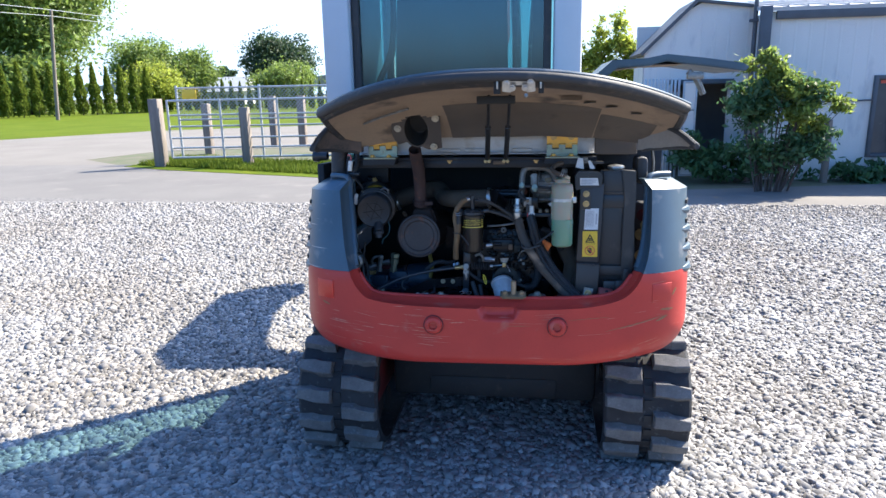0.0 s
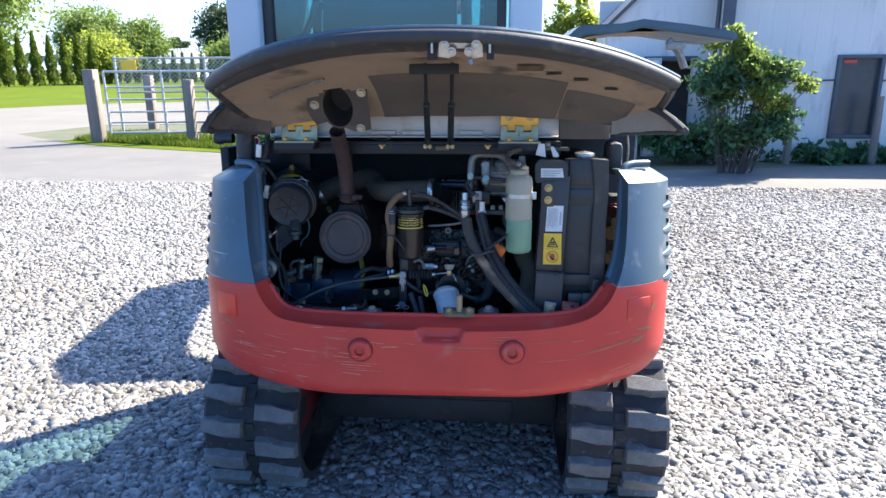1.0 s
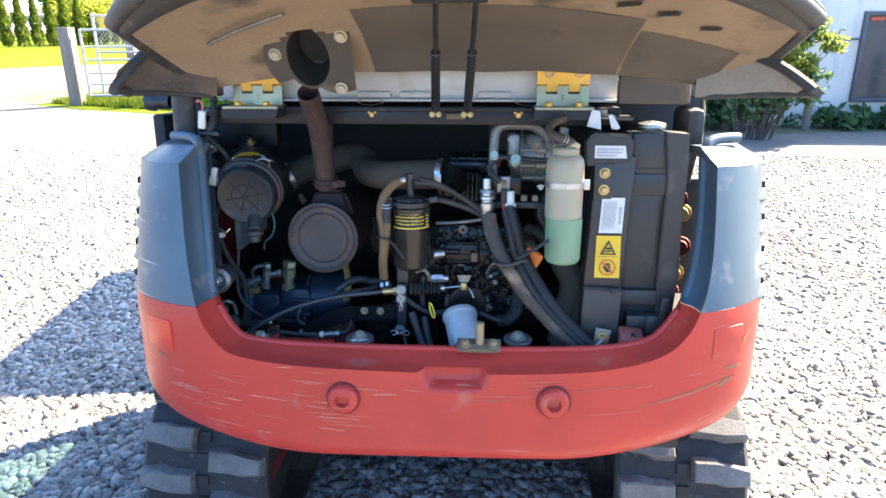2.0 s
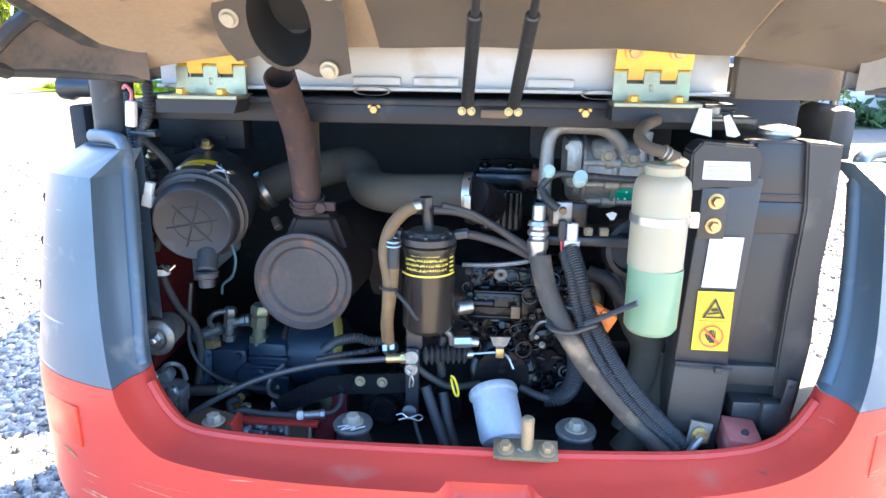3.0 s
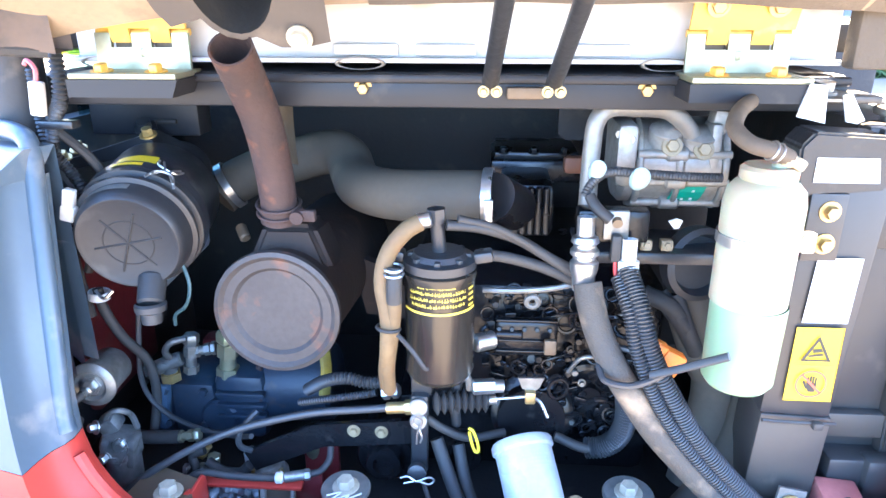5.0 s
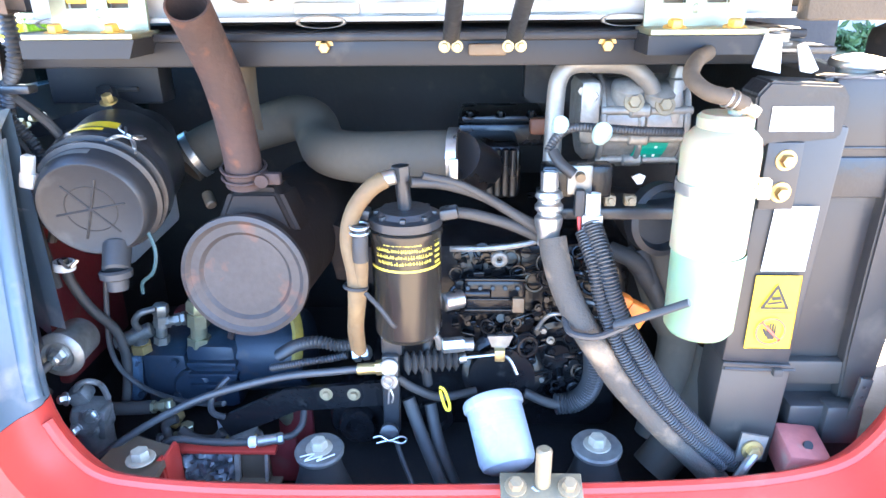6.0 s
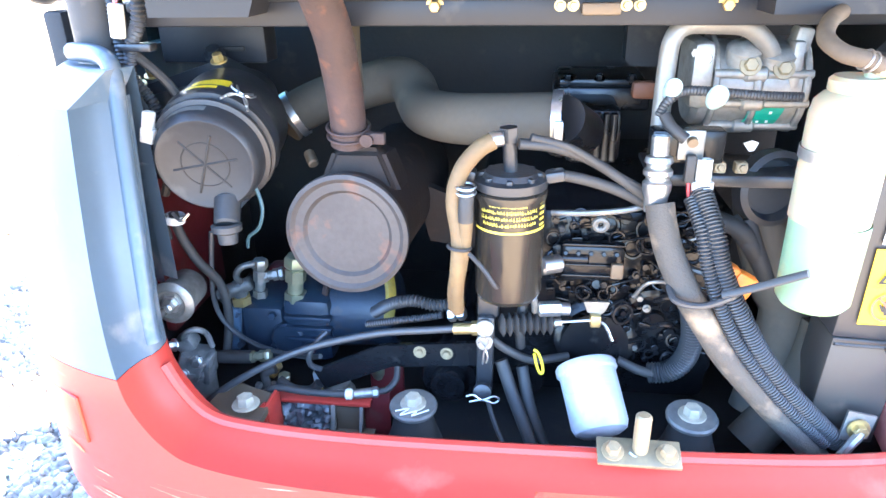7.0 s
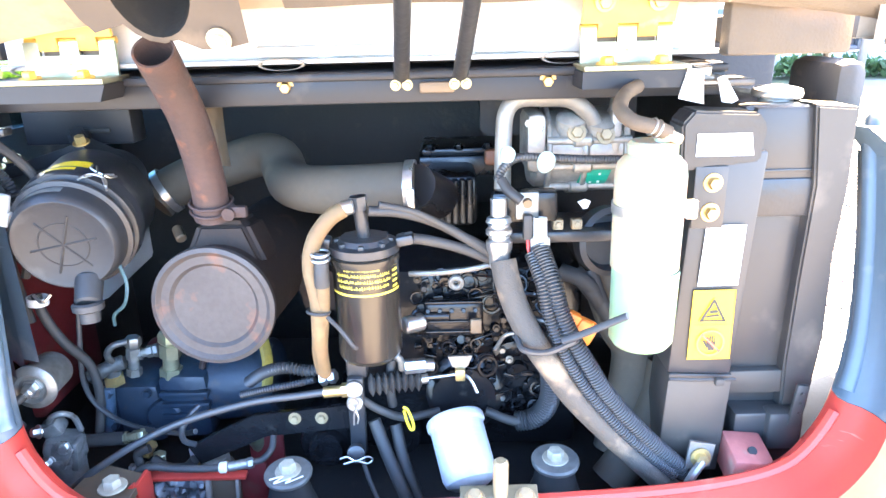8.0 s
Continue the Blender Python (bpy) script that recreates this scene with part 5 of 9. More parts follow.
for nm, c, s, m_ in (("roof", ((CABX0 + CABX1) / 2, (CABY0 + CABY1) / 2, CABZ + 0.03), (CABX1 - CABX0, CABY1 - CABY0 + 0.06, 0.08), CABGREY),
                     ("rear_panel", ((CABX0 + CABX1) / 2, CABY0 + 0.05, 1.42), (CABX1 - CABX0 - 0.24, 0.06, 0.10), CABGREY),
                     ("right_panel", (CABX1 - 0.03, 1.1, 1.42), (0.05, 1.2, 0.12), CABGREY),
                     ("left_panel", (CABX0 + 0.03, 1.1, 0.92), (0.05, 1.0, 0.10), CABGREY)):
    bm = bm_new()
    box(bm, c, s, None, 0.015)
    part(nm, bm, m_, cab)
for nm, c, s in (("rear_pane", ((CABX0 + CABX1) / 2, CABY0 + 0.05, 1.94), (CABX1 - CABX0 - 0.24, 0.006, 0.96)),
                 ("front_pane", ((CABX0 + CABX1) / 2, CABY1 - 0.04, 1.86), (CABX1 - CABX0 - 0.12, 0.006, 1.15)),
                 ("left_pane", (CABX0 + 0.025, 1.0, 1.69), (0.006, 1.0, 1.44)),
                 ("right_pane", (CABX1 - 0.025, 1.1, 1.94), (0.006, 1.2, 0.94))):
    bm = bm_new()
    box(bm, c, s)
    pane = part(nm, bm, CABGLASS, cab, "green-tinted glass pane")
    if nm == "front_pane":
        pane.visible_shadow = False
bm = bm_new()
sheet(bm, 16, 20, lambda u, v: Vector((-0.265 + (u - 0.5) * (0.53 - 0.03 * v * v), 0.86 + 0.10 * v - 0.05 * math.cos((u - 0.5) * 2.6), 1.36 + 0.80 * v)))
sheet(bm, 16, 20, lambda u, v: Vector((-0.265 + (u - 0.5) * (0.53 - 0.03 * v * v), 0.97 + 0.10 * v + 0.03 * math.cos((u - 0.5) * 2.6), 1.36 + 0.80 * v)))
box(bm, (-0.29, 1.15, 1.44), (0.46, 0.42, 0.12), None, 0.04)
part("seat", bm, SEATCLOTH, cab, "dark operator's seat")
bm = bm_new()
tube(bm, [(-0.60, 0.62, 1.40), (-0.57, 0.64, 1.60), (-0.50, 0.70, 1.80), (-0.50, 0.75, 2.10)], 0.014, 8, 4)
tube(bm, [(-0.55, 0.9, 1.40), (-0.56, 0.92, 1.72), (-0.545, 0.92, 1.82)], 0.018, 8, 4)
part("lever", bm, DARK, cab, "dark control lever")
bm = bm_new()
tube(bm, [(0.02, 0.75, 1.40), (0.05, 0.74, 1.7), (0.04, 0.74, 2.1), (0.06, 0.76, 2.4)], 0.02, 8, 4)
tube(bm, [(0.12, 0.75, 1.40), (0.11, 0.74, 1.7), (0.13, 0.74, 2.1), (0.12, 0.76, 2.4)], 0.014, 8, 4)
part("seat_belt", bm, GREY, cab, "pale straps hanging behind the glass")
# boom ahead of the cab
bm = bm_new()
prism(bm, [(1.80, 0.75), (1.95, 1.14), (2.11, 1.45), (2.34, 1.81), (2.53, 2.17), (2.91, 2.41), (4.28, 2.60), (4.29, 2.08), (3.96, 1.97), (3.80, 2.05), (3.47, 2.02), (2.85, 1.84), (2.65, 1.76), (2.31, 1.40), (2.20, 1.06), (2.16, 0.75)], (-0.32, 0, 0), (0, 1, 0), (0, 0, 1), 0.18)
bmesh.ops.bevel(bm, geom=bm.edges[:], offset=0.012, segments=2, affect="EDGES")
part("boom", bm, RED, EX, "red boom ahead of the cab")
bm = bm_new()
box(bm, (-0.21, 1.90, 0.68), (0.34, 0.56, 0.22), None, 0.03)
part("swing_post", bm, RED, EX)
bm = bm_new()
box(bm, (0.544, 0.345, 1.301), (0.044, 0.14, 0.105), None, 0.018)
part("rubber_duct", bm, SEAL, EX, "black rubber corner duct")

# ---- hood ----
hood = group_part("hood", EX, (0, 0, 0), "raised rear hood with a dusty tan lined inside")


def hood_point(u, v, lift=0.0):
    """Inside face of the raised hood: u across, v from the hinge edge to the free rim."""
    a = abs(u)
    H = Vector((0.01 + 0.585 * u, 0.235 + 0.01 * a, 1.426 - 0.045 * a ** 3))
    R = Vector((0.01 + 0.600 * u, -0.355 + 0.29 * a ** 2.5, 1.624 - 0.106 * a ** 2.2))
    C = Vector((0.01 + 0.640 * u, 0.13 - 0.02 * a, 1.592 - 0.115 * a * a))
    p = H * (1 - v) ** 2 + C * (2 * v * (1 - v)) + R * v * v
    return p + Vector((0.25 * u, -0.35 + 0.9 * v, 1.0)).normalized() * lift


HOLE = Vector((-0.303, 0.165, 1.462))
near_hole = lambda c: (c - HOLE).length < 0.075
bm = bm_new()
sheet(bm, 64, 26, lambda u, v: hood_point(2 * u - 1, v * 0.90), skip=near_hole)
part("liner", bm, LINER, hood, "dusty tan inner lining with dark stains", angle=60)
bm = bm_new()
sheet(bm, 64, 26, lambda u, v: hood_point((2 * u - 1) * 1.02, v * 1.01, 0.035), skip=near_hole)
part("outer_shell", bm, GREY, hood, "slate grey outer skin", angle=60)
bm = bm_new()
sheet(bm, 64, 5, lambda u, v: hood_point((2 * u - 1) * 1.01, 0.83 + 0.18 * v, -0.016 * math.sin(math.pi * min(1, v * 1.0)) + 0.02 * v), )
part("rim_flange", bm, SEAL, hood, "dark rubber-edged rim", angle=60)
bm = bm_new()
tube(bm, [hood_point(-1.02 + 2.04 * i / 30, 1.012, 0.016) for i in range(31)], 0.015, 10, 2)
part("rim_seal", bm, SEAL, hood)
bm = bm_new()
tube(bm, [hood_point(-1.03 + 2.06 * i / 30, 1.016, 0.034) for i in range(31)], 0.0075, 8, 2)
part("rim_edge", bm, GREY, hood, "painted edge of the hood")
bm = bm_new()
tube(bm, [hood_point(-1.0, 0.05 + 0.9 * i / 8, 0.01) for i in range(9)], 0.016, 8, 2)
part("side_seal", bm, SEAL, hood)
bm = bm_new()
tube(bm, [hood_point(1.0, 0.05 + 0.9 * i / 8, 0.01) for i in range(9)], 0.016, 8, 2)
part("side_seal", bm, SEAL, hood)
for sg in (-1, 1):
    bm = bm_new()

    def ear(u, v, off=0.0):
        x = (0.545 if sg < 0 else 0.50) + (0.135 if sg < 0 else 0.165) * u
        top = 1.478 - 0.02 * u - 0.055 * max(0, (u - 0.35) / 0.65) ** 2
        bot = 1.372 + 0.022 * u
        if sg < 0:
            top = bot + 0.012 + 0.095 * math.sqrt(max(0.0, 1 - u ** 2.2))
        y = 0.215 - 0.14 * u ** 1.6
        return Vector((0.012 + sg * x, y - 0.05 * v * u + off, bot + (top - bot) * v))
    sheet(bm, 16, 8, lambda u, v: ear(u, v))
    sheet(bm, 16, 8, lambda u, v: ear(u, v, 0.035))
    sheet(bm, 16, 1, lambda u, v: ear(u, 1, 0.035 * v))
    sheet(bm, 16, 1, lambda u, v: ear(u, 0, 0.035 * v))
    part("corner_wing", bm, PAD if sg > 0 else mat("mottled_worn_lining", (0.05, 0.047, 0.045), (0.15, 0.11, 0.085), scale=9, rough=0.85, bump=0.2, contrast=0.25), hood, "dark padded corner wing of the hood", angle=50)
    bm = bm_new()
    tube(bm, [ear(1.0, k / 4, 0.012) for k in range(5)] + [ear(0.75, 1.0, 0.012), ear(0.45, 1.0, 0.012)], 0.011, 8, 3)
    tube(bm, [ear(0.1, 0, 0.01), ear(0.5, 0, 0.01), ear(1.0, 0, 0.01)], 0.008, 8, 3)
    part("wing_edge", bm, SEAL, hood)
# foam pads on the lining
for u0, u1, v0, v1 in ((-0.32, 0.575, 0.0, 0.50), (0.58, 0.90, 0.0, 0.40)):
    bm = bm_new()
    sheet(bm, 40, 24, lambda u, v: hood_point(u0 + (u1 - u0) * u, v0 + (v1 - v0) * v, -0.001 - 0.010 * min(1.0, 7 * min(u, 1 - u, v, 1 - v)) + 0.003 * noise.noise((u * 5 + u0 * 9, v * 4, 0))))
    part("foam_pad", bm, FOAM, hood, "worn grey sound-deadening pad", angle=60)
# dents and slots pressed in the lining
for u, v, w, h in ((0.50, 0.62, 0.028, 0.012), (0.62, 0.60, 0.026, 0.012), (0.76, 0.56, 0.024, 0.012), (0.40, 0.66, 0.05, 0.030)):
    bm = bm_new()
    sheet(bm, 6, 4, lambda a, b: hood_point(u + (a - 0.5) * w * 2.2, v + (b - 0.5) * h * 3 + (a - 0.5) * 0.05, -0.004))
    part("slot", bm, BRACKET if w > 0.04 else DARK, hood)
bm = bm_new()
tube(bm, [hood_point(-0.80, 0.50, -0.012), hood_point(-0.66, 0.56, -0.014), hood_point(-0.50, 0.60, -0.012)], 0.0042, 8, 3)
part("prop_clip", bm, DULL, hood, "rusty prop rod clip")
# exhaust duct plate
pn = Vector((-0.02, -0.90, -0.42)).normalized()
ex_, ey_ = Vector((1, 0, 0)), Vector((0.01, -0.43, 0.90)).normalized()
bm = bm_new()
seg = 28
o = HOLE + pn * 0.012
vo, vi = [], []
for i in range(seg):
    a = 2 * math.pi * i / seg
    c, s = math.cos(a), math.sin(a)
    k = 1 / max(abs(c) / 0.094, abs(s) / 0.082) if c > 0.35 or (c > -0.2 and s > 0) else (1 / math.sqrt((c / 0.052) ** 2 + (s / 0.073) ** 2) if s < 0.1 and c > -0.75 else 0.094)
    vo.append(bm.verts.new(o + ex_ * c * k + ey_ * s * k))
    vi.append(bm.verts.new(o + ex_ * c * 0.045 + ey_ * s * 0.066))
for i in range(seg):
    j = (i + 1) % seg
    bm.faces.new((vo[i], vo[j], vi[j], vi[i]))
duct = part("exhaust_duct", bm, mat("dusty_brown_plate", (0.050, 0.042, 0.036), (0.075, 0.060, 0.046), scale=8, rough=0.7, bump=0.06, dust=(0.12, 0.095, 0.07), amount=0.05), hood, "dark exhaust duct opening in the hood")
bm = bm_new()
throat = [HOLE + pn * 0.012, HOLE - pn * 0.03, HOLE - pn * 0.045, HOLE - pn * 0.06]
rows = []
for k, c0 in enumerate(throat):
    rows.append([bm.verts.new(c0 + ex_ * math.cos(2 * math.pi * i / seg) * (0.045 - 0.003 * k) + ey_ * math.sin(2 * math.pi * i / seg) * (0.066 - 0.006 * k)) for i in range(seg)])
for a_, b_ in zip(rows, rows[1:]):
    for i in range(seg):
        bm.faces.new((a_[i], a_[(i + 1) % seg], b_[(i + 1) % seg], b_[i]))
bm.faces.new(rows[-1])
part("throat", bm, DARK, duct, "sooty throat")
for p in ((-0.226, 0.151, 1.511), (-0.241, 0.200, 1.403), (-0.372, 0.176, 1.477)):
    bm = bm_new()
    p = Vector(p)
    p += pn * (0.0125 - (p - HOLE).dot(pn))
    lathe(bm, p, pn, [(0, 0), (0, 0.014), (0.003, 0.014), (0.003, 0.010), (0.009, 0.009), (0.010, 0.004), (0.010, 0)], 20)
    part("bolt", bm, PLATED, duct, "plated flange bolt")
# latch on the rim
LX, LZ = 0.094, 1.613
bm = bm_new()
prism(bm, [(-0.046, 0.016), (-0.030, 0.018), (-0.022, 0.012), (0.022, 0.012), (0.030, 0.018), (0.046, 0.016), (0.048, -0.020), (0.024, -0.024), (0.017, -0.010), (0.009, -0.001), (-0.009, -0.001), (-0.017, -0.010), (-0.024, -0.023), (-0.048, -0.019)], (LX, -0.352, LZ), (1, 0, 0), (0, -0.35, 0.94), -0.005)
for x in (-0.034, 0.034):
    bolt(bm, (LX + x, -0.362, LZ + 0.006), (0, -0.94, -0.35), 0.007, 0.005)
for x in (-0.019, 0.019):
    bolt(bm, (LX + x, -0.360, LZ - 0.008), (0, -0.94, -0.35), 0.007, 0.006)
latch = part("latch", bm, STEEL, hood, "plated steel hood latch")
bm = bm_new()
lathe(bm, (LX + 0.021, -0.350, LZ - 0.026), (0.0, -0.3, -1), [(0, 0.006), (0.008, 0.006), (0.011, 0.003), (0.011, 0)], 12)
part("pin", bm, DULL, latch)
for x, w in ((-0.063, 0.020), (0.064, 0.016)):
    bm = bm_new()
    box(bm, (LX + x, -0.337, LZ), (w, 0.022, 0.050), None, 0.002)
    part("latch_bracket", bm, DARK, hood)
    bm = bm_new()
    box(bm, (LX + x * 0.98, -0.350, LZ + 0.004), (0.005, 0.006, 0.030), None, 0.001)
    part("latch_bracket", bm, STEEL, hood, "bright edge of the latch bracket")
# stays
SX, SZ = 0.013, 1.568
bm = bm_new()
box(bm, (SX, -0.115, SZ), (0.125, 0.02, 0.026), None, 0.003)
part("stay_bracket", bm, DARK, hood)
for x in (-0.042, 0.028):
    st = group_part("stay", EX, (0, 0, 0), "black gas stay with a thin bright rod")
    a, b = Vector((x, 0.205, 1.350)), Vector((x + 0.029, -0.11, 1.572))
    bm = bm_new()
    cyl(bm, a, a.lerp(b, 0.55), 0.0095, seg=14, edge=0.002)
    part("sleeve", bm, BLACK, st)
    bm = bm_new()
    cyl(bm, a.lerp(b, 0.55), b, 0.0052, seg=10)
    part("rod", bm, BLACK, st)
    bm = bm_new()
    bolt(bm, (x - 0.007, 0.196, 1.343), (0, -1, 0), 0.0042, 0.008)
    bolt(bm, (x + 0.007, 0.196, 1.343), (0, -1, 0), 0.0042, 0.008)
    part("stay_foot", bm, BRASS, st, "small brass-plated fixing")

# ---- hinge beam and pale strip ----
beam = group_part("hinge_beam", EX, (0, 0, 0), "dark hinge beam across the bay")
for nm, c, s in (("web", (-0.105, 0.285, 1.332), (0.95, 0.05, 0.034)), ("lip", (-0.105, 0.262, 1.350), (0.95, 0.02, 0.010)), ("top_flange", (-0.105, 0.35, 1.352), (0.95, 0.16, 0.008))):
    bm = bm_new()
    box(bm, c, s, None, 0.003)
    part(nm, bm, BEAM, beam)
for x in (-0.195, 0.142, -0.43):
    bm = bm_new()
    bolt(bm, (x, 0.262, 1.339), (0, -1, -0.2), 0.0072, 0.007)
    part("bolt", bm, BRASS, beam)
bm = bm_new()
box(bm, (0.0, 0.250, 1.335), (0.045, 0.012, 0.014), None, 0.003)
part("clip", bm, BRACKET, beam)
strip = group_part("pale_strip", EX, (0, 0, 0), "pale painted strip under the cab")
bm = bm_new()
box(bm, (-0.10, 0.300, 1.410), (0.93, 0.012, 0.085), None, 0.002)
box(bm, (-0.10, 0.286, 1.369), (0.93, 0.022, 0.006), None, 0.002)
for x0, x1 in ((-0.235, -0.155), (-0.135, -0.06), (0.05, 0.125)):
    box(bm, ((x0 + x1) / 2, 0.290, 1.381), (x1 - x0, 0.010, 0.014), None, 0.003)
part("strip", bm, WHITE, strip)
for x in (-0.20, 0.165, -0.52):
    bm = bm_new()
    ring(bm, (x, 0.272, 1.366), (0, 1, 0.1), 0.018, 0.0018, 16, 6)
    bmesh.ops.scale(bm, vec=(1.6, 1, 0.4), space=Matrix.Translation((-x, -0.272, -1.366)), verts=bm.verts)
    part("wire_loop", bm, DULL, strip)
# added strips that keep sun from leaking through the gap behind the hood
bm = bm_new()
box(bm, (-0.10, 0.352, 1.443), (0.98, 0.070, 0.040), None, 0.003)
box(bm, (-0.08, 0.288, 1.4515), (1.06, 0.100, 0.022), None, 0.003)
part("gap_blocker", bm, SEAL, EX, "black strip added to stop sun behind the hood")
bm = bm_new()
box(bm, (0.44, 0.262, 1.397), (0.155, 0.03, 0.066), None, 0.005)
part("side_pad", bm, FOAM, EX, "grey foam pad beside the hinge")


def hinge(x):
    h = group_part("hinge", EX, (0, 0, 0), "yellow zinc-plated steel hinge")
    bm = bm_new()
    box(bm, (x, 0.238, 1.3555), (0.128, 0.075, 0.007), None, 0.0015)
    part("base_plate", bm, OLIVE, h)
    bm = bm_new()
    prism(bm, [(-0.066, 0), (0.066, 0), (0.058, -0.020), (-0.066, -0.020)], (x, 0.199, 1.352), (1, 0, 0), (0, 0, 1), -0.075)
    part("pedestal", bm, BEAM, h)
    bm = bm_new()
    prism(bm, [(-0.058, 0), (0.058, 0), (0.058, 0.043), (0.038, 0.043), (0.038, 0.026), (0.012, 0.026), (0.012, 0.043), (-0.012, 0.043), (-0.012, 0.026), (-0.038, 0.026), (-0.038, 0.043), (-0.058, 0.043)],
          (x, 0.264, 1.358), (1, 0, 0), (0, 0.04, 1), 0.006)
    box(bm, (x, 0.261, 1.378), (0.007, 0.006, 0.012), None, 0.002)
    part("lower_leaf", bm, OLIVE, h)
    bm = bm_new()
    prism(bm, [(-0.058, 0.002), (-0.037, 0.002), (-0.037, -0.015), (-0.013, -0.015), (-0.013, 0.002), (0.013, 0.002), (0.013, -0.015), (0.037, -0.015), (0.037, 0.002), (0.058, 0.002), (0.058, 0.034), (-0.058, 0.034)],
          (x, 0.262, 1.406), (1, 0, 0), (0, -0.32, 1), 0.006)
    part("upper_leaf", bm, ZINC, h)
    for dx in (-0.025, 0.025):
        bm = bm_new()
        box(bm, (x + dx, 0.272, 1.391), (0.026, 0.004, 0.022))
        part("knuckle", bm, BRACKET, h)
    bm = bm_new()
    cyl(bm, (x - 0.058, 0.268, 1.402), (x + 0.058, 0.268, 1.402), 0.0045, seg=12)
    part("pin", bm, ZINC, h)
    for dx in (-0.033, 0.033):
        bm = bm_new()
        bolt(bm, (x + dx, 0.220, 1.359), (0, -0.15, 1), 0.0085, 0.008)
        part("bolt", bm, ZINC, h)
        bm = bm_new()
        bolt(bm, (x + dx, 0.243, 1.432), (0, -1, -0.3), 0.0085, 0.005)
        part("bolt", bm, BRASS, h)


hinge(-0.463)
hinge(0.240)

# raised side cover over the open flank
bm = bm_new()
prof = [(0.40, 1.655), (0.47, 1.715), (0.62, 1.720), (0.70, 1.735), (0.86, 1.715), (1.02, 1.690), (1.045, 1.672), (1.03, 1.655), (0.86, 1.680), (0.70, 1.705), (0.63, 1.688), (0.49, 1.680), (0.44, 1.640)]
prism(bm, prof, (0, 0.80, 0), (1, 0, 0), (0, 0, 1), -0.55)
bmesh.ops.bevel(bm, geom=[e for e in bm.edges if abs(e.verts[0].co.y - e.verts[1].co.y) < 0.01], offset=0.006, segments=2, affect="EDGES")
side = part("side_cover", bm, GREY, EX, "slate grey side cover swung up")
bm = bm_new()
sheet(bm, 14, 6, lambda u, v: Vector((0.50 + 0.52 * u, 0.83 + 0.49 * v, 1.676 + 0.022 * math.sin(u * math.pi) - 0.012 * u + 0.004 * noise.noise((u * 6, v * 5, 1)))))
part("cover_liner", bm, LINER, side, "dusty inner side")
bm = bm_new()
tube(bm, [(0.80, 0.84, 1.66), (0.84, 0.84, 1.62), (0.87, 0.85, 1.56)], 0.014, 8, 3)
box(bm, (0.83, 0.84, 1.64), (0.07, 0.03, 0.03), None, 0.006)
part("cover_latch", bm, DULL, side)
bm = bm_new()
tube(bm, [(0.60, 0.50, 1.15), (0.615, 0.48, 1.30), (0.605, 0.46, 1.37)], 0.006, 8, 3)
part("stay_wire", bm, DULL, EX)


# ---- engine bay ----
def on_can(bm, c, r, a0, a1, z0, z1, seg=6):
    """A thin printed patch laid on an upright cylinder; angles in degrees, 270 facing the rear."""
    row = []
    for i in range(seg + 1):
        a = radians(a0 + (a1 - a0) * i / seg)
        d = Vector((math.cos(a), math.sin(a), 0))
        row.append((bm.verts.new(Vector(c) + d * r + Vector((0, 0, z0))), bm.verts.new(Vector(c) + d * r + Vector((0, 0, z1)))))
    for a, b in zip(row, row[1:]):
        bm.faces.new((a[0], b[0], b[1], a[1]))
    return bm


def clamp(name, p, axis, r, parent, m_=None, w=0.010):
    """A hose clamp: a band with a screw housing."""
    bm = bm_new()
    ax = Vector(axis).normalized()
    lathe(bm, Vector(p) - ax * w / 2, ax, [(0, r), (0, r + 0.0025), (w, r + 0.0025), (w, r)], 24)
    return part(name, bm, m_ or STEEL, parent, "plated band clamp")


# air cleaner
air = group_part("air_cleaner", EX, (0, 0, 0), "dusty black cylindrical air cleaner")
AC, AX_AC = Vector((-0.496, 0.212, 1.147)), Vector((-0.11, 1, 0.19)).normalized()
AQ = frame_of(AX_AC)


def ac(x, z, d):
    """A point of the air cleaner: across and up in its face, and d metres behind it."""
    return AC + AQ @ Vector((-x, z, d))


def ac_patch(bm, a0, a1, d0, d1, r, n=10):
    row = [(bm.verts.new(ac(r * math.cos(a), r * math.sin(a), d0)), bm.verts.new(ac(r * math.cos(a), r * math.sin(a), d1))) for a in [radians(a0 + (a1 - a0) * i / n) for i in range(n + 1)]]
    for p, q in zip(row, row[1:]):
        bm.faces.new((p[0], q[0], q[1], p[1]))
    return bm


bm = bm_new()
lathe(bm, AC, AX_AC, [(0.003, 0), (0.003, 0.056), (0.001, 0.059), (0.0, 0.0635), (0.003, 0.0670), (0.012, 0.0700), (0.030, 0.0725), (0.032, 0.0785), (0.037, 0.0790), (0.039, 0.0745), (0.046, 0.0745), (0.048, 0.0815), (0.056, 0.0825), (0.060, 0.078)], 56)
cap = part("end_cap", bm, CAPGREY, air, "dusty ribbed end cap")
bm = bm_new()
lathe(bm, AC, AX_AC, [(0.058, 0.074), (0.060, 0.0810), (0.070, 0.0830), (0.074, 0.0830), (0.077, 0.0790), (0.15, 0.0780), (0.17, 0.067), (0.18, 0.05), (0.24, 0.045), (0.24, 0)], 56)
part("canister", bm, CANISTER, air, "scuffed black canister")
for i in range(3):
    bm = bm_new()
    a = radians(10 + 60 * i)
    p, q = ac(0.044 * math.cos(a), 0.044 * math.sin(a), 0.0025), ac(-0.044 * math.cos(a), -0.044 * math.sin(a), 0.0025)
    cyl(bm, p, q, 0.0016, seg=8)
    part("rib", bm, DARK, cap)
bm = bm_new()
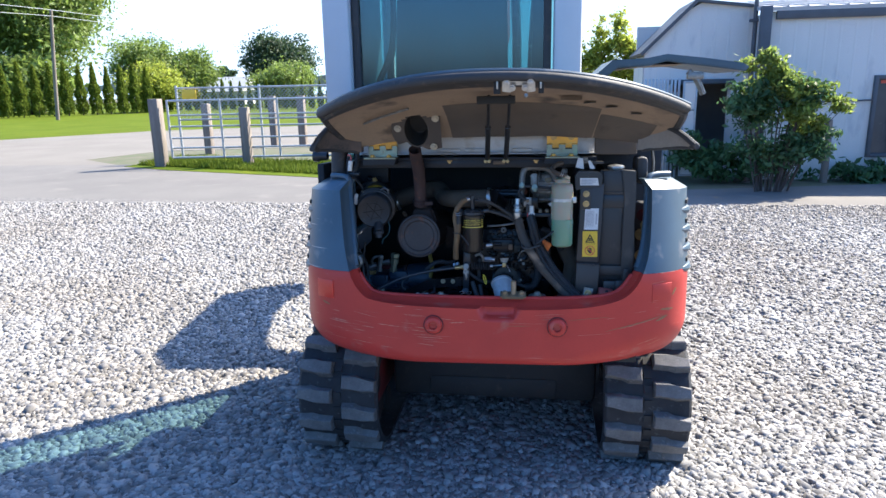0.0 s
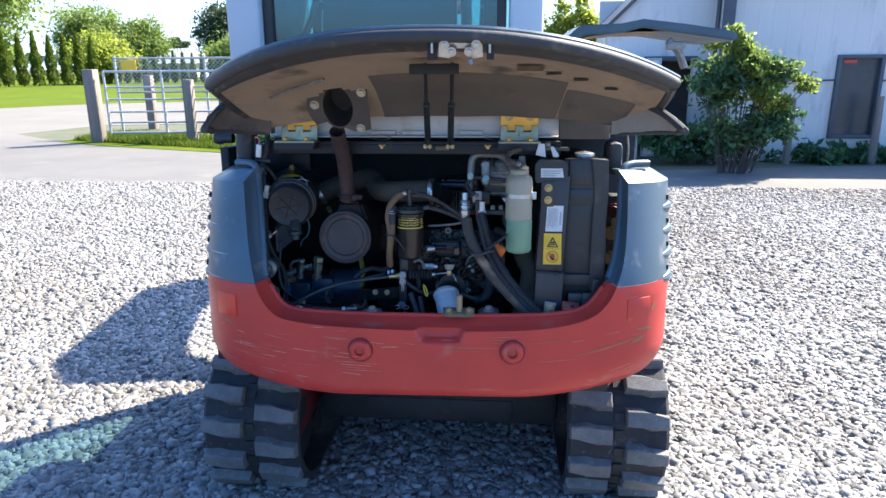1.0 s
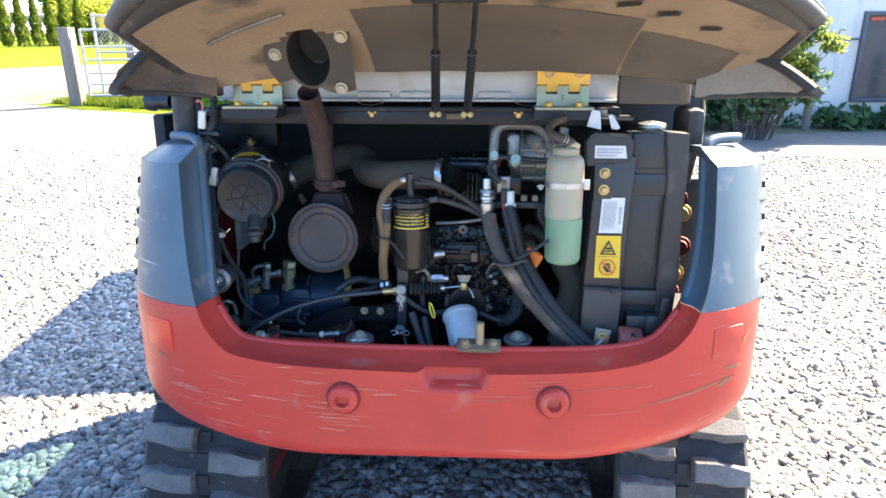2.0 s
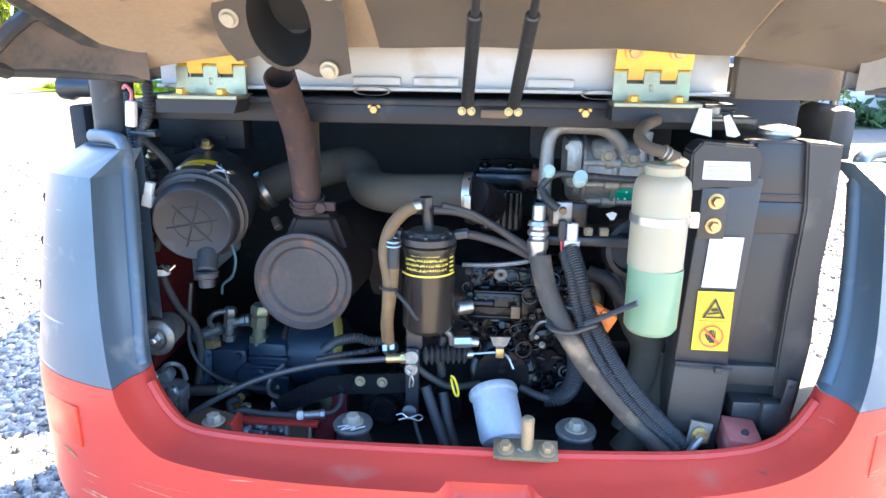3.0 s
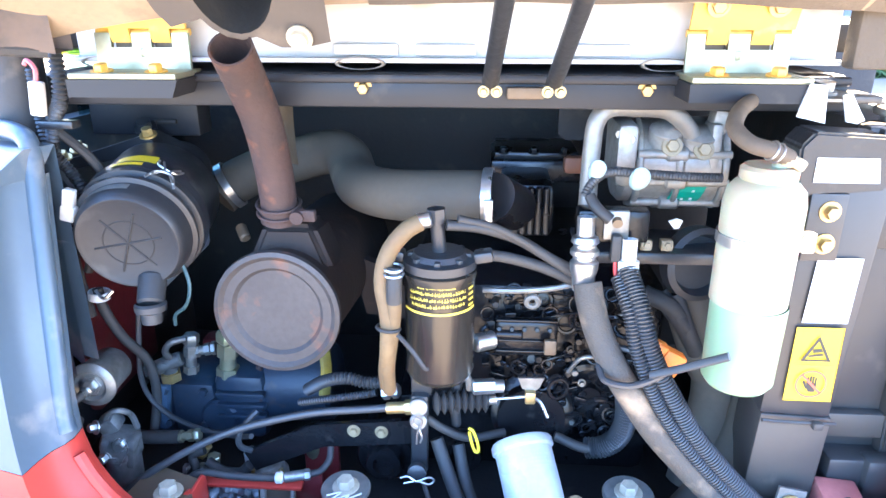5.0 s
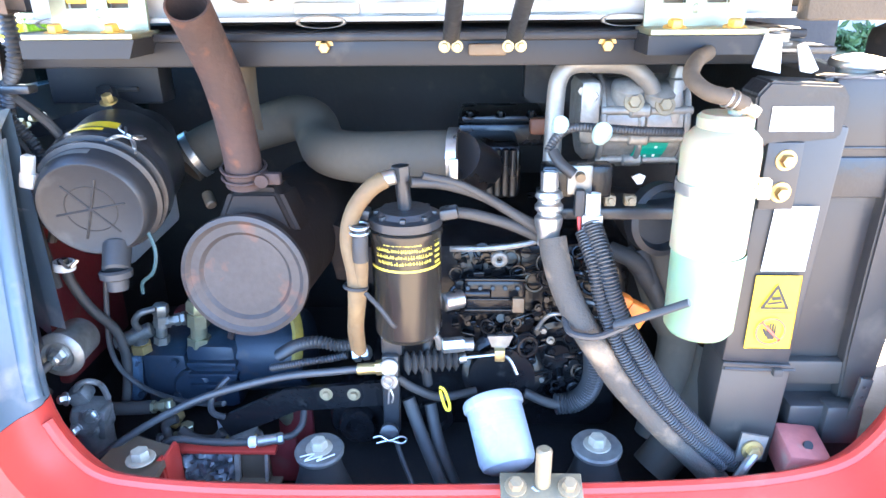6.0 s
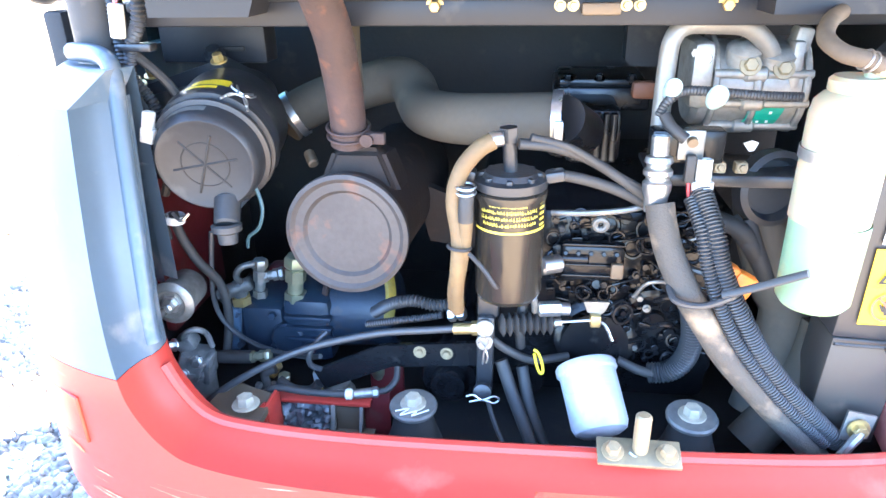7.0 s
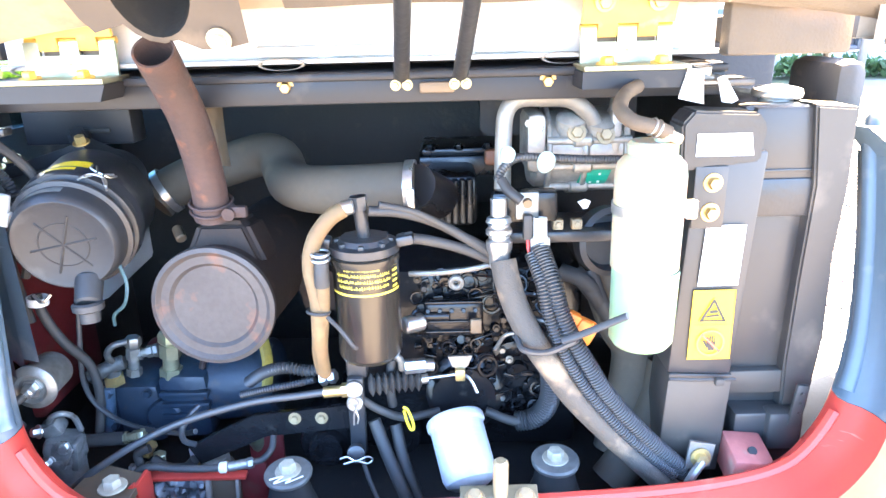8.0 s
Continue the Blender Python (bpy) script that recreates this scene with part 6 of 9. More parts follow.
ring(bm, ac(0, 0, 0.003), AX_AC, 0.0315, 0.0011, 40, 6)
part("ring_mark", bm, DARK, cap)
bm = bm_new()
ac_patch(bm, 82, 128, 0.014, 0.027, 0.0722)
part("rubbed_patch", bm, WASHER, cap, "bright rubbed patch")
bm = bm_new()
ac_patch(bm, 72, 112, 0.0785, 0.100, 0.0795)
ac_patch(bm, 80, 110, 0.0615, 0.0695, 0.0834)
part("label", bm, LABEL_Y, air, "scuffed yellow sticker")
bm = bm_new()
a = radians(58)
q = lambda t, h, d: ac((0.0825 + h) * math.cos(a) - t * math.sin(a), (0.0825 + h) * math.sin(a) + t * math.cos(a), d)
tube(bm, [q(0.018, 0.001, 0.030), q(0.010, 0.006, 0.046), q(-0.008, 0.007, 0.050), q(-0.018, 0.001, 0.034)], 0.0016, 6, 4)
tube(bm, [q(0.016, 0.002, 0.080), q(0.012, 0.006, 0.062), q(-0.010, 0.006, 0.060), q(-0.017, 0.002, 0.078)], 0.0016, 6, 4)
tube(bm, [q(0.014, 0.004, 0.036), q(0.004, 0.007, 0.055), q(0.010, 0.004, 0.078)], 0.0016, 6, 4)
tube(bm, [q(-0.014, 0.004, 0.038), q(-0.004, 0.007, 0.056), q(-0.013, 0.004, 0.076)], 0.0016, 6, 4)
part("wire_clip", bm, STEEL, air, "bright wire clip")
bm = bm_new()
cyl(bm, (-0.482, 0.235, 1.095), (-0.476, 0.207, 1.066), 0.018, 0.017, 18, 0.003)
lathe(bm, (-0.476, 0.207, 1.070), (0.02, -0.10, -1), [(0, 0.017), (0.003, 0.0205), (0.011, 0.020), (0.014, 0.014), (0.028, 0.0130), (0.030, 0)], 20)
part("dust_valve", bm, VALVE, air, "greyed rubber dust valve")
bm = bm_new()
tube(bm, [ac(0.050, -0.045, 0.03), ac(0.058, -0.075, 0.02), ac(0.050, -0.105, 0.015), ac(0.030, -0.125, 0.02), ac(0.022, -0.150, 0.03)], 0.0026, 6, 4)
part("strap", bm, mat("teal_wire", (0.05, 0.10, 0.11), (0.04, 0.08, 0.09), rough=0.5, bump=0), air)
bm = bm_new()
prism(bm, [(-0.165, 0.0), (-0.02, 0.045), (0.03, 0.02), (0.06, -0.03), (0.04, -0.03), (-0.02, 0.022), (-0.165, -0.014)], (-0.515, 0.36, 1.212), (1, 0, 0), (0, 0, 1), -0.05)
part("bracket", bm, BLACK, air)
for p in ((-0.647, 0.345, 1.226), (-0.622, 0.345, 1.240), (-0.526, 0.362, 1.258)):
    bm = bm_new()
    bolt(bm, p, (0, -0.4, 1), 0.008, 0.010)
    part("bolt", bm, BRASS, air)
# overhead corner box
bm = bm_new()
box(bm, (-0.570, 0.465, 1.285), (0.172, 0.05, 0.085), None, 0.004)
box(bm, (-0.560, 0.43, 1.330), (0.20, 0.12, 0.014), None, 0.004)
crn = part("corner_bracket", bm, BEAM, EX, "dark folded steel corner bracket")
bm = bm_new()
box(bm, (-0.542, 0.437, 1.265), (0.05, 0.006, 0.007), None, 0.002)
part("slot", bm, DARK, crn)
bm = bm_new()
lathe(bm, (-0.558, 0.420, 1.255), (0, -0.5, 1), [(0, 0.018), (0.006, 0.018), (0.006, 0.011), (0.016, 0.011), (0.016, 0)], 6)
part("bolt", bm, CAPGREY, crn)
bm = bm_new()
prism(bm, [(0, 0), (0.09, 0), (0.09, -0.076), (0.012, -0.076), (0, -0.066)], (0.071, 0.55, 1.299), (1, 0, 0), (0, 0, 1), -0.04)
part("hanger", bm, BEAM, EX, "dark steel hanger plate")

# left harness with connectors
har = group_part("wiring_harness", EX, (0, 0, 0), "black conduit harness with white connectors")
bm = bm_new()
tube(bm, [(-0.556, 0.235, 1.45), (-0.560, 0.238, 1.40), (-0.566, 0.242, 1.33), (-0.585, 0.25, 1.30), (-0.600, 0.26, 1.27)], 0.0085, 10, 6, rib=0.003, pitch=0.006)
part("conduit", bm, CORR, har)
bm = bm_new()
tube(bm, [(-0.602, 0.25, 1.36), (-0.607, 0.255, 1.31), (-0.605, 0.26, 1.26), (-0.58, 0.27, 1.20), (-0.60, 0.26, 1.13)], 0.007, 10, 6, rib=0.002, pitch=0.005)
part("conduit", bm, CORR, har)
for k, pts in enumerate(([(-0.61, 0.27, 1.29), (-0.60, 0.27, 1.22), (-0.575, 0.28, 1.16), (-0.60, 0.28, 1.08)], [(-0.625, 0.28, 1.30), (-0.615, 0.29, 1.2), (-0.63, 0.3, 1.1), (-0.62, 0.3, 1.0)],
                         [(-0.59, 0.26, 1.28), (-0.565, 0.27, 1.25), (-0.55, 0.28, 1.22)])):
    bm = bm_new()
    tube(bm, pts, 0.0065, 8, 5)
    part("cable", bm, BLACKHOSE, har)
bm = bm_new()
box(bm, (-0.592, 0.236, 1.325), (0.017, 0.012, 0.042), Euler((0, 0.12, 0)).to_matrix(), 0.003)
part("connector", bm, CONNECTOR, har, "white plastic connector")
bm = bm_new()
tube(bm, [(-0.590, 0.236, 1.345), (-0.588, 0.236, 1.36), (-0.597, 0.238, 1.37), (-0.603, 0.24, 1.365)], 0.003, 6, 4)
part("wire", bm, WIRE_P, har)
bm = bm_new()
box(bm, (-0.568, 0.222, 1.203), (0.014, 0.012, 0.026), Euler((0, 0.25, 0)).to_matrix(), 0.002)
box(bm, (-0.572, 0.222, 1.184), (0.018, 0.013, 0.020), Euler((0, 0.25, 0)).to_matrix(), 0.002)
part("connector", bm, CONNECTOR, har, "white plastic connector")
bm = bm_new()
box(bm, (-0.58, 0.25, 1.292), (0.045, 0.02, 0.010), None, 0.002)
part("clip", bm, BLACK, har)
# dark post beside the left cover
bm = bm_new()
cyl(bm, (-0.66, 0.30, 1.15), (-0.645, 0.28, 1.42), 0.034, seg=18)
part("corner_post", bm, SEAL, EX, "dark round corner post")
bm = bm_new()
lathe(bm, (-0.72, 0.35, 1.36), (-1, 0, 0), [(0, 0.018), (0.03, 0.018), (0.04, 0.024), (0.06, 0.022), (0.065, 0)], 16)
part("mirror_knob", bm, BLACK, EX, "black rubber knob")

# muffler and pipe
muf = group_part("muffler", EX, (0, 0, 0), "rust-tinged muffler with an upright tail pipe")
MC = Vector((-0.320, 0.236, 1.045))
bm = bm_new()
lathe(bm, MC, (0.02, 1, -0.03), [(0.008, 0), (0.008, 0.058), (0.003, 0.063), (0.003, 0.074), (-0.002, 0.080), (0.0, 0.086), (0.007, 0.087), (0.010, 0.080)], 56)
part("end_cap", bm, MUFFLER, muf, "dished end cap with rust spots")
bm = bm_new()
lathe(bm, MC + Vector((0, 0.008, 0)), (0.06, 1, -0.02), [(0, 0.080), (0.20, 0.083), (0.34, 0.08), (0.36, 0)], 40)
part("body", bm, SOOT, muf)
bm = bm_new()
prism(bm, [(-0.062, 0.045), (0.064, 0.045), (0.036, 0.112), (-0.032, 0.112)], MC + Vector((0.010, 0.028, 0)), (1, 0, 0), (0, 0.12, 1), -0.085)
bmesh.ops.bevel(bm, geom=bm.edges[:], offset=0.010, segments=3, affect="EDGES")
part("neck", bm, SOOT, muf)
PIPE = [(-0.319, 0.285, 1.162), (-0.317, 0.275, 1.206), (-0.316, 0.258, 1.257), (-0.314, 0.228, 1.309), (-0.316, 0.195, 1.353), (-0.314, 0.155, 1.391)]
pb = Vector(PIPE[0])
ax = Vector(PIPE[1]) - pb
bm = bm_new()
way = smooth_path(PIPE, 8)
rows = []
for k, r in [(i, 0.0240 if i else 0.0262) for i in range(len(way))] + [(len(way) - 1, 0.0215), (len(way) - 9, 0.0205)]:
    q = frame_of(way[min(k + 1, len(way) - 1)] - way[max(k - 1, 0)])
    rows.append([bm.verts.new(way[k] + q @ Vector((r * math.cos(2 * math.pi * i / 28), r * math.sin(2 * math.pi * i / 28), 0))) for i in range(28)])
for a_, b_ in zip(rows, rows[1:]):
    for i in range(28):
        bm.faces.new((a_[i], a_[(i + 1) % 28], b_[(i + 1) % 28], b_[i]))
bm.faces.new(rows[-1])
part("tail_pipe", bm, RUST, muf, "brown rusted tail pipe with an open end")
bm = bm_new()
lathe(bm, pb, ax, [(0, 0.0255), (0.020, 0.0262), (0.021, 0.0245)], 28)
part("pipe_socket", bm, RUST, muf)
bm = bm_new()
for d in (0.012, 0.024):
    ring(bm, pb + ax.normalized() * d, ax, 0.0285, 0.0022, 28, 6)
box(bm, pb + Vector((0.040, -0.02, 0.012)), (0.028, 0.012, 0.016), None, 0.003)
cyl(bm, pb + Vector((0.030, -0.030, 0.010)), pb + Vector((0.030, -0.012, 0.012)), 0.009, seg=12)
part("pipe_clamp", bm, RUST, muf, "rusty pipe clamp")
bm = bm_new()
prism(bm, [(0, 0), (0.05, -0.02), (0.10, -0.07), (0.10, -0.11), (0.02, -0.10)], (-0.25, 0.40, 1.07), (1, 0, 0), (0, 0, 1), -0.02)
part("heat_shield", bm, SOOT, muf)

# intake hose
ih = group_part("intake_hose", EX, (0, 0, 0), "dusty black rubber intake hose with clamps")
bm = bm_new()
tube(bm, [(-0.481, 0.470, 1.139), (-0.464, 0.485, 1.154), (-0.417, 0.500, 1.176), (-0.350, 0.500, 1.196), (-0.295, 0.490, 1.211), (-0.264, 0.470, 1.206), (-0.247, 0.435, 1.188), (-0.227, 0.390, 1.181), (-0.181, 0.345, 1.183), (-0.115, 0.315, 1.189), (-0.037, 0.300, 1.194)],
     0.0355, 24, 6)
part("hose", bm, HOSE, ih)
clamp("clamp", (-0.464, 0.485, 1.154), (0.80, 0.25, 0.45), 0.0375, ih, STEEL, 0.012)
clamp("clamp", (-0.041, 0.300, 1.194), (1, -0.1, 0.02), 0.0360, ih, STEEL, 0.013)
bm = bm_new()
box(bm, (-0.041, 0.262, 1.186), (0.012, 0.010, 0.030), None, 0.002)
part("clamp_screw", bm, STEEL, ih)
bm = bm_new()
cyl(bm, (-0.405, 0.36, 1.125), (-0.392, 0.341, 1.112), 0.008, seg=14, edge=0.002)
part("hose_stub", bm, BRACKET, ih)
# stem behind the pipe
bm = bm_new()
sheet(bm, 4, 10, lambda u, v: Vector((-0.335 + (u - 0.5) * (0.030 + 0.030 * v * v) - 0.012 * v, 0.39 + 0.012 * math.cos((u - 0.5) * 3), 1.286 - 0.075 + 0.155 * v)))
bmesh.ops.solidify(bm, geom=bm.faces[:], thickness=0.004)
part("back_bracket", bm, BRACKET, EX, "worn bracket behind the tail pipe")

# intake manifold and valve cover
eng = group_part("engine", EX, (0, 0, 0), "oily black diesel engine block")
bm = bm_new()
box(bm, (0.017, 0.47, 1.142), (0.081, 0.12, 0.084), None, 0.012)
cyl(bm, (-0.036, 0.302, 1.194), (-0.004, 0.36, 1.162), 0.033, seg=20)
box(bm, (-0.029, 0.40, 1.154), (0.05, 0.10, 0.06), None, 0.015)
part("manifold", bm, GLOSS, eng, "glossy black intake manifold")
for k in range(6):
    bm = bm_new()
    x = -0.012 + 0.0114 * k
    cyl(bm, (x, 0.410, 1.180), (x + 0.001, 0.405, 1.106), 0.0061, seg=12, edge=0.003)
    part("intake_runner", bm, GLOSS, eng)
bm = bm_new()
box(bm, (0.037, 0.60, 1.176), (0.150, 0.16, 0.037), None, 0.006)
box(bm, (0.037, 0.60, 1.199), (0.138, 0.13, 0.012), None, 0.004)
part("rocker_cover", bm, GLOSS, eng, "black rocker cover")
for k in range(3):
    bm = bm_new()
    bolt(bm, (-0.018 + 0.050 * k, 0.535, 1.205), (0, -0.3, 1), 0.006, 0.007)
    part("bolt", bm, ENGINE, eng)
bm = bm_new()
box(bm, (0.089, 0.450, 1.205), (0.035, 0.02, 0.026), None, 0.006)
part("orange_tab", bm, mat("grimy_orange_plastic", (0.22, 0.07, 0.025), (0.13, 0.05, 0.025), scale=20, rough=0.6, bump=0.03), eng, "grimy orange tab")
bm = bm_new()
box(bm, (0.03, 0.50, 0.935), (0.36, 0.40, 0.27), None, 0.02)
part("block", bm, ENGINE, eng)
rngE = random.Random(7)
for i in range(250):
    x, z = rngE.uniform(-0.04, 0.16), rngE.uniform(0.845, 1.065)
    if z < 0.90 and x < 0.07:
        continue
    k = rngE.random()
    y = 0.285 + 0.03 * rngE.random()
    bm = bm_new()
    if k < 0.3:
        cyl(bm, (x, y, z), (x, y - rngE.uniform(0.01, 0.03), z + rngE.uniform(-0.004, 0.004)), rngE.uniform(0.003, 0.009), seg=10, edge=0.001)
        nm = "boss"
    elif k < 0.55:
        box(bm, (x, y, z), (rngE.uniform(0.008, 0.026), 0.03, rngE.uniform(0.003, 0.011)), Euler((0, rngE.uniform(-0.5, 0.5), 0)).to_matrix(), 0.001)
        nm = "rib"
    elif k < 0.8:
        bolt(bm, (x, y - 0.012, z), (0, -1, 0.1), 0.0038, 0.005)
        nm = "bolt"
    else:
        tube(bm, [(x, y, z), (x + rngE.uniform(-0.02, 0.02), y - 0.02, z + 0.012), (x + rngE.uniform(0.015, 0.04), y - 0.012, z + rngE.uniform(-0.01, 0.02))], 0.0019, 6, 4)
        nm = "pipe"
    if i % 4 == 0:
        bm.clear()
        ring(bm, (x, y - 0.014, z), (rngE.uniform(-0.4, 0.4), -1, rngE.uniform(-0.2, 0.5)), rngE.uniform(0.007, 0.015), rngE.uniform(0.0018, 0.0032), 18, 6)
        nm = "hose_loop"
        part(nm, bm, ENGINE, eng)
        continue
    part(nm, bm, ENGINE if rngE.random() < 0.94 else (DULL if rngE.random() < 0.55 else BLACKHOSE), eng)
for i in range(4):
    bm = bm_new()
    z = 1.03 - 0.042 * i
    tube(bm, [(0.105, 0.262, z + 0.006), (0.118, 0.250, z + 0.018), (0.136, 0.256, z + 0.012), (0.150, 0.275, z - 0.006)], 0.0045, 8, 5)
    part("injector_line", bm, ENGINE, eng)
bm = bm_new()
box(bm, (0.02, 0.50, 0.79), (0.40, 0.30, 0.13), None, 0.02)
part("sump", bm, ENGINE, eng)
for c, r, d in (((-0.185, 0.30, 0.795), 0.045, 0.03), ((-0.185, 0.27, 0.795), 0.028, 0.02), ((-0.07, 0.30, 0.80), 0.03, 0.03)):
    bm = bm_new()
    lathe(bm, c, (0, -1, 0), [(-0.05, r), (d - 0.006, r), (d, r * 0.9), (d, r * 0.6), (d - 0.008, r * 0.55), (d - 0.008, 0)], 32)
    part("core_plug", bm, ENGINE, eng)
for pts, r, m_ in (([(-0.105, 0.225, 0.865), (-0.085, 0.205, 0.815), (-0.062, 0.185, 0.765), (-0.045, 0.175, 0.72)], 0.0095, BLACKHOSE), ([(-0.075, 0.235, 0.85), (-0.062, 0.21, 0.80), (-0.035, 0.19, 0.73)], 0.009, BLACKHOSE),
                   ([(-0.118, 0.215, 0.905), (-0.095, 0.22, 0.885), (-0.06, 0.23, 0.865), (-0.01, 0.25, 0.862)], 0.006, BLACKHOSE), ([(-0.075, 0.24, 0.955), (-0.08, 0.235, 0.92), (-0.078, 0.24, 0.88)], 0.007, BLACKHOSE),
                   ([(-0.09, 0.215, 0.972), (-0.075, 0.21, 0.980), (-0.062, 0.215, 0.968), (-0.06, 0.22, 0.95)], 0.005, DULL),
                   ([(0.06, 0.25, 0.86), (0.10, 0.245, 0.845), (0.14, 0.26, 0.835)], 0.007, BLACKHOSE), ([(0.075, 0.265, 0.955), (0.09, 0.25, 0.985), (0.12, 0.25, 0.985), (0.13, 0.265, 0.96)], 0.003, DULL)):
    bm = bm_new()
    tube(bm, pts, r, 12, 5)
    part("hose", bm, m_, eng)
bm = bm_new()
tube(bm, [(-0.30, 0.28, 0.90), (-0.27, 0.265, 0.925), (-0.235, 0.255, 0.938), (-0.205, 0.25, 0.935), (-0.175, 0.245, 0.94)], 0.008, 12, 6, rib=0.0035, pitch=0.0055)
part("spring_hose", bm, CORR, eng, "spring-wrapped hose")
bm = bm_new()
tube(bm, [(-0.31, 0.27, 0.885), (-0.26, 0.252, 0.905), (-0.215, 0.245, 0.917), (-0.190, 0.243, 0.924)], 0.005, 10, 6, rib=0.002, pitch=0.0045)
part("spring_hose", bm, CORR, eng)
for p in ((-0.181, 0.240, 0.926), (-0.168, 0.238, 0.930)):
    bm = bm_new()
    cyl(bm, p, (p[0] + 0.011, p[1] - 0.002, p[2] + 0.003), 0.0105, seg=6, edge=0.002)
    part("hex_union", bm, STEEL, eng, "bright hex union")
# injection pump with its lever
bm = bm_new()
box(bm, (0.015, 0.285, 1.005), (0.085, 0.05, 0.052), None, 0.006)
for k in range(5):
    cyl(bm, (-0.022 + 0.017 * k, 0.272, 0.985), (-0.022 + 0.017 * k, 0.270, 1.030), 0.0062, seg=10, edge=0.002)
    bolt(bm, (-0.022 + 0.017 * k, 0.262, 1.020), (0, -1, 0.3), 0.0036, 0.005, False)
for z in (0.988, 1.004, 1.034):
    box(bm, (0.015, 0.262, z), (0.082, 0.012, 0.0035), None, 0.001)
cyl(bm, (-0.028, 0.262, 1.012), (0.010, 0.262, 1.012), 0.008, seg=12, edge=0.002)
pump = part("injection_pump", bm, ENGINE, eng)
bm = bm_new()
box(bm, (0.046, 0.243, 1.004), (0.016, 0.008, 0.022), None, 0.002)
part("tag", bm, BRACKET, pump)
bm = bm_new()
cyl(bm, (-0.056, 0.235, 1.010), (-0.028, 0.250, 1.010), 0.0125, seg=18, edge=0.003)
part("stop_solenoid", bm, STEEL, eng, "bright steel cylinder")
bm = bm_new()
cyl(bm, (-0.056, 0.208, 0.960), (-0.026, 0.215, 0.959), 0.0105, seg=6, edge=0.002)
cyl(bm, (-0.030, 0.214, 0.959), (-0.015, 0.216, 0.958), 0.0085, seg=12)
part("fitting", bm, STEEL, eng, "bright hex fitting")
bm = bm_new()
prism(bm, [(-0.015, 0.010), (0.020, 0.011), (0.014, -0.004), (0.007, -0.010), (-0.009, -0.006)], (0.020, 0.238, 0.950), (1, 0, 0), (0, 0, 1), 0.004)
part("throttle_lever", bm, DULL, eng, "plated throttle lever")
bm = bm_new()
box(bm, (0.022, 0.232, 0.934), (0.014, 0.014, 0.018), None, 0.002)
part("swivel", bm, BRASS, eng)
bm = bm_new()
ring(bm, (0.019, 0.236, 1.073), (0, 1, 0.1), 0.0075, 0.0042, 24, 8)
part("eye_nut", bm, WASHER, eng)
bm = bm_new()
tube(bm, [(-0.045, 0.235, 1.088), (0.0, 0.226, 1.092), (0.045, 0.224, 1.098), (0.075, 0.228, 1.104)], 0.004, 8, 4)
part("dip_tube", bm, DULL, eng)
bm = bm_new()
lathe(bm, (0.030, 0.31, 0.868), (0, -0.9, 0.25), [(0, 0.062), (0.03, 0.060), (0.034, 0.052), (0.034, 0)], 40)
lathe(bm, (0.028, 0.285, 0.870), (0, -0.9, 0.1), [(0, 0.050), (0.02, 0.048), (0.02, 0)], 40)
part("filter_head", bm, ENGINE, eng)
bm = bm_new()
lathe(bm, (0.110, 0.30, 0.905), (0, -1, 0), [(0, 0.052), (0.016, 0.052), (0.018, 0.044), (0.010, 0.040), (0.010, 0.018), (0.020, 0.016), (0.020, 0)], 36)
part("gear_cover", bm, ENGINE, eng)
for i in range(9):
    a = 2 * math.pi * i / 9
    bm = bm_new()
    bolt(bm, (0.110 + 0.047 * math.cos(a), 0.283, 0.905 + 0.047 * math.sin(a)), (0, -1, 0), 0.005, 0.006, False)
    part("cover_bolt", bm, ENGINE if i % 3 else DULL, eng)

# fuel filter
fuel = group_part("fuel_filter", EX, (0, 0, 0), "black spin-on fuel filter with gold lettering")
FC = Vector((-0.097, 0.182, 0))
bm = bm_new()
lathe(bm, FC + Vector((0, 0, 0.992)), (0, 0, 1), [(0.0, 0), (0.0, 0.030), (0.004, 0.038), (0.012, 0.042), (0.135, 0.0425), (0.139, 0.0445), (0.146, 0.0445), (0.148, 0.041)], 48)
part("canister", bm, CAN, fuel)
bm = bm_new()
lathe(bm, FC + Vector((0, 0, 1.140)), (0, 0, 1), [(0, 0.040), (0.002, 0.044), (0.012, 0.044), (0.014, 0.034), (0.020, 0.030), (0.020, 0)], 40)
part("filter_cap", bm, BLACK, fuel)
for a in range(0, 360, 45):
    d = Vector((math.cos(radians(a)), math.sin(radians(a)), 0))
    bm = bm_new()
    box(bm, FC + Vector((0, 0, 1.155)) + d * 0.030, (0.016, 0.007, 0.006), Matrix.Rotation(radians(a), 3, "Z"), 0.0015)
    part("cap_rib", bm, BLACK, fuel)
for dx in (-0.052, 0.052):
    bm = bm_new()
    box(bm, FC + Vector((dx, -0.003, 1.156)), (0.022, 0.020, 0.013), Euler((0, -3.5 * dx, 0)).to_matrix(), 0.003)
    part("port", bm, BLACK, fuel)
bm = bm_new()
cyl(bm, FC + Vector((0, 0, 1.160)), FC + Vector((-0.003, -0.004, 1.203)), 0.0085, seg=14)
cyl(bm, FC + Vector((-0.003, -0.004, 1.196)), FC + Vector((-0.004, -0.004, 1.213)), 0.0115, seg=6)
part("banjo_post", bm, BLACK, fuel)
bm = bm_new()
cyl(bm, FC + Vector((-0.008, -0.014, 1.203)), FC + Vector((-0.026, -0.016, 1.200)), 0.009, seg=14, edge=0.002)
part("band", bm, STEEL, fuel)
bm = bm_new()
on_can(bm, FC, 0.0431, 205, 345, 1.0945, 1.0975, 14)
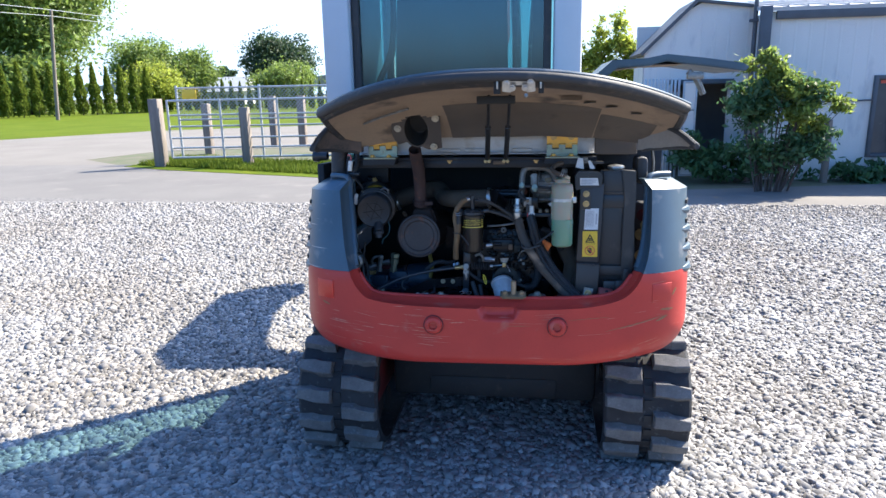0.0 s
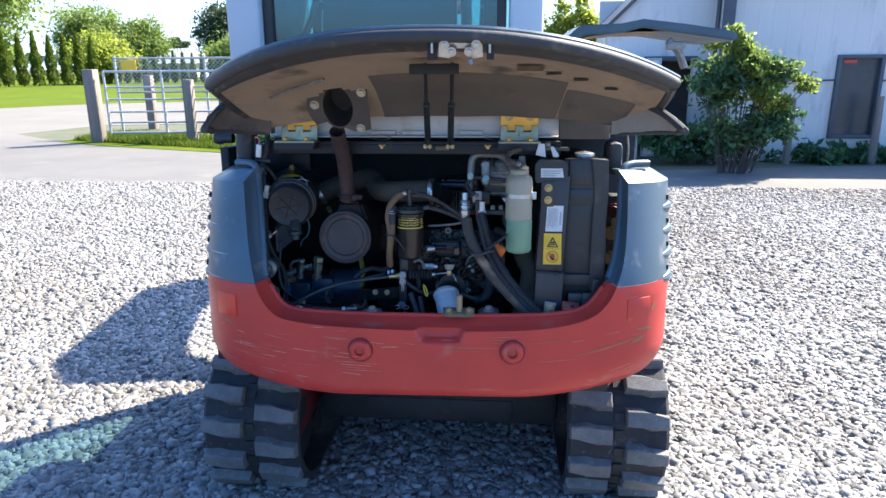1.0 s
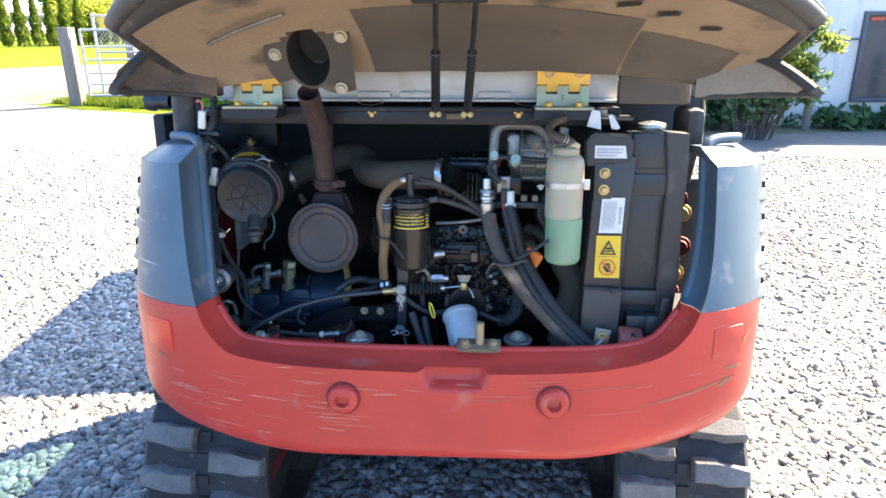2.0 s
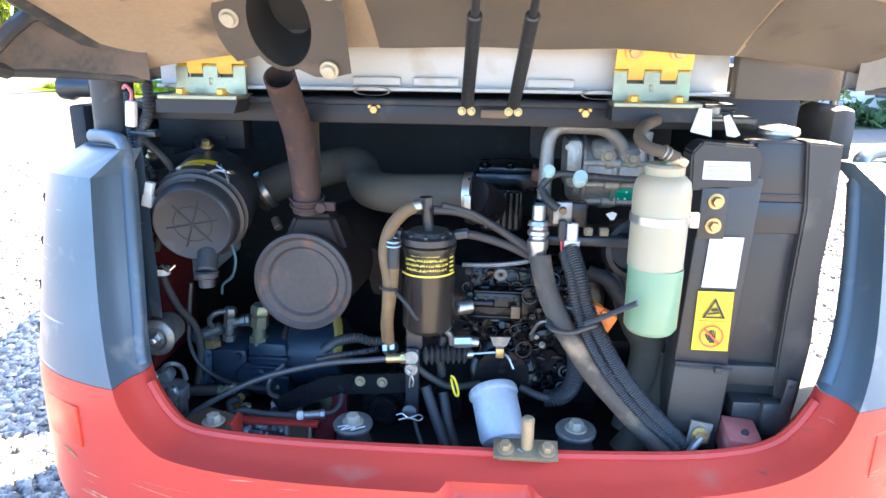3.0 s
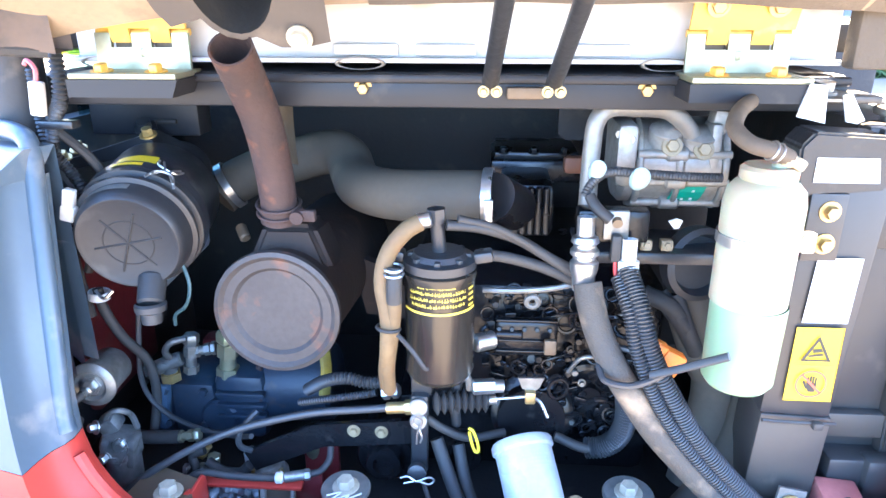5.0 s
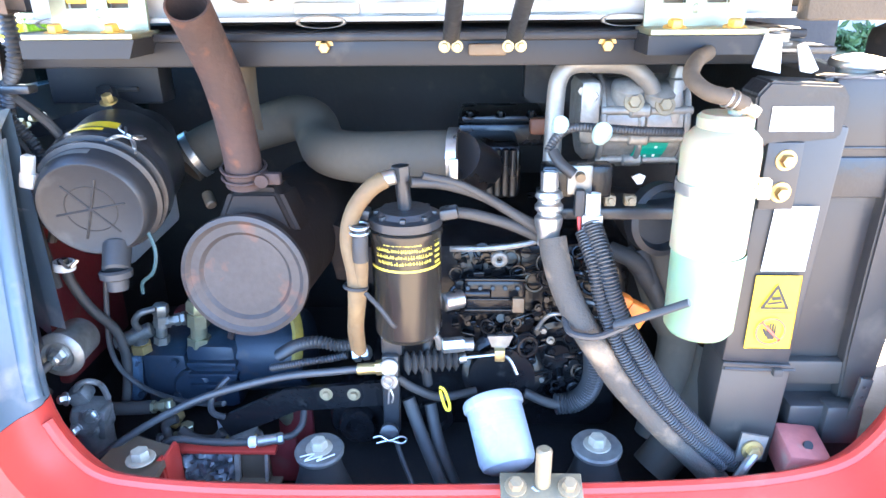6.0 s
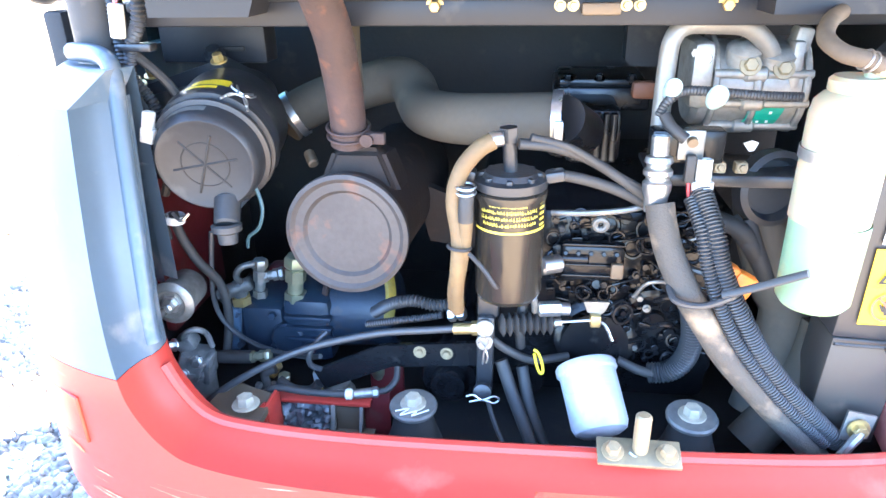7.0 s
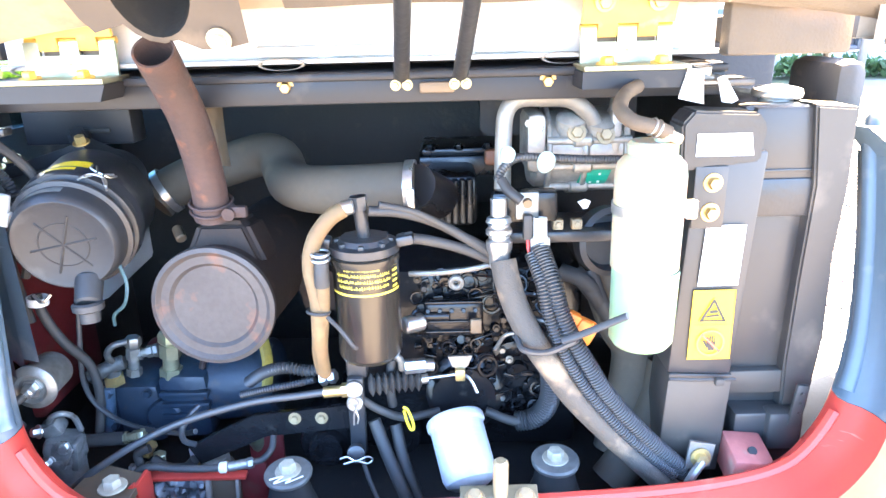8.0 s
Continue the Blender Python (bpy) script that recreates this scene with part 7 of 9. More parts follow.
for i, (a0, a1) in enumerate(((238, 300), (222, 318), (222, 322), (226, 316))):
    z = 1.127 - 0.0078 * i
    a = a0
    while a < a1:
        w = rngE.choice((1.6, 2.2, 3.0))
        zz = z + rngE.choice((0, 0.0008))
        on_can(bm, FC, 0.0431, a, min(a + w, a1), zz, zz + rngE.choice((0.0020, 0.0028)), 2)
        if rngE.random() < 0.6:
            on_can(bm, FC, 0.0431, a + w * 0.2, min(a + w * 0.6, a1), z + 0.003, z + 0.0045, 2)
        a += w + rngE.choice((0.9, 1.2, 2.4))
for i in range(5):
    on_can(bm, FC, 0.0431, 326, 340, 1.100 + 0.007 * i, 1.103 + 0.007 * i, 2)
part("lettering", bm, INKGOLD, fuel, "unreadable gold lettering")
oh = group_part("ochre_hose", EX, (0, 0, 0), "ochre fuel hose bent over the filter")
bm = bm_new()
tube(bm, [(-0.118, 0.166, 1.200), (-0.135, 0.160, 1.190), (-0.154, 0.157, 1.165), (-0.162, 0.155, 1.130), (-0.156, 0.152, 1.085), (-0.158, 0.156, 1.040), (-0.164, 0.175, 1.000), (-0.166, 0.195, 0.965)], 0.0102, 16, 6)
part("hose", bm, TANHOSE, oh)
bm = bm_new()
tube(bm, [(-0.146, 0.150, 1.150), (-0.147, 0.145, 1.125), (-0.147, 0.145, 1.108)], 0.0092, 12, 5)
part("sleeve", bm, BLACKHOSE, oh, "short black rubber joiner")
bm = bm_new()
tube(bm, [(-0.147, 0.146, 1.112), (-0.149, 0.150, 1.085), (-0.154, 0.156, 1.05), (-0.160, 0.165, 1.01), (-0.162, 0.185, 0.965)], 0.0088, 12, 5)
part("hose", bm, TANHOSE, oh)
for z in (1.150, 1.143):
    bm = bm_new()
    ring(bm, (-0.147, 0.148, z), (0, -0.1, 1), 0.0108, 0.0017, 18, 6)
    part("spring_clamp", bm, STEEL, oh)
bm = bm_new()
ring(bm, (-0.156, 0.151, 1.072), (0.1, 0.1, 1), 0.0135, 0.0022, 20, 6)
tube(bm, [(-0.143, 0.138, 1.070), (-0.125, 0.128, 1.055), (-0.112, 0.126, 1.036), (-0.108, 0.130, 1.030)], 0.0028, 6, 4)
part("cable_tie", bm, BLACKHOSE, oh, "black cable tie")
for k, pts in enumerate(([(-0.088, 0.170, 1.196), (-0.050, 0.180, 1.190), (-0.005, 0.20, 1.170), (0.040, 0.21, 1.140), (0.075, 0.215, 1.115)],
                         [(-0.050, 0.182, 1.157), (-0.015, 0.195, 1.148), (0.03, 0.21, 1.130), (0.078, 0.22, 1.105)],
                         [(-0.075, 0.172, 1.203), (-0.03, 0.185, 1.188), (0.02, 0.205, 1.155), (0.07, 0.215, 1.125)])):
    bm = bm_new()
    tube(bm, pts, (0.0064, 0.0068, 0.0048)[k], 12, 6)
    part("fuel_hose", bm, BLACKHOSE, EX, "black rubber fuel hose")

# throttle cable, bellows and linkage
cab_l = group_part("throttle_cable", EX, (0, 0, 0), "black throttle cable with a ribbed boot")
bm = bm_new()
tube(bm, [(-0.545, 0.165, 0.790), (-0.50, 0.18, 0.822), (-0.44, 0.195, 0.855), (-0.375, 0.205, 0.882), (-0.28, 0.212, 0.906), (-0.20, 0.21, 0.918), (-0.168, 0.207, 0.924)], 0.0054, 12, 6)
part("cable", bm, CORR, cab_l)
bm = bm_new()
cyl(bm, (-0.170, 0.206, 0.924), (-0.143, 0.205, 0.927), 0.0078, seg=14)
cyl(bm, (-0.145, 0.205, 0.927), (-0.136, 0.205, 0.928), 0.010, seg=6)
part("ferrule", bm, BRASS, cab_l)
bm = bm_new()
path = [(-0.108, 0.212, 0.930), (-0.07, 0.222, 0.929), (-0.034, 0.228, 0.928)]
tube(bm, path, 0.0125, 14, 6, rib=0.008, pitch=0.0092)
part("bellows", bm, BLACKHOSE, cab_l, "ribbed rubber boot")
bm = bm_new()
cyl(bm, (-0.036, 0.228, 0.928), (-0.024, 0.230, 0.929), 0.007, seg=10)
cyl(bm, (-0.026, 0.230, 0.929), (0.022, 0.232, 0.934), 0.0022, seg=8)
tube(bm, [(0.026, 0.230, 0.934), (0.036, 0.226, 0.928), (0.046, 0.222, 0.908)], 0.0022, 6, 4)
part("inner_wire", bm, STEEL, cab_l)
link = group_part("linkage", EX, (0, 0, 0), "black linkage arm with plated pins")
bm = bm_new()
box(bm, (-0.127, 0.215, 0.880), (0.024, 0.014, 0.130), Euler((0.05, 0.02, 0)).to_matrix(), 0.005)
box(bm, (-0.124, 0.225, 0.962), (0.030, 0.02, 0.05), None, 0.006)
part("arm", bm, BLACK, link)
for z, r in ((0.930, 0.0125), (0.908, 0.0115)):
    bm = bm_new()
    lathe(bm, (-0.127, 0.206, z), (0, -1, 0.15), [(0, r), (0.008, r), (0.009, r * 0.9), (0.009, 0)], 24)
    part("pin", bm, DULL, link)
bm = bm_new()
tube(bm, [(-0.127, 0.192, 0.905), (-0.134, 0.190, 0.914), (-0.129, 0.189, 0.922), (-0.121, 0.190, 0.916), (-0.127, 0.190, 0.900), (-0.129, 0.190, 0.880)], 0.0013, 6, 5)
part("split_pin", bm, STEEL, link, "bright wire split pin")
bm = bm_new()
tube(bm, [(-0.127, 0.192, 0.905), (-0.122, 0.190, 0.892), (-0.124, 0.190, 0.882)], 0.0013, 6, 4)
part("pin_tail", bm, STEEL, link)
bm = bm_new()
tube(bm, [(-0.150, 0.180, 0.832), (-0.140, 0.178, 0.836), (-0.128, 0.178, 0.829), (-0.112, 0.178, 0.836), (-0.105, 0.180, 0.830), (-0.112, 0.179, 0.824), (-0.128, 0.178, 0.829), (-0.146, 0.18, 0.823)], 0.0013, 6, 5)
part("split_pin", bm, STEEL, link, "bright wire split pin")
bm = bm_new()
lathe(bm, (-0.129, 0.196, 0.832), (0, -1, 0.2), [(0, 0.013), (0.010, 0.013), (0.012, 0.008), (0.012, 0)], 18)
part("pin", bm, BLACK, link)
bm = bm_new()
tube(bm, [(-0.125, 0.205, 0.82), (-0.112, 0.19, 0.785), (-0.095, 0.17, 0.755)], 0.0035, 8, 4)
part("cable", bm, BLACKHOSE, link)
bm = bm_new()
prism(bm, [(-0.165, -0.045), (-0.06, 0.008), (0.085, 0.022), (0.085, -0.016), (-0.045, -0.028), (-0.150, -0.075)], (-0.225, 0.250, 0.858), (1, 0, 0), (0, 0, 1), 0.008)
bb = part("support_bar", bm, ENGINE, EX, "black steel support bar")
for x in (-0.225, -0.185):
    bm = bm_new()
    bolt(bm, (x, 0.242, 0.860), (0, -1, 0.1), 0.0062, 0.006)
    part("bolt", bm, PINBRASS, bb)
bm = bm_new()
tube(bm, [(-0.060, 0.205, 0.898), (-0.0535, 0.203, 0.894), (-0.0475, 0.203, 0.876), (-0.0465, 0.203, 0.863), (-0.0515, 0.203, 0.864), (-0.0565, 0.203, 0.880), (-0.059, 0.204, 0.893)], 0.0021, 8, 4)
part("dipstick_pull", bm, YELLOW, EX, "yellow dipstick pull")
bm = bm_new()
tube(bm, [(-0.30, 0.37, 0.95), (-0.288, 0.35, 0.90), (-0.292, 0.34, 0.85)], 0.010, 8, 4, flat=0.7)
part("warning_tape", bm, OLDYELLOW, EX, "grimy yellow sleeve")

# hydraulic pump
pmp = group_part("hydraulic_pump", EX, (0, 0, 0), "dark blue hydraulic pump with steel fittings")
for nm, c, s, bv in (("valve_section", (-0.515, 0.42, 0.80), (0.075, 0.13, 0.11), 0.012), ("gear_section", (-0.435, 0.42, 0.815), (0.085, 0.14, 0.12), 0.016), ("end_flange", (-0.565, 0.42, 0.80), (0.03, 0.11, 0.12), 0.008),
                     ("rib", (-0.43, 0.347, 0.845), (0.08, 0.014, 0.008), 0.002), ("rib", (-0.43, 0.347, 0.825), (0.08, 0.014, 0.008), 0.002), ("rib", (-0.43, 0.347, 0.805), (0.08, 0.014, 0.008), 0.002)):
    bm = bm_new()
    box(bm, c, s, None, bv)
    part(nm, bm, BLUE, pmp)
bm = bm_new()
cyl(bm, (-0.40, 0.42, 0.825), (-0.29, 0.42, 0.835), 0.066, seg=28, edge=0.006)
part("barrel", bm, BLUE, pmp)
bm = bm_new()
cyl(bm, (-0.47, 0.345, 0.80), (-0.47, 0.40, 0.80), 0.030, seg=20, edge=0.004)
part("port", bm, BLUE, pmp)
# rusty seam and pale corner of the pump
bm = bm_new()
cyl(bm, (-0.408, 0.42, 0.825), (-0.398, 0.42, 0.826), 0.068, seg=28, edge=0.002)
part("seam", bm, RUST, pmp, "rust-stained seam")
bm = bm_new()
box(bm, (-0.563, 0.352, 0.815), (0.022, 0.02, 0.085), Euler((0, 0.12, 0)).to_matrix(), 0.007)
part("corner_lug", bm, mat("worn_blue_paint", (0.07, 0.11, 0.16), (0.04, 0.07, 0.11), scale=20, rough=0.4), pmp)
for x, z in ((-0.555, 0.845), (-0.555, 0.785), (-0.495, 0.785), (-0.492, 0.845)):
    bm = bm_new()
    bolt(bm, (x, 0.352, z), (0, -1, 0.1), 0.007, 0.008, False)
    part("bolt", bm, BLUE, pmp)


def union(name, p, axis, r, h, m_, parent, label=""):
    """A hydraulic union: hex base, round neck, two hex nuts and a collar."""
    bm = bm_new()
    a = Vector(axis).normalized()
    lathe(bm, p, a, [(0, 0), (0, r), (h * 0.18, r), (h * 0.18, r * 0.72)], 6)
    cyl(bm, Vector(p) + a * h * 0.18, Vector(p) + a * h * 0.42, r * 0.70, seg=16)
    lathe(bm, Vector(p) + a * h * 0.42, a, [(0, r * 0.7), (0, r * 0.95), (h * 0.26, r * 0.95), (h * 0.28, r * 0.8)], 6)
    lathe(bm, Vector(p) + a * h * 0.70, a, [(0, r * 0.8), (h * 0.06, r * 1.05), (h * 0.22, r * 1.05), (h * 0.27, r * 0.9), (h * 0.30, 0)], 6)
    return part(name, bm, m_, parent, label)


union("fitting", (-0.519, 0.372, 0.868), (0.12, 0, 1), 0.0125, 0.072, DULL, pmp, "dull steel hydraulic union")
union("fitting", (-0.457, 0.370, 0.866), (0.12, 0, 1), 0.0185, 0.085, OLIVE, pmp, "olive-plated hydraulic union")
union("fitting", (-0.508, 0.375, 0.905), (1, 0.2, 0.12), 0.011, 0.034, DULL, pmp, "hex steel side union")
# cast tee on its own nut
bm = bm_new()
lathe(bm, (-0.549, 0.362, 0.858), (0, 0, 1), [(0, 0), (0, 0.017), (0.014, 0.017), (0.014, 0.013), (0.022, 0.012)], 6)
part("tee_nut", bm, BRASS, pmp)
bm = bm_new()
cyl(bm, (-0.549, 0.362, 0.872), (-0.549, 0.360, 0.900), 0.013, seg=14, edge=0.003)
cyl(bm, (-0.572, 0.352, 0.882), (-0.528, 0.366, 0.897), 0.0125, seg=14, edge=0.003)
cyl(bm, (-0.582, 0.349, 0.878), (-0.570, 0.353, 0.883), 0.0155, seg=6, edge=0.002)
tube(bm, [(-0.540, 0.360, 0.895), (-0.546, 0.350, 0.915), (-0.535, 0.35, 0.932), (-0.515, 0.36, 0.935)], 0.0055, 10, 5)
part("cast_tee", bm, mat("oily_cast_tee", (0.15, 0.155, 0.15), (0.09, 0.09, 0.088), scale=30, rough=0.4, metal=0.5, bump=0.2), pmp, "dirty cast tee fitting")
bm = bm_new()
tube(bm, [(-0.568, 0.335, 1.00), (-0.575, 0.330, 0.94), (-0.578, 0.325, 0.885), (-0.565, 0.322, 0.845), (-0.53, 0.318, 0.815), (-0.48, 0.305, 0.805), (-0.42, 0.285, 0.81), (-0.385, 0.262, 0.828)], 0.0042, 8, 6)
part("thin_cable", bm, CORR, EX, "thin grey control cable")
bm = bm_new()
tube(bm, [(-0.366, 0.248, 0.882), (-0.378, 0.238, 0.872), (-0.390, 0.230, 0.852), (-0.390, 0.232, 0.832), (-0.378, 0.240, 0.820)], 0.0045, 8, 6)
part("cable_hook", bm, CORR, EX, "black wire hook round the cable")
# hoses and fittings under the pump
bm = bm_new()
tube(bm, [(-0.60, 0.30, 0.790), (-0.56, 0.298, 0.792), (-0.515, 0.298, 0.795)], 0.011, 12, 5)
part("pump_hose", bm, BLACKHOSE, EX, "black hydraulic hose under the pump")
union("hose_end", (-0.516, 0.298, 0.795), (1, 0, 0.16), 0.010, 0.036, OLIVE, EX, "plated hose end")
for k, (p, ax_, r, h) in enumerate((((-0.478, 0.285, 0.772), (0.5, -0.2, 0.8), 0.008, 0.030), ((-0.455, 0.275, 0.752), (0.1, -0.1, 1), 0.010, 0.032), ((-0.500, 0.270, 0.756), (1, 0, 0.1), 0.009, 0.034), ((-0.435, 0.262, 0.752), (0.9, -0.2, 0.2), 0.009, 0.026))):
    union("small_union", p, ax_, r, h, (BRASS, OLIVE, STEEL, BRASS)[k], EX, "small plated union")
for pts, r in (([(-0.49, 0.262, 0.748), (-0.475, 0.255, 0.772), (-0.478, 0.258, 0.792), (-0.46, 0.262, 0.800)], 0.007), ([(-0.455, 0.258, 0.782), (-0.43, 0.250, 0.772), (-0.40, 0.245, 0.776), (-0.385, 0.245, 0.79)], 0.008)):
    bm = bm_new()
    tube(bm, pts, r, 10, 5)
    part("short_hose", bm, BLACKHOSE, EX, "short black hose")
union("elbow_union", (-0.400, 0.280, 0.776), (0.95, 0, 0.3), 0.0165, 0.052, STEEL, EX, "bright steel hydraulic union")
bm = bm_new()
tube(bm, [(-0.352, 0.282, 0.792), (-0.330, 0.286, 0.800), (-0.312, 0.292, 0.800), (-0.305, 0.300, 0.788), (-0.304, 0.31, 0.765)], 0.0145, 14, 6)
part("hydraulic_elbow", bm, OLIVE, EX, "olive-plated bent tube")
bm = bm_new()
lathe(bm, (-0.366, 0.272, 0.715), (0, 0, 1), [(0, 0.024), (0.03, 0.025), (0.034, 0.029), (0.044, 0.029), (0.048, 0.024), (0.062, 0.022), (0.066, 0.014), (0.066, 0)], 24)
vlv = part("valve", bm, ALU, EX, "dirty grey valve body")
for dx in (-0.020, 0.020):
    bm = bm_new()
    bolt(bm, (-0.366 + dx, 0.262, 0.764), (0, -0.2, 1), 0.006, 0.006, False)
    part("bolt", bm, BRASS, vlv)
tray_hose = group_part("tray_hose", EX, (0, 0, 0), "black hose with a crimped steel end")
bm = bm_new()
tube(bm, [(-0.475, 0.215, 0.775), (-0.455, 0.198, 0.800), (-0.43, 0.190, 0.818), (-0.39, 0.188, 0.816), (-0.357, 0.188, 0.815), (-0.325, 0.189, 0.815)], 0.0054, 12, 6)
part("hose", bm, BLACKHOSE, tray_hose)
bm = bm_new()
cyl(bm, (-0.327, 0.189, 0.815), (-0.316, 0.190, 0.815), 0.0082, seg=16, edge=0.002)
part("white_band", bm, CONNECTOR, tray_hose)
bm = bm_new()
cyl(bm, (-0.316, 0.190, 0.815), (-0.288, 0.198, 0.815), 0.0072, seg=16, edge=0.002)
cyl(bm, (-0.290, 0.197, 0.815), (-0.280, 0.200, 0.815), 0.0082, seg=6, edge=0.002)
part("hose_end", bm, DULL, tray_hose)
bm = bm_new()
tube(bm, [(-0.282, 0.200, 0.815), (-0.268, 0.206, 0.816), (-0.258, 0.220, 0.824), (-0.258, 0.235, 0.835)], 0.0048, 10, 5)
part("hose", bm, BLACKHOSE, tray_hose)

# separator, filter and red frame on the left side
FA = Vector((0.05, -1.0, 0.02)).normalized()
F0 = Vector((-0.580, 0.208, 0.940))
bm = bm_new()
lathe(bm, F0, -FA, [(0.0, 0), (0.0, 0.018), (-0.004, 0.022), (-0.002, 0.029), (0.002, 0.033), (0.006, 0.033), (0.008, 0.029), (0.060, 0.028), (0.068, 0.022), (0.070, 0)], 40)
ff = part("inline_filter", bm, DULL, EX, "grey steel inline filter")
bm = bm_new()
lathe(bm, F0, FA, [(0, 0.014), (0.004, 0.014), (0.004, 0.010), (0.016, 0.009), (0.018, 0.006), (0.026, 0.005), (0.026, 0)], 6)
part("fitting", bm, STEEL, ff, "bright hex nipple")
bm = bm_new()
tube(bm, [F0 + FA * 0.022, F0 + FA * 0.034 + Vector((-0.008, 0, -0.006)), F0 + FA * 0.034 + Vector((-0.03, 0.01, -0.03)), F0 + Vector((-0.05, 0.03, -0.08))], 0.006, 10, 5)
part("filter_hose", bm, BLACKHOSE, ff)
ws = group_part("water_separator", EX, (0, 0, 0), "grimy cast aluminium water separator")
CASTGREY = mat("grimy_cast_metal", (0.31, 0.31, 0.30), (0.19, 0.19, 0.185), scale=26, rough=0.45, metal=0.5, bump=0.2, dust=(0.08, 0.07, 0.06), amount=0.08)
for nm, c, s, e, bv in (("head", (-0.590, 0.262, 0.812), (0.052, 0.05, 0.030), (0, 0.25, 0.3), 0.009), ("boss", (-0.600, 0.262, 0.842), (0.032, 0.03, 0.026), (0.2, -0.4, 0), 0.007), ("ear", (-0.566, 0.255, 0.800), (0.012, 0.03, 0.050), (0, 0.15, 0), 0.004),
                        ("web", (-0.585, 0.238, 0.806), (0.030, 0.008, 0.040), (0, 0.5, 0), 0.003)):
    bm = bm_new()
    box(bm, c, s, Euler(e).to_matrix(), bv)
    part(nm, bm, CASTGREY, ws)
bm = bm_new()
lathe(bm, (-0.590, 0.262, 0.728), (0, 0, 1), [(0, 0), (0, 0.020), (0.02, 0.025), (0.06, 0.026), (0.062, 0.030), (0.072, 0.030), (0.074, 0.024)], 28)
part("bowl", bm, CASTGREY, ws)
for p, a_ in (((-0.612, 0.245, 0.845), (-0.5, -0.8, 0.3)), ((-0.575, 0.236, 0.822), (0.3, -1, 0.2)), ((-0.600, 0.236, 0.800), (-0.2, -1, 0))):
    bm = bm_new()
    bolt(bm, p, a_, 0.007, 0.010)
    part("screw", bm, STEEL, ws)
bm = bm_new()
tube(bm, [(-0.602, 0.255, 0.852), (-0.590, 0.248, 0.868), (-0.575, 0.25, 0.872), (-0.566, 0.262, 0.858), (-0.564, 0.27, 0.83)], 0.0045, 8, 5)
part("bleed_pipe", bm, CASTGREY, ws)
bm = bm_new()
box(bm, (-0.724, 0.50, 0.93), (0.064, 0.04, 0.23), None, 0.010)
box(bm, (-0.66, 0.42, 0.95), (0.02, 0.20, 0.26), None, 0.006)
box(bm, (-0.50, 0.50, 0.80), (0.10, 0.04, 0.14), None, 0.010)
part("frame_plate", bm, CHASSIS, EX, "deep red frame plate")
bm = bm_new()
tube(bm, [(-0.605, 0.30, 1.045), (-0.600, 0.30, 1.01), (-0.585, 0.31, 0.96), (-0.565, 0.33, 0.91), (-0.56, 0.33, 0.85), (-0.57, 0.32, 0.78)], 0.0075, 12, 5)
part("return_hose", bm, BLACKHOSE, EX, "black return hose")
clamp("clamp", (-0.604, 0.30, 1.035), (0.1, 0, 1), 0.0125, EX, LABEL_W, 0.012)
for k, (pts, m_) in enumerate((([(-0.625, 0.26, 0.95), (-0.61, 0.25, 0.955), (-0.60, 0.255, 0.945)], WIRE_P), ([(-0.65, 0.27, 0.98), (-0.64, 0.26, 0.93), (-0.645, 0.26, 0.90)], WIRE_B),
                               ([(-0.66, 0.27, 1.04), (-0.63, 0.26, 1.045), (-0.615, 0.27, 1.04)], INKGOLD), ([(-0.585, 0.265, 1.058), (-0.572, 0.26, 1.048), (-0.56, 0.265, 1.058)], STEEL))):
    bm = bm_new()
    tube(bm, pts, 0.0025, 6, 4)
    part("wire", bm, m_, EX, "thin coloured wire")

# mounts on the bay floor
for x, y, z in ((-0.225, 0.176, 0.812), (0.153, 0.178, 0.822)):
    mt = group_part("engine_mount", EX, (0, 0, 0), "rubber engine mount under a steel washer")
    bm = bm_new()
    lathe(bm, (x, y, z - 0.115), (0, 0, 1), [(0, 0), (0, 0.046), (0.05, 0.042), (0.08, 0.032), (0.108, 0.025), (0.113, 0)], 28)
    part("rubber", bm, DARK, mt)
    bm = bm_new()
    lathe(bm, (x, y, z - 0.003), (0, -0.05, 1), [(0, 0), (0, 0.033), (0.005, 0.034), (0.008, 0.032), (0.008, 0)], 36)
    part("washer", bm, WASHER, mt)
    bm = bm_new()
    bolt(bm, (x, y, z + 0.005), (0, -0.05, 1), 0.012, 0.012)
    part("bolt", bm, PLATED, mt)
    if x < 0:
        bm = bm_new()
        tube(bm, [(x - 0.022, y - 0.020, z + 0.0055), (x - 0.004, y - 0.014, z + 0.006), (x - 0.014, y - 0.028, z + 0.0055), (x + 0.008, y - 0.018, z + 0.006), (x + 0.002, y - 0.028, z + 0.0055), (x + 0.024, y - 0.014, z + 0.006)], 0.0011, 5, 4)
        part("paint_mark", bm, LABEL_W, mt, "white paint-pen scribble")
bm = bm_new()
prism(bm, [(-0.060, 0), (0.034, 0.0), (0.034, 0.072), (-0.045, 0.10)], (-0.462, 0.105, 0.806), (1, 0, 0), (0, 1, 0), 0.010)
cbk = part("corner_bracket", bm, BRACKET, EX, "grimy bolted corner bracket with a red gusset")
bm = bm_new()
prism(bm, [(-0.055, -0.05), (-0.026, -0.004), (-0.004, 0.020), (0.0, 0.022), (0.003, -0.05)], (-0.432, 0.150, 0.800), (1, 0, 0), (0, 0.1, 1), 0.006)
box(bm, (-0.430, 0.170, 0.778), (0.005, 0.045, 0.080), None, 0.001)
part("gusset", bm, RED, cbk, "bright red gusset")
bm = bm_new()
bolt(bm, (-0.456, 0.140, 0.824), (0, 0, 1), 0.0125, 0.012)
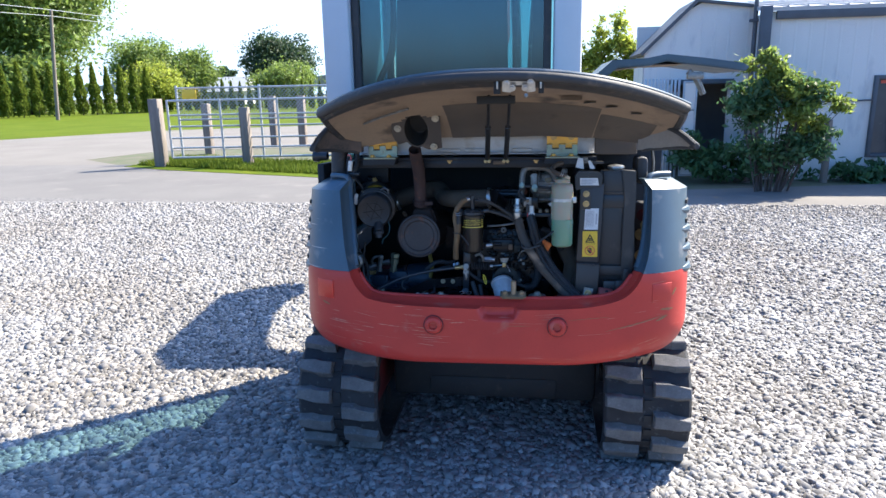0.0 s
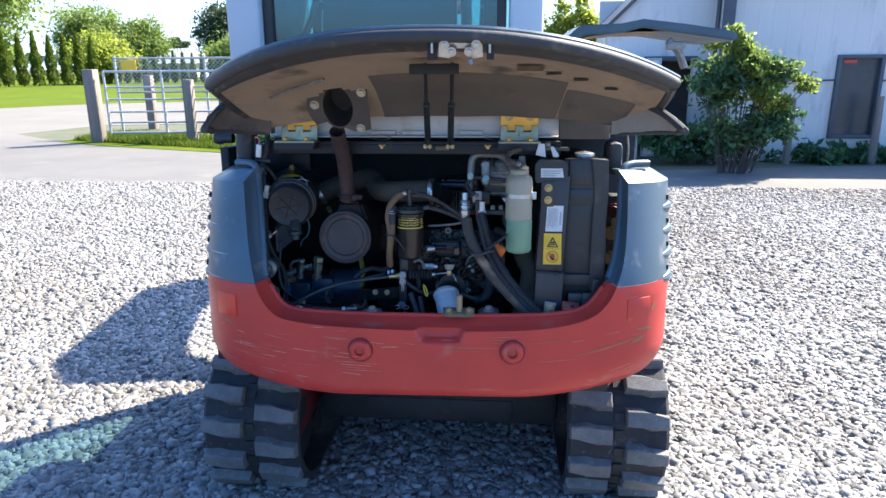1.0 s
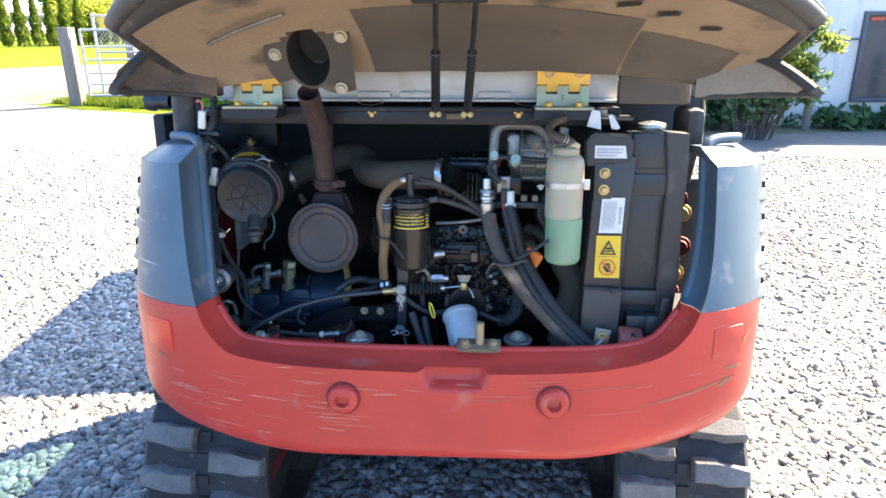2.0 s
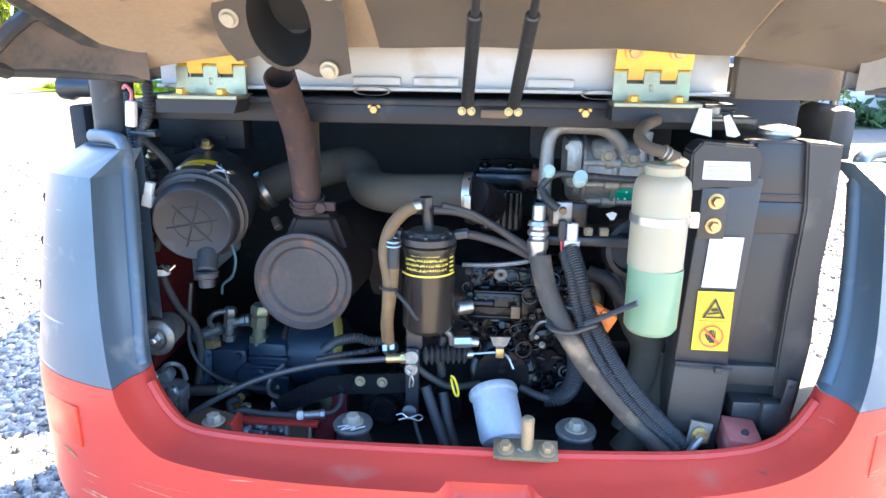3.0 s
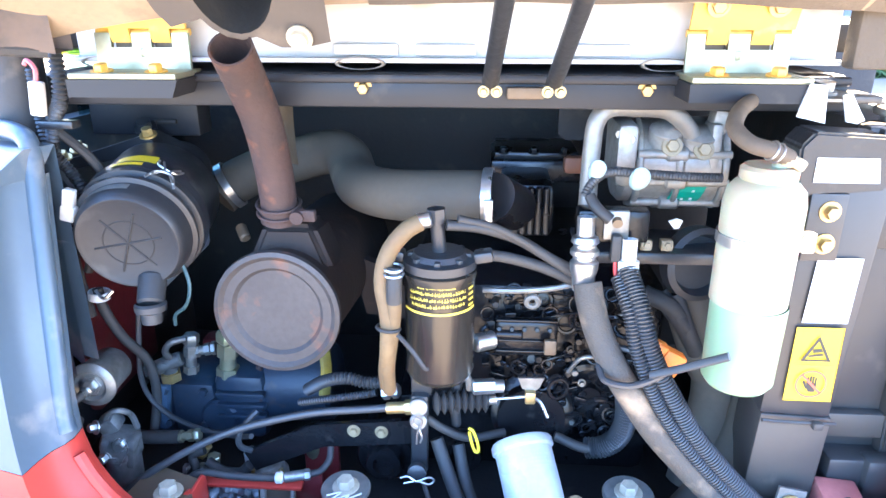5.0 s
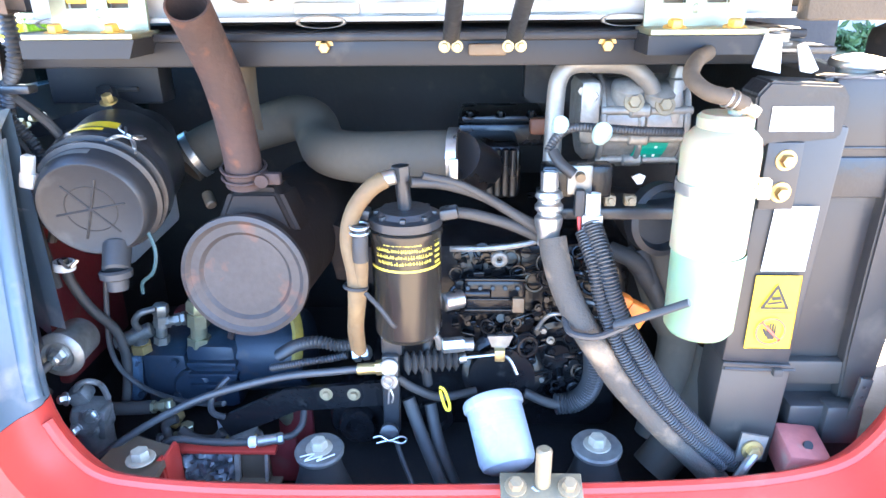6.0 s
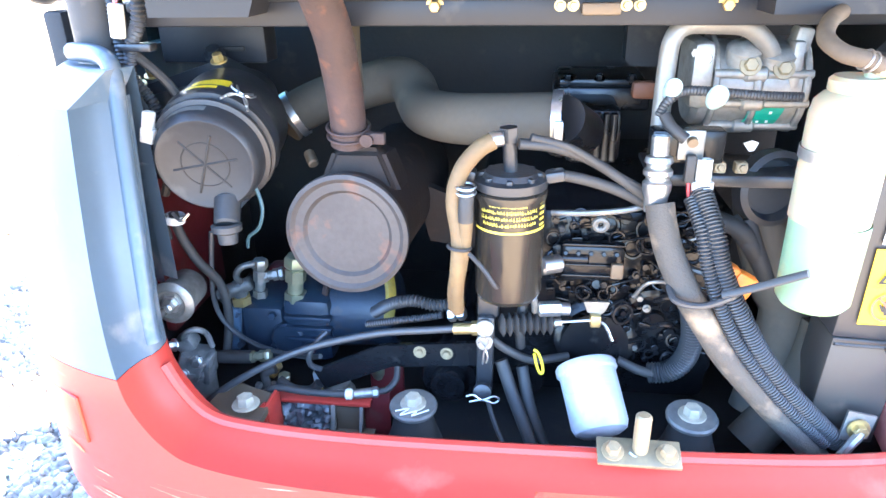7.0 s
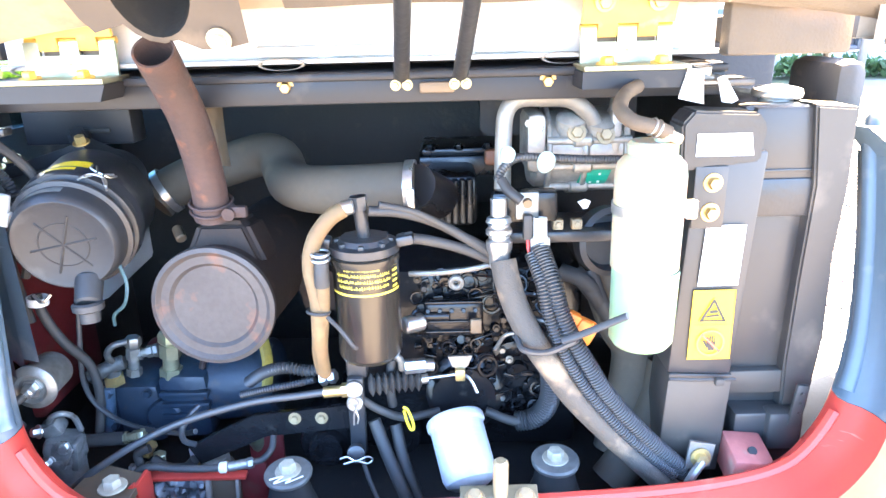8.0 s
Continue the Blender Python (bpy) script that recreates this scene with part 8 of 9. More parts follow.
part("bolt", bm, PLATED, cbk)
bm = bm_new()
box(bm, (-0.369, 0.202, 0.793), (0.152, 0.016, 0.007), Euler((0.2, 0, 0)).to_matrix(), 0.002)
tray = part("red_tray", bm, RED, EX, "red painted tray with a bright edge")
for nm, c, s, m_ in (("tray_floor", (-0.365, 0.225, 0.738), (0.150, 0.09, 0.006), BRACKET), ("tray_edge", (-0.352, 0.200, 0.764), (0.007, 0.010, 0.054), PAD), ("tray_side", (-0.330, 0.206, 0.764), (0.036, 0.006, 0.054), BRACKET),
                     ("tray_edge", (-0.309, 0.200, 0.764), (0.005, 0.010, 0.054), PAD), ("tray_end", (-0.286, 0.210, 0.770), (0.040, 0.006, 0.075), CHASSIS)):
    bm = bm_new()
    box(bm, c, s, Euler((0, 0.08, 0)).to_matrix() if nm == "tray_edge" else None, 0.001)
    part(nm, bm, m_, tray)
bm = bm_new()
sheet(bm, 22, 14, lambda u, v: Vector((-0.442 + 0.086 * u, 0.196 + 0.010 * noise.noise((u * 7, v * 6, 5)) + 0.006 * noise.noise((u * 19, v * 15, 1)), 0.738 + 0.052 * v)))
part("plastic_sheet", bm, mat("grey_film", (0.16, 0.18, 0.19), (0.04, 0.045, 0.05), scale=34, rough=0.3, contrast=0.2), EX, "crumpled grey plastic sheet under the red edge")
bm = bm_new()
box(bm, (-0.290, 0.30, 0.755), (0.055, 0.012, 0.10), None, 0.004)
part("cross_member", bm, CHASSIS, EX, "deep red cross member")

# oil filter, latch striker
bm = bm_new()
oa = Vector((0.022, -0.075, -0.060)).normalized()
op = Vector((0.012, 0.222, 0.868))
lathe(bm, op, oa, [(0, 0.030), (0.0, 0.040), (0.004, 0.0425), (0.012, 0.0425), (0.015, 0.039), (0.085, 0.0385), (0.094, 0.035), (0.099, 0.026), (0.100, 0)], 48)
oil = part("oil_filter", bm, FILTER, EX, "white spin-on oil filter")
bm = bm_new()
q = frame_of(oa)
for i, (a0, a1, d) in enumerate(((40, 140, 0.022), (45, 135, 0.027), (42, 138, 0.032), (50, 128, 0.037), (38, 140, 0.043))):
    a = a0
    while a < a1:
        w = rngE.uniform(3, 9)
        vs = [op + q @ Vector((0.0389 * math.cos(radians(b)), 0.0389 * math.sin(radians(b)), dd)) for b, dd in ((a, d), (a + w, d), (a + w, d + (0.0022 if i in (1, 2, 3) else 0.001)), (a, d + (0.0022 if i in (1, 2, 3) else 0.001)))]
        bm.faces.new([bm.verts.new(v) for v in vs])
        a += w + (2.5 if i in (1, 2, 3) else 0)
part("print", bm, INKGREY, oil, "unreadable grey print")
bm = bm_new()
box(bm, (0.064, 0.058, 0.8575), (0.096, 0.034, 0.006), Euler((0.42, 0, 0)).to_matrix(), 0.0015)
box(bm, (0.064, 0.056, 0.848), (0.080, 0.012, 0.012), None, 0.001)
part("striker_plate", bm, STRIKER, counterweight, "dull plated striker plate")
bm = bm_new()
cyl(bm, (0.066, 0.062, 0.855), (0.066, 0.062, 0.910), 0.0095, seg=20, edge=0.003)
part("striker_pin", bm, PINBRASS, counterweight, "brass-coloured striker pin")
for x in (0.034, 0.096):
    bm = bm_new()
    bolt(bm, (x, 0.056, 0.860), (0, -0.40, 0.92), 0.0085, 0.011)
    part("striker_bolt", bm, PINBRASS, counterweight)
bm = bm_new()
tube(bm, [(0.053, 0.056, 0.859), (0.060, 0.052, 0.856), (0.068, 0.053, 0.855), (0.075, 0.057, 0.858)], 0.0022, 6, 4)
part("wire_clip", bm, STEEL, counterweight)

# ---- right half of the bay ----
# cooling hoses behind
for pts, r in (([(0.235, 0.33, 1.10), (0.245, 0.32, 1.04), (0.27, 0.31, 0.97), (0.29, 0.30, 0.93), (0.28, 0.28, 0.86), (0.26, 0.26, 0.78)], 0.034),
               ([(0.33, 0.26, 0.93), (0.32, 0.25, 0.88), (0.29, 0.23, 0.82), (0.24, 0.21, 0.76)], 0.030)):
    bm = bm_new()
    tube(bm, pts, r, 20, 6)
    part("coolant_hose", bm, HOSE, EX, "thick dusty rubber coolant hose")
bm = bm_new()
tube(bm, [(0.105, 0.255, 0.838), (0.130, 0.250, 0.845), (0.148, 0.245, 0.866), (0.155, 0.242, 0.90), (0.150, 0.242, 0.945), (0.135, 0.245, 0.98)], 0.0145, 14, 6, rib=0.0028, pitch=0.0045)
part("ribbed_hose", bm, CORR, EX, "ribbed black hose")
bm = bm_new()
lathe(bm, (0.235, 0.30, 1.11), (0.3, -1, 0.1), [(0, 0.05), (0.02, 0.05), (0.024, 0.042), (0.010, 0.036), (0.010, 0)], 32)
part("fan_hub", bm, CAPGREY, EX, "dusty fan hub")
for k in range(3):
    bm = bm_new()
    a = 0.5 + k * 0.55
    tube(bm, [(0.17 + 0.02 * k, 0.28, 1.07), (0.20 + 0.015 * k, 0.265, 1.06 - 0.02 * k), (0.225 + 0.01 * k, 0.27, 1.03 - 0.02 * k)], 0.012, 10, 4)
    part("belt_guard", bm, DARK, EX)
bm = bm_new()
box(bm, (0.186, 0.185, 1.020), (0.030, 0.02, 0.034), Euler((0, 0.5, 0)).to_matrix(), 0.006)
box(bm, (0.172, 0.188, 1.036), (0.020, 0.02, 0.02), Euler((0, 0.5, 0)).to_matrix(), 0.005)
part("fuse_cover", bm, ORANGE, EX, "orange plastic cover")

# air-conditioning compressor
comp = group_part("compressor", EX, (0, 0, 0), "dusty cast aluminium compressor")
bm = bm_new()
cyl(bm, (0.13, 0.365, 1.232), (0.262, 0.365, 1.232), 0.056, seg=36, edge=0.008)
cyl(bm, (0.205, 0.365, 1.232), (0.262, 0.365, 1.232), 0.060, seg=36, edge=0.006)
part("body", bm, ALU, comp)
for x, r in ((0.150, 0.063), (0.200, 0.064), (0.258, 0.064)):
    bm = bm_new()
    cyl(bm, (x, 0.365, 1.232), (x + 0.008, 0.365, 1.232), r, seg=36, edge=0.002)
    part("flange", bm, ALU, comp)
for a in (195, 235, 275, 160):
    bm = bm_new()
    y, z = 0.365 + 0.060 * math.cos(radians(a)), 1.232 + 0.060 * math.sin(radians(a))
    cyl(bm, (0.150, y, z), (0.268, y, z), 0.0058, seg=10, edge=0.001)
    cyl(bm, (0.186, y, z), (0.214, y, z), 0.0095, seg=12, edge=0.003)
    part("through_bolt", bm, ALU, comp)
bm = bm_new()
box(bm, (0.135, 0.345, 1.250), (0.030, 0.09, 0.085), None, 0.012)
for p in ((0.125, 0.312, 1.278), (0.140, 0.308, 1.272), (0.126, 0.306, 1.232)):
    bolt(bm, p, (-0.2, -1, 0), 0.006, 0.006, False)
part("head", bm, ALU, comp)
for x, z, r in ((0.186, 1.272, 0.022), (0.226, 1.268, 0.024)):
    bm = bm_new()
    lathe(bm, (x, 0.330, z - 0.014), (0, -0.35, 0.9), [(0, r), (0.026, r), (0.030, r * 0.8), (0.032, 0)], 24)
    part("port", bm, ALU, comp)
    bm = bm_new()
    bolt(bm, (x + 0.004, 0.302, z - 0.008), (0, -1, 0.3), 0.0085, 0.006)
    part("bolt", bm, PINBRASS, comp)
bm = bm_new()
box(bm, (0.252, 0.33, 1.292), (0.022, 0.03, 0.032), Euler((0, 0.15, 0)).to_matrix(), 0.006)
box(bm, (0.246, 0.325, 1.262), (0.014, 0.04, 0.06), None, 0.004)
part("lug", bm, ALU, comp)
bm = bm_new()
for i in range(8):
    for j in range(4):
        vs = []
        for di, dj in ((0, 0), (1, 0), (1, 1), (0, 1)):
            a = radians(188 + (j + dj) * 11)
            vs.append(bm.verts.new((0.203 + 0.0052 * (i + di) - 0.002 * (j + dj), 0.365 + 0.0605 * math.cos(a), 1.232 + 0.0605 * math.sin(a))))
        bm.faces.new(vs)
part("label", bm, LABEL_G, comp, "green sticker with pale marks")
bm = bm_new()
for i in (1.0, 2.4, 4.6):
    a0, a1 = radians(196 if i < 4 else 206), radians(226)
    vs = [bm.verts.new((0.201 + 0.0052 * (i + d), 0.365 + 0.0611 * math.cos(a), 1.232 + 0.0611 * math.sin(a))) for d, a in ((0, a0), (0.7, a0), (0.7, a1), (0, a1))]
    bm.faces.new(vs)
part("mark", bm, LABEL_W, comp)
bm = bm_new()
tube(bm, [(0.085, 0.27, 1.14), (0.086, 0.28, 1.20), (0.088, 0.29, 1.26), (0.092, 0.295, 1.295), (0.108, 0.30, 1.311), (0.14, 0.302, 1.312), (0.178, 0.305, 1.309), (0.204, 0.31, 1.292), (0.220, 0.315, 1.270)], 0.0115, 16, 6)
part("refrigerant_pipe", bm, PIPEALU, EX, "dusty aluminium refrigerant pipe")
bm = bm_new()
tube(bm, [(0.075, 0.235, 1.215), (0.085, 0.24, 1.232), (0.105, 0.245, 1.243), (0.15, 0.25, 1.240), (0.20, 0.26, 1.235), (0.245, 0.27, 1.232)], 0.0058, 10, 6, rib=0.0008, pitch=0.004)
part("wire_conduit", bm, CORR, EX, "thin corrugated conduit")
for p, r in (((0.089, 0.246, 1.243), 0.0100), ((0.138, 0.236, 1.236), 0.0115)):
    bm = bm_new()
    lathe(bm, p, (0, -0.75, 0.5), [(-0.012, r * 0.8), (0, r), (0.012, r), (0.016, r * 0.85), (0.016, 0)], 24)
    part("service_cap", bm, PALECAP, EX, "pale green service cap")
bm = bm_new()
box(bm, (0.110, 0.232, 1.182), (0.085, 0.03, 0.040), None, 0.004)
blk = part("valve_block", bm, ENGINE, EX, "black plastic block with a pale clip")
bm = bm_new()
box(bm, (0.112, 0.214, 1.186), (0.030, 0.006, 0.036), None, 0.002)
part("clip", bm, DULL, blk)
bm = bm_new()
cyl(bm, (0.112, 0.212, 1.192), (0.112, 0.205, 1.190), 0.006, seg=12)
part("screw", bm, BRACKET, blk)
bm = bm_new()
tube(bm, [(0.080, 0.225, 1.218), (0.088, 0.215, 1.206), (0.104, 0.208, 1.194)], 0.007, 10, 4)
part("boot", bm, BLACKHOSE, blk)
bm = bm_new()
box(bm, (0.112, 0.205, 1.160), (0.012, 0.012, 0.034), None, 0.003)
part("plug", bm, BLACKHOSE, blk)
bm = bm_new()
tube(bm, [(0.112, 0.203, 1.145), (0.113, 0.200, 1.13), (0.116, 0.196, 1.115)], 0.0022, 6, 4)
part("wire", bm, WIRE_R, blk)
bm = bm_new()
box(bm, (0.175, 0.30, 1.134), (0.20, 0.10, 0.008), None, 0.002)
box(bm, (0.175, 0.252, 1.130), (0.20, 0.006, 0.014), None, 0.002)
shelf = part("compressor_shelf", bm, BLACK, EX, "black compressor bracket")
for x in (0.160, 0.186):
    bm = bm_new()
    box(bm, (x, 0.262, 1.146), (0.015, 0.014, 0.014), None, 0.002)
    bolt(bm, (x, 0.254, 1.147), (0, -1, 0.2), 0.0045, 0.004)
    part("bolt", bm, PINBRASS, shelf, "small tarnished square-headed bolt")
bm = bm_new()
prism(bm, [(0, 0), (0.010, 0.004), (0.018, 0.001), (0.014, -0.009), (0.008, -0.010)], (0.190, 0.28, 1.172), (1, 0, 0), (0, 0, 1), 0.003)
part("torn_tag", bm, LABEL_W, EX, "torn white tag")

# service hoses with crimped ends
sv = group_part("service_hose", EX, (0, 0, 0), "grey sleeved hose with a bright crimped end")
bm = bm_new()
lathe(bm, (0.074, 0.200, 1.200), (0.01, -0.1, -1), [(0, 0.0105), (0.022, 0.0105), (0.024, 0.0150), (0.030, 0.0170), (0.033, 0.0135), (0.036, 0.0135), (0.040, 0.0170), (0.045, 0.0170), (0.048, 0.0135), (0.051, 0.0135), (0.055, 0.0170), (0.064, 0.0165), (0.072, 0.0140), (0.09, 0.0125)], 24)
part("crimp", bm, STEEL, sv, "bright crimped ferrule")
bm = bm_new()
tube(bm, [(0.079, 0.186, 1.122), (0.083, 0.178, 1.10), (0.094, 0.168, 1.065), (0.114, 0.155, 1.025), (0.140, 0.150, 0.985), (0.170, 0.150, 0.942), (0.205, 0.150, 0.902), (0.242, 0.151, 0.862), (0.286, 0.154, 0.816), (0.315, 0.160, 0.780)], 0.0170, 18, 6)
part("sleeve", bm, SLEEVE, sv, "worn fabric sleeve")
bm = bm_new()
lathe(bm, (0.128, 0.205, 1.172), (0.01, -0.1, -1), [(0, 0.009), (0.026, 0.009), (0.027, 0.0125), (0.045, 0.0125)], 18)
part("collar", bm, CONNECTOR, sv)
cond = ([(0.127, 0.198, 1.135), (0.140, 0.166, 1.096), (0.148, 0.155, 1.063), (0.163, 0.148, 1.028), (0.185, 0.147, 0.989), (0.209, 0.147, 0.949), (0.242, 0.147, 0.907), (0.281, 0.150, 0.864), (0.328, 0.154, 0.817)],
        [(0.116, 0.195, 1.125), (0.126, 0.164, 1.096), (0.133, 0.150, 1.063), (0.146, 0.142, 1.028), (0.165, 0.140, 0.989), (0.190, 0.140, 0.949), (0.223, 0.140, 0.907), (0.263, 0.142, 0.864), (0.312, 0.148, 0.817)])
for pts, r in zip(cond, (0.0128, 0.0085)):
    bm = bm_new()
    tube(bm, pts, r - 0.0026, 12, 8)
    # core is darker than the ribs: shade in the valleys put into its colour
    core = part("corrugated_conduit", bm, DARK, EX, "black corrugated conduit")
    path, run = smooth_path(pts, 10), 0.0
    bm = bm_new()
    for p, q in zip(path, path[1:]):
        step = (q - p).length
        while run < step:
            ring(bm, p.lerp(q, run / step), q - p, r - 0.0012, 0.0014, 16, 6)
            run += 0.0042
        run -= step
    part("ribs", bm, CORR, core)
bm = bm_new()
tube(bm, [(0.094, 0.150, 1.030), (0.100, 0.132, 1.022), (0.125, 0.122, 1.022), (0.150, 0.124, 1.030), (0.165, 0.135, 1.034), (0.150, 0.160, 1.04), (0.110, 0.172, 1.045), (0.094, 0.150, 1.030)], 0.0042, 8, 5)
tube(bm, [(0.146, 0.118, 1.040), (0.168, 0.100, 1.058), (0.208, 0.064, 1.096)], 0.0048, 8, 5, flat=0.55)
part("cable_tie", bm, CORR, EX, "thick black cable tie with a long free end")
bm = bm_new()
tube(bm, [(0.322, 0.128, 0.816), (0.330, 0.128, 0.835), (0.345, 0.140, 0.845), (0.352, 0.16, 0.835)], 0.006, 8, 4)
prism(bm, [(-0.020, -0.020), (0.014, -0.016), (0.020, 0.016), (-0.014, 0.022)], (0.343, 0.150, 0.848), (1, 0, 0), (0, 0.1, 1), 0.004)
pc = part("p_clip", bm, DULL, EX, "plated hose clip")
bm = bm_new()
bolt(bm, (0.343, 0.144, 0.847), (0, -1, 0.1), 0.009, 0.009)
part("bolt", bm, BRASS, pc)

# coolant bottle
bt = group_part("coolant_bottle", EX, (0, 0, 0), "translucent bottle half full of green coolant")
bt.location, bt.scale = (0.0023, -0.0396, 0.0558), (0.9615, 0.9615, 0.9615)
BC = Vector((0.2465, 0.166, 0))
LV = 1.122
bm = bm_new()
lathe(bm, BC + Vector((0, 0, LV)), (0, 0, 1), [(0, 0.0408), (1.236 - LV, 0.0415), (1.250 - LV, 0.039), (1.258 - LV, 0.032), (1.262 - LV, 0.0255), (1.264 - LV, 0.0255), (1.264 - LV, 0.0)], 40)
part("bottle", bm, BOTTLE, bt, "milky empty upper half")
bm = bm_new()
lathe(bm, BC + Vector((0.002, 0, 1.014)), (0, 0, 1), [(0, 0), (0, 0.024), (0.004, 0.034), (0.012, 0.0395), (LV - 1.0145, 0.0408)], 40)
part("coolant", bm, COOLANT, bt, "pale green coolant inside the lower half")
bm = bm_new()
lathe(bm, BC + Vector((0, 0, 1.260)), (0, 0, 1), [(0, 0.0275), (0.002, 0.029), (0.012, 0.029), (0.016, 0.025), (0.017, 0)], 32)
cyl(bm, BC + Vector((0.006, -0.008, 1.274)), BC + Vector((0.012, -0.012, 1.288)), 0.009, seg=12)
part("cap", bm, BOTTLE, bt)
bm = bm_new()
lathe(bm, BC + Vector((0, 0, 1.190)), (0, 0, 1), [(0, 0.0420), (0, 0.0432), (0.012, 0.0432), (0.012, 0.0420)], 40)
box(bm, BC + Vector((0.046, -0.012, 1.196)), (0.014, 0.012, 0.022), None, 0.002)
part("band", bm, STEEL, bt, "bright steel retaining band")
bm = bm_new()
tube(bm, [BC + Vector((0.012, -0.014, 1.286)), BC + Vector((-0.006, -0.018, 1.294)), BC + Vector((-0.028, -0.012, 1.300)), BC + Vector((-0.038, 0.01, 1.312)), BC + Vector((-0.025, 0.04, 1.325)), BC + Vector((0.0, 0.08, 1.33))], 0.0088, 14, 6)
part("overflow_hose", bm, mat("tan_dusted_hose", (0.115, 0.085, 0.055), (0.065, 0.05, 0.036), scale=12, rough=0.8, bump=0.1), bt, "tan dusty overflow hose")
for k in range(2):
    bm = bm_new()
    ring(bm, BC + Vector((-0.002 - 0.006 * k, -0.017, 1.292 + 0.0025 * k)), (-0.9, -0.2, 0.4), 0.0098, 0.0012, 18, 6)
    part("hose_clip", bm, STEEL, bt)
bm = bm_new()
cyl(bm, BC + Vector((0.016, -0.015, 1.282)), BC + Vector((0.000, -0.016, 1.291)), 0.0078, seg=12, edge=0.002)
box(bm, BC + Vector((0.020, -0.016, 1.281)), (0.014, 0.013, 0.012), Euler((0, 0.5, 0.2)).to_matrix(), 0.003)
part("spout", bm, mat("aged_ivory_plastic", (0.50, 0.40, 0.24), (0.40, 0.31, 0.19), scale=20, rough=0.5, bump=0.02), bt, "aged ivory plastic spout")

# radiator side column
rad = group_part("radiator_column", EX, (0, 0, 0), "dusty dark sheet-metal radiator surround")
bm = bm_new()
box(bm, (0.346, 0.205, 1.110), (0.084, 0.07, 0.30), Euler((0, 0.045, 0)).to_matrix(), 0.004)
part("front_plate", bm, COLUMN, rad)
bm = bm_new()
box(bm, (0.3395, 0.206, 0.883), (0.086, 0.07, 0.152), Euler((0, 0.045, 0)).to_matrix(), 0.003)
part("lower_plate", bm, LOWPLATE, rad, "dusty lower plate, paler as if lit from below")
bm = bm_new()
box(bm, (0.327, 0.1675, 1.203), (0.040, 0.004, 0.078), None, 0.002)
part("bolt_plate", bm, COLUMN, rad)
bm = bm_new()
prism(bm, [(0.290, 1.236), (0.384, 1.246), (0.388, 1.288), (0.376, 1.304), (0.300, 1.308), (0.287, 1.292)], (0, 0.166, 0), (1, 0, 0), (0, 0, 1), -0.05)
bmesh.ops.bevel(bm, geom=bm.edges[:], offset=0.003, segments=2, affect="EDGES")
part("top_hood", bm, BLACK, rad)
bm = bm_new()
box(bm, (0.445, 0.235, 1.075), (0.125, 0.03, 0.46), None, 0.004)
part("recessed_panel", bm, COLUMN, rad)
bm = bm_new()
box(bm, (0.435, 0.215, 1.225), (0.10, 0.014, 0.004), None, 0.001)
box(bm, (0.435, 0.215, 1.19), (0.10, 0.016, 0.05), None, 0.003)
part("rail", bm, BLACK, rad)
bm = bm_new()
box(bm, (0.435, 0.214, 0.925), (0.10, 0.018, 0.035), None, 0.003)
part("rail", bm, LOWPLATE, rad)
bm = bm_new()
prism(bm, [(0.460, 1.307), (0.472, 1.206), (0.469, 1.076), (0.468, 0.959), (0.474, 0.822), (0.500, 0.821), (0.509, 0.887), (0.516, 0.992), (0.511, 1.114), (0.515, 1.205), (0.512, 1.303)], (0, 0.20, 0), (1, 0, 0), (0, 0, 1), -0.06)
bmesh.ops.bevel(bm, geom=[e for e in bm.edges if abs(e.verts[0].co.y - 0.20) + abs(e.verts[1].co.y - 0.20) < 0.001], offset=0.003, segments=2, affect="EDGES")
part("side_channel", bm, COLUMN, rad)
bm = bm_new()
box(bm, (0.455, 0.53, 1.0), (0.09, 0.54, 0.60), None, 0.005)
part("core", bm, DARK, rad, "dark radiator core")
bm = bm_new()
box(bm, (0.437, 0.236, 1.252), (0.090, 0.052, 0.106), None, 0.006)
part("header_tank", bm, COLUMN, rad)
bm = bm_new()
lathe(bm, (0.445, 0.275, 1.302), (0, -0.08, 1), [(0, 0.022), (0.008, 0.022), (0.009, 0.031), (0.013, 0.032), (0.018, 0.030), (0.021, 0.016), (0.024, 0)], 32)
part("radiator_cap", bm, STEEL, rad, "bright radiator cap")
bm = bm_new()
box(bm, (0.445, 0.205, 0.862), (0.085, 0.04, 0.05), None, 0.004)
box(bm, (0.470, 0.19, 0.862), (0.050, 0.03, 0.06), None, 0.008)
part("rubber_block", bm, COLUMN, rad)
bm = bm_new()
box(bm, (0.482, 0.176, 0.905), (0.016, 0.006, 0.062), Euler((0, 0.1, 0)).to_matrix(), 0.001)
for z in (0.925, 0.910, 0.895):
    bolt(bm, (0.482, 0.172, z), (0, -1, 0), 0.002, 0.002, False)
part("riveted_tab", bm, COLUMN, rad)
for z in (1.222, 1.185):
    bm = bm_new()
    bolt(bm, (0.329, 0.1655, z), (0, -1, 0), 0.0078, 0.009)
    part("bolt", bm, BRASS, rad, "brass-coloured flange bolt")
bm = bm_new()
tube(bm, [(0.296, 0.158, 0.960), (0.33, 0.160, 0.957), (0.385, 0.162, 0.955)], 0.0025, 6, 3)
box(bm, (0.362, 0.158, 0.955), (0.012, 0.010, 0.010), None, 0.002)
part("cable_tie", bm, BLACKHOSE, rad)
bm = bm_new()
box(bm, (0.408, 0.158, 0.834), (0.054, 0.06, 0.045), Euler((0.2, 0.1, 0)).to_matrix(), 0.004)
rb = part("corner_block", bm, DUSTYRED, EX, "dusty red corner block")
bm = bm_new()
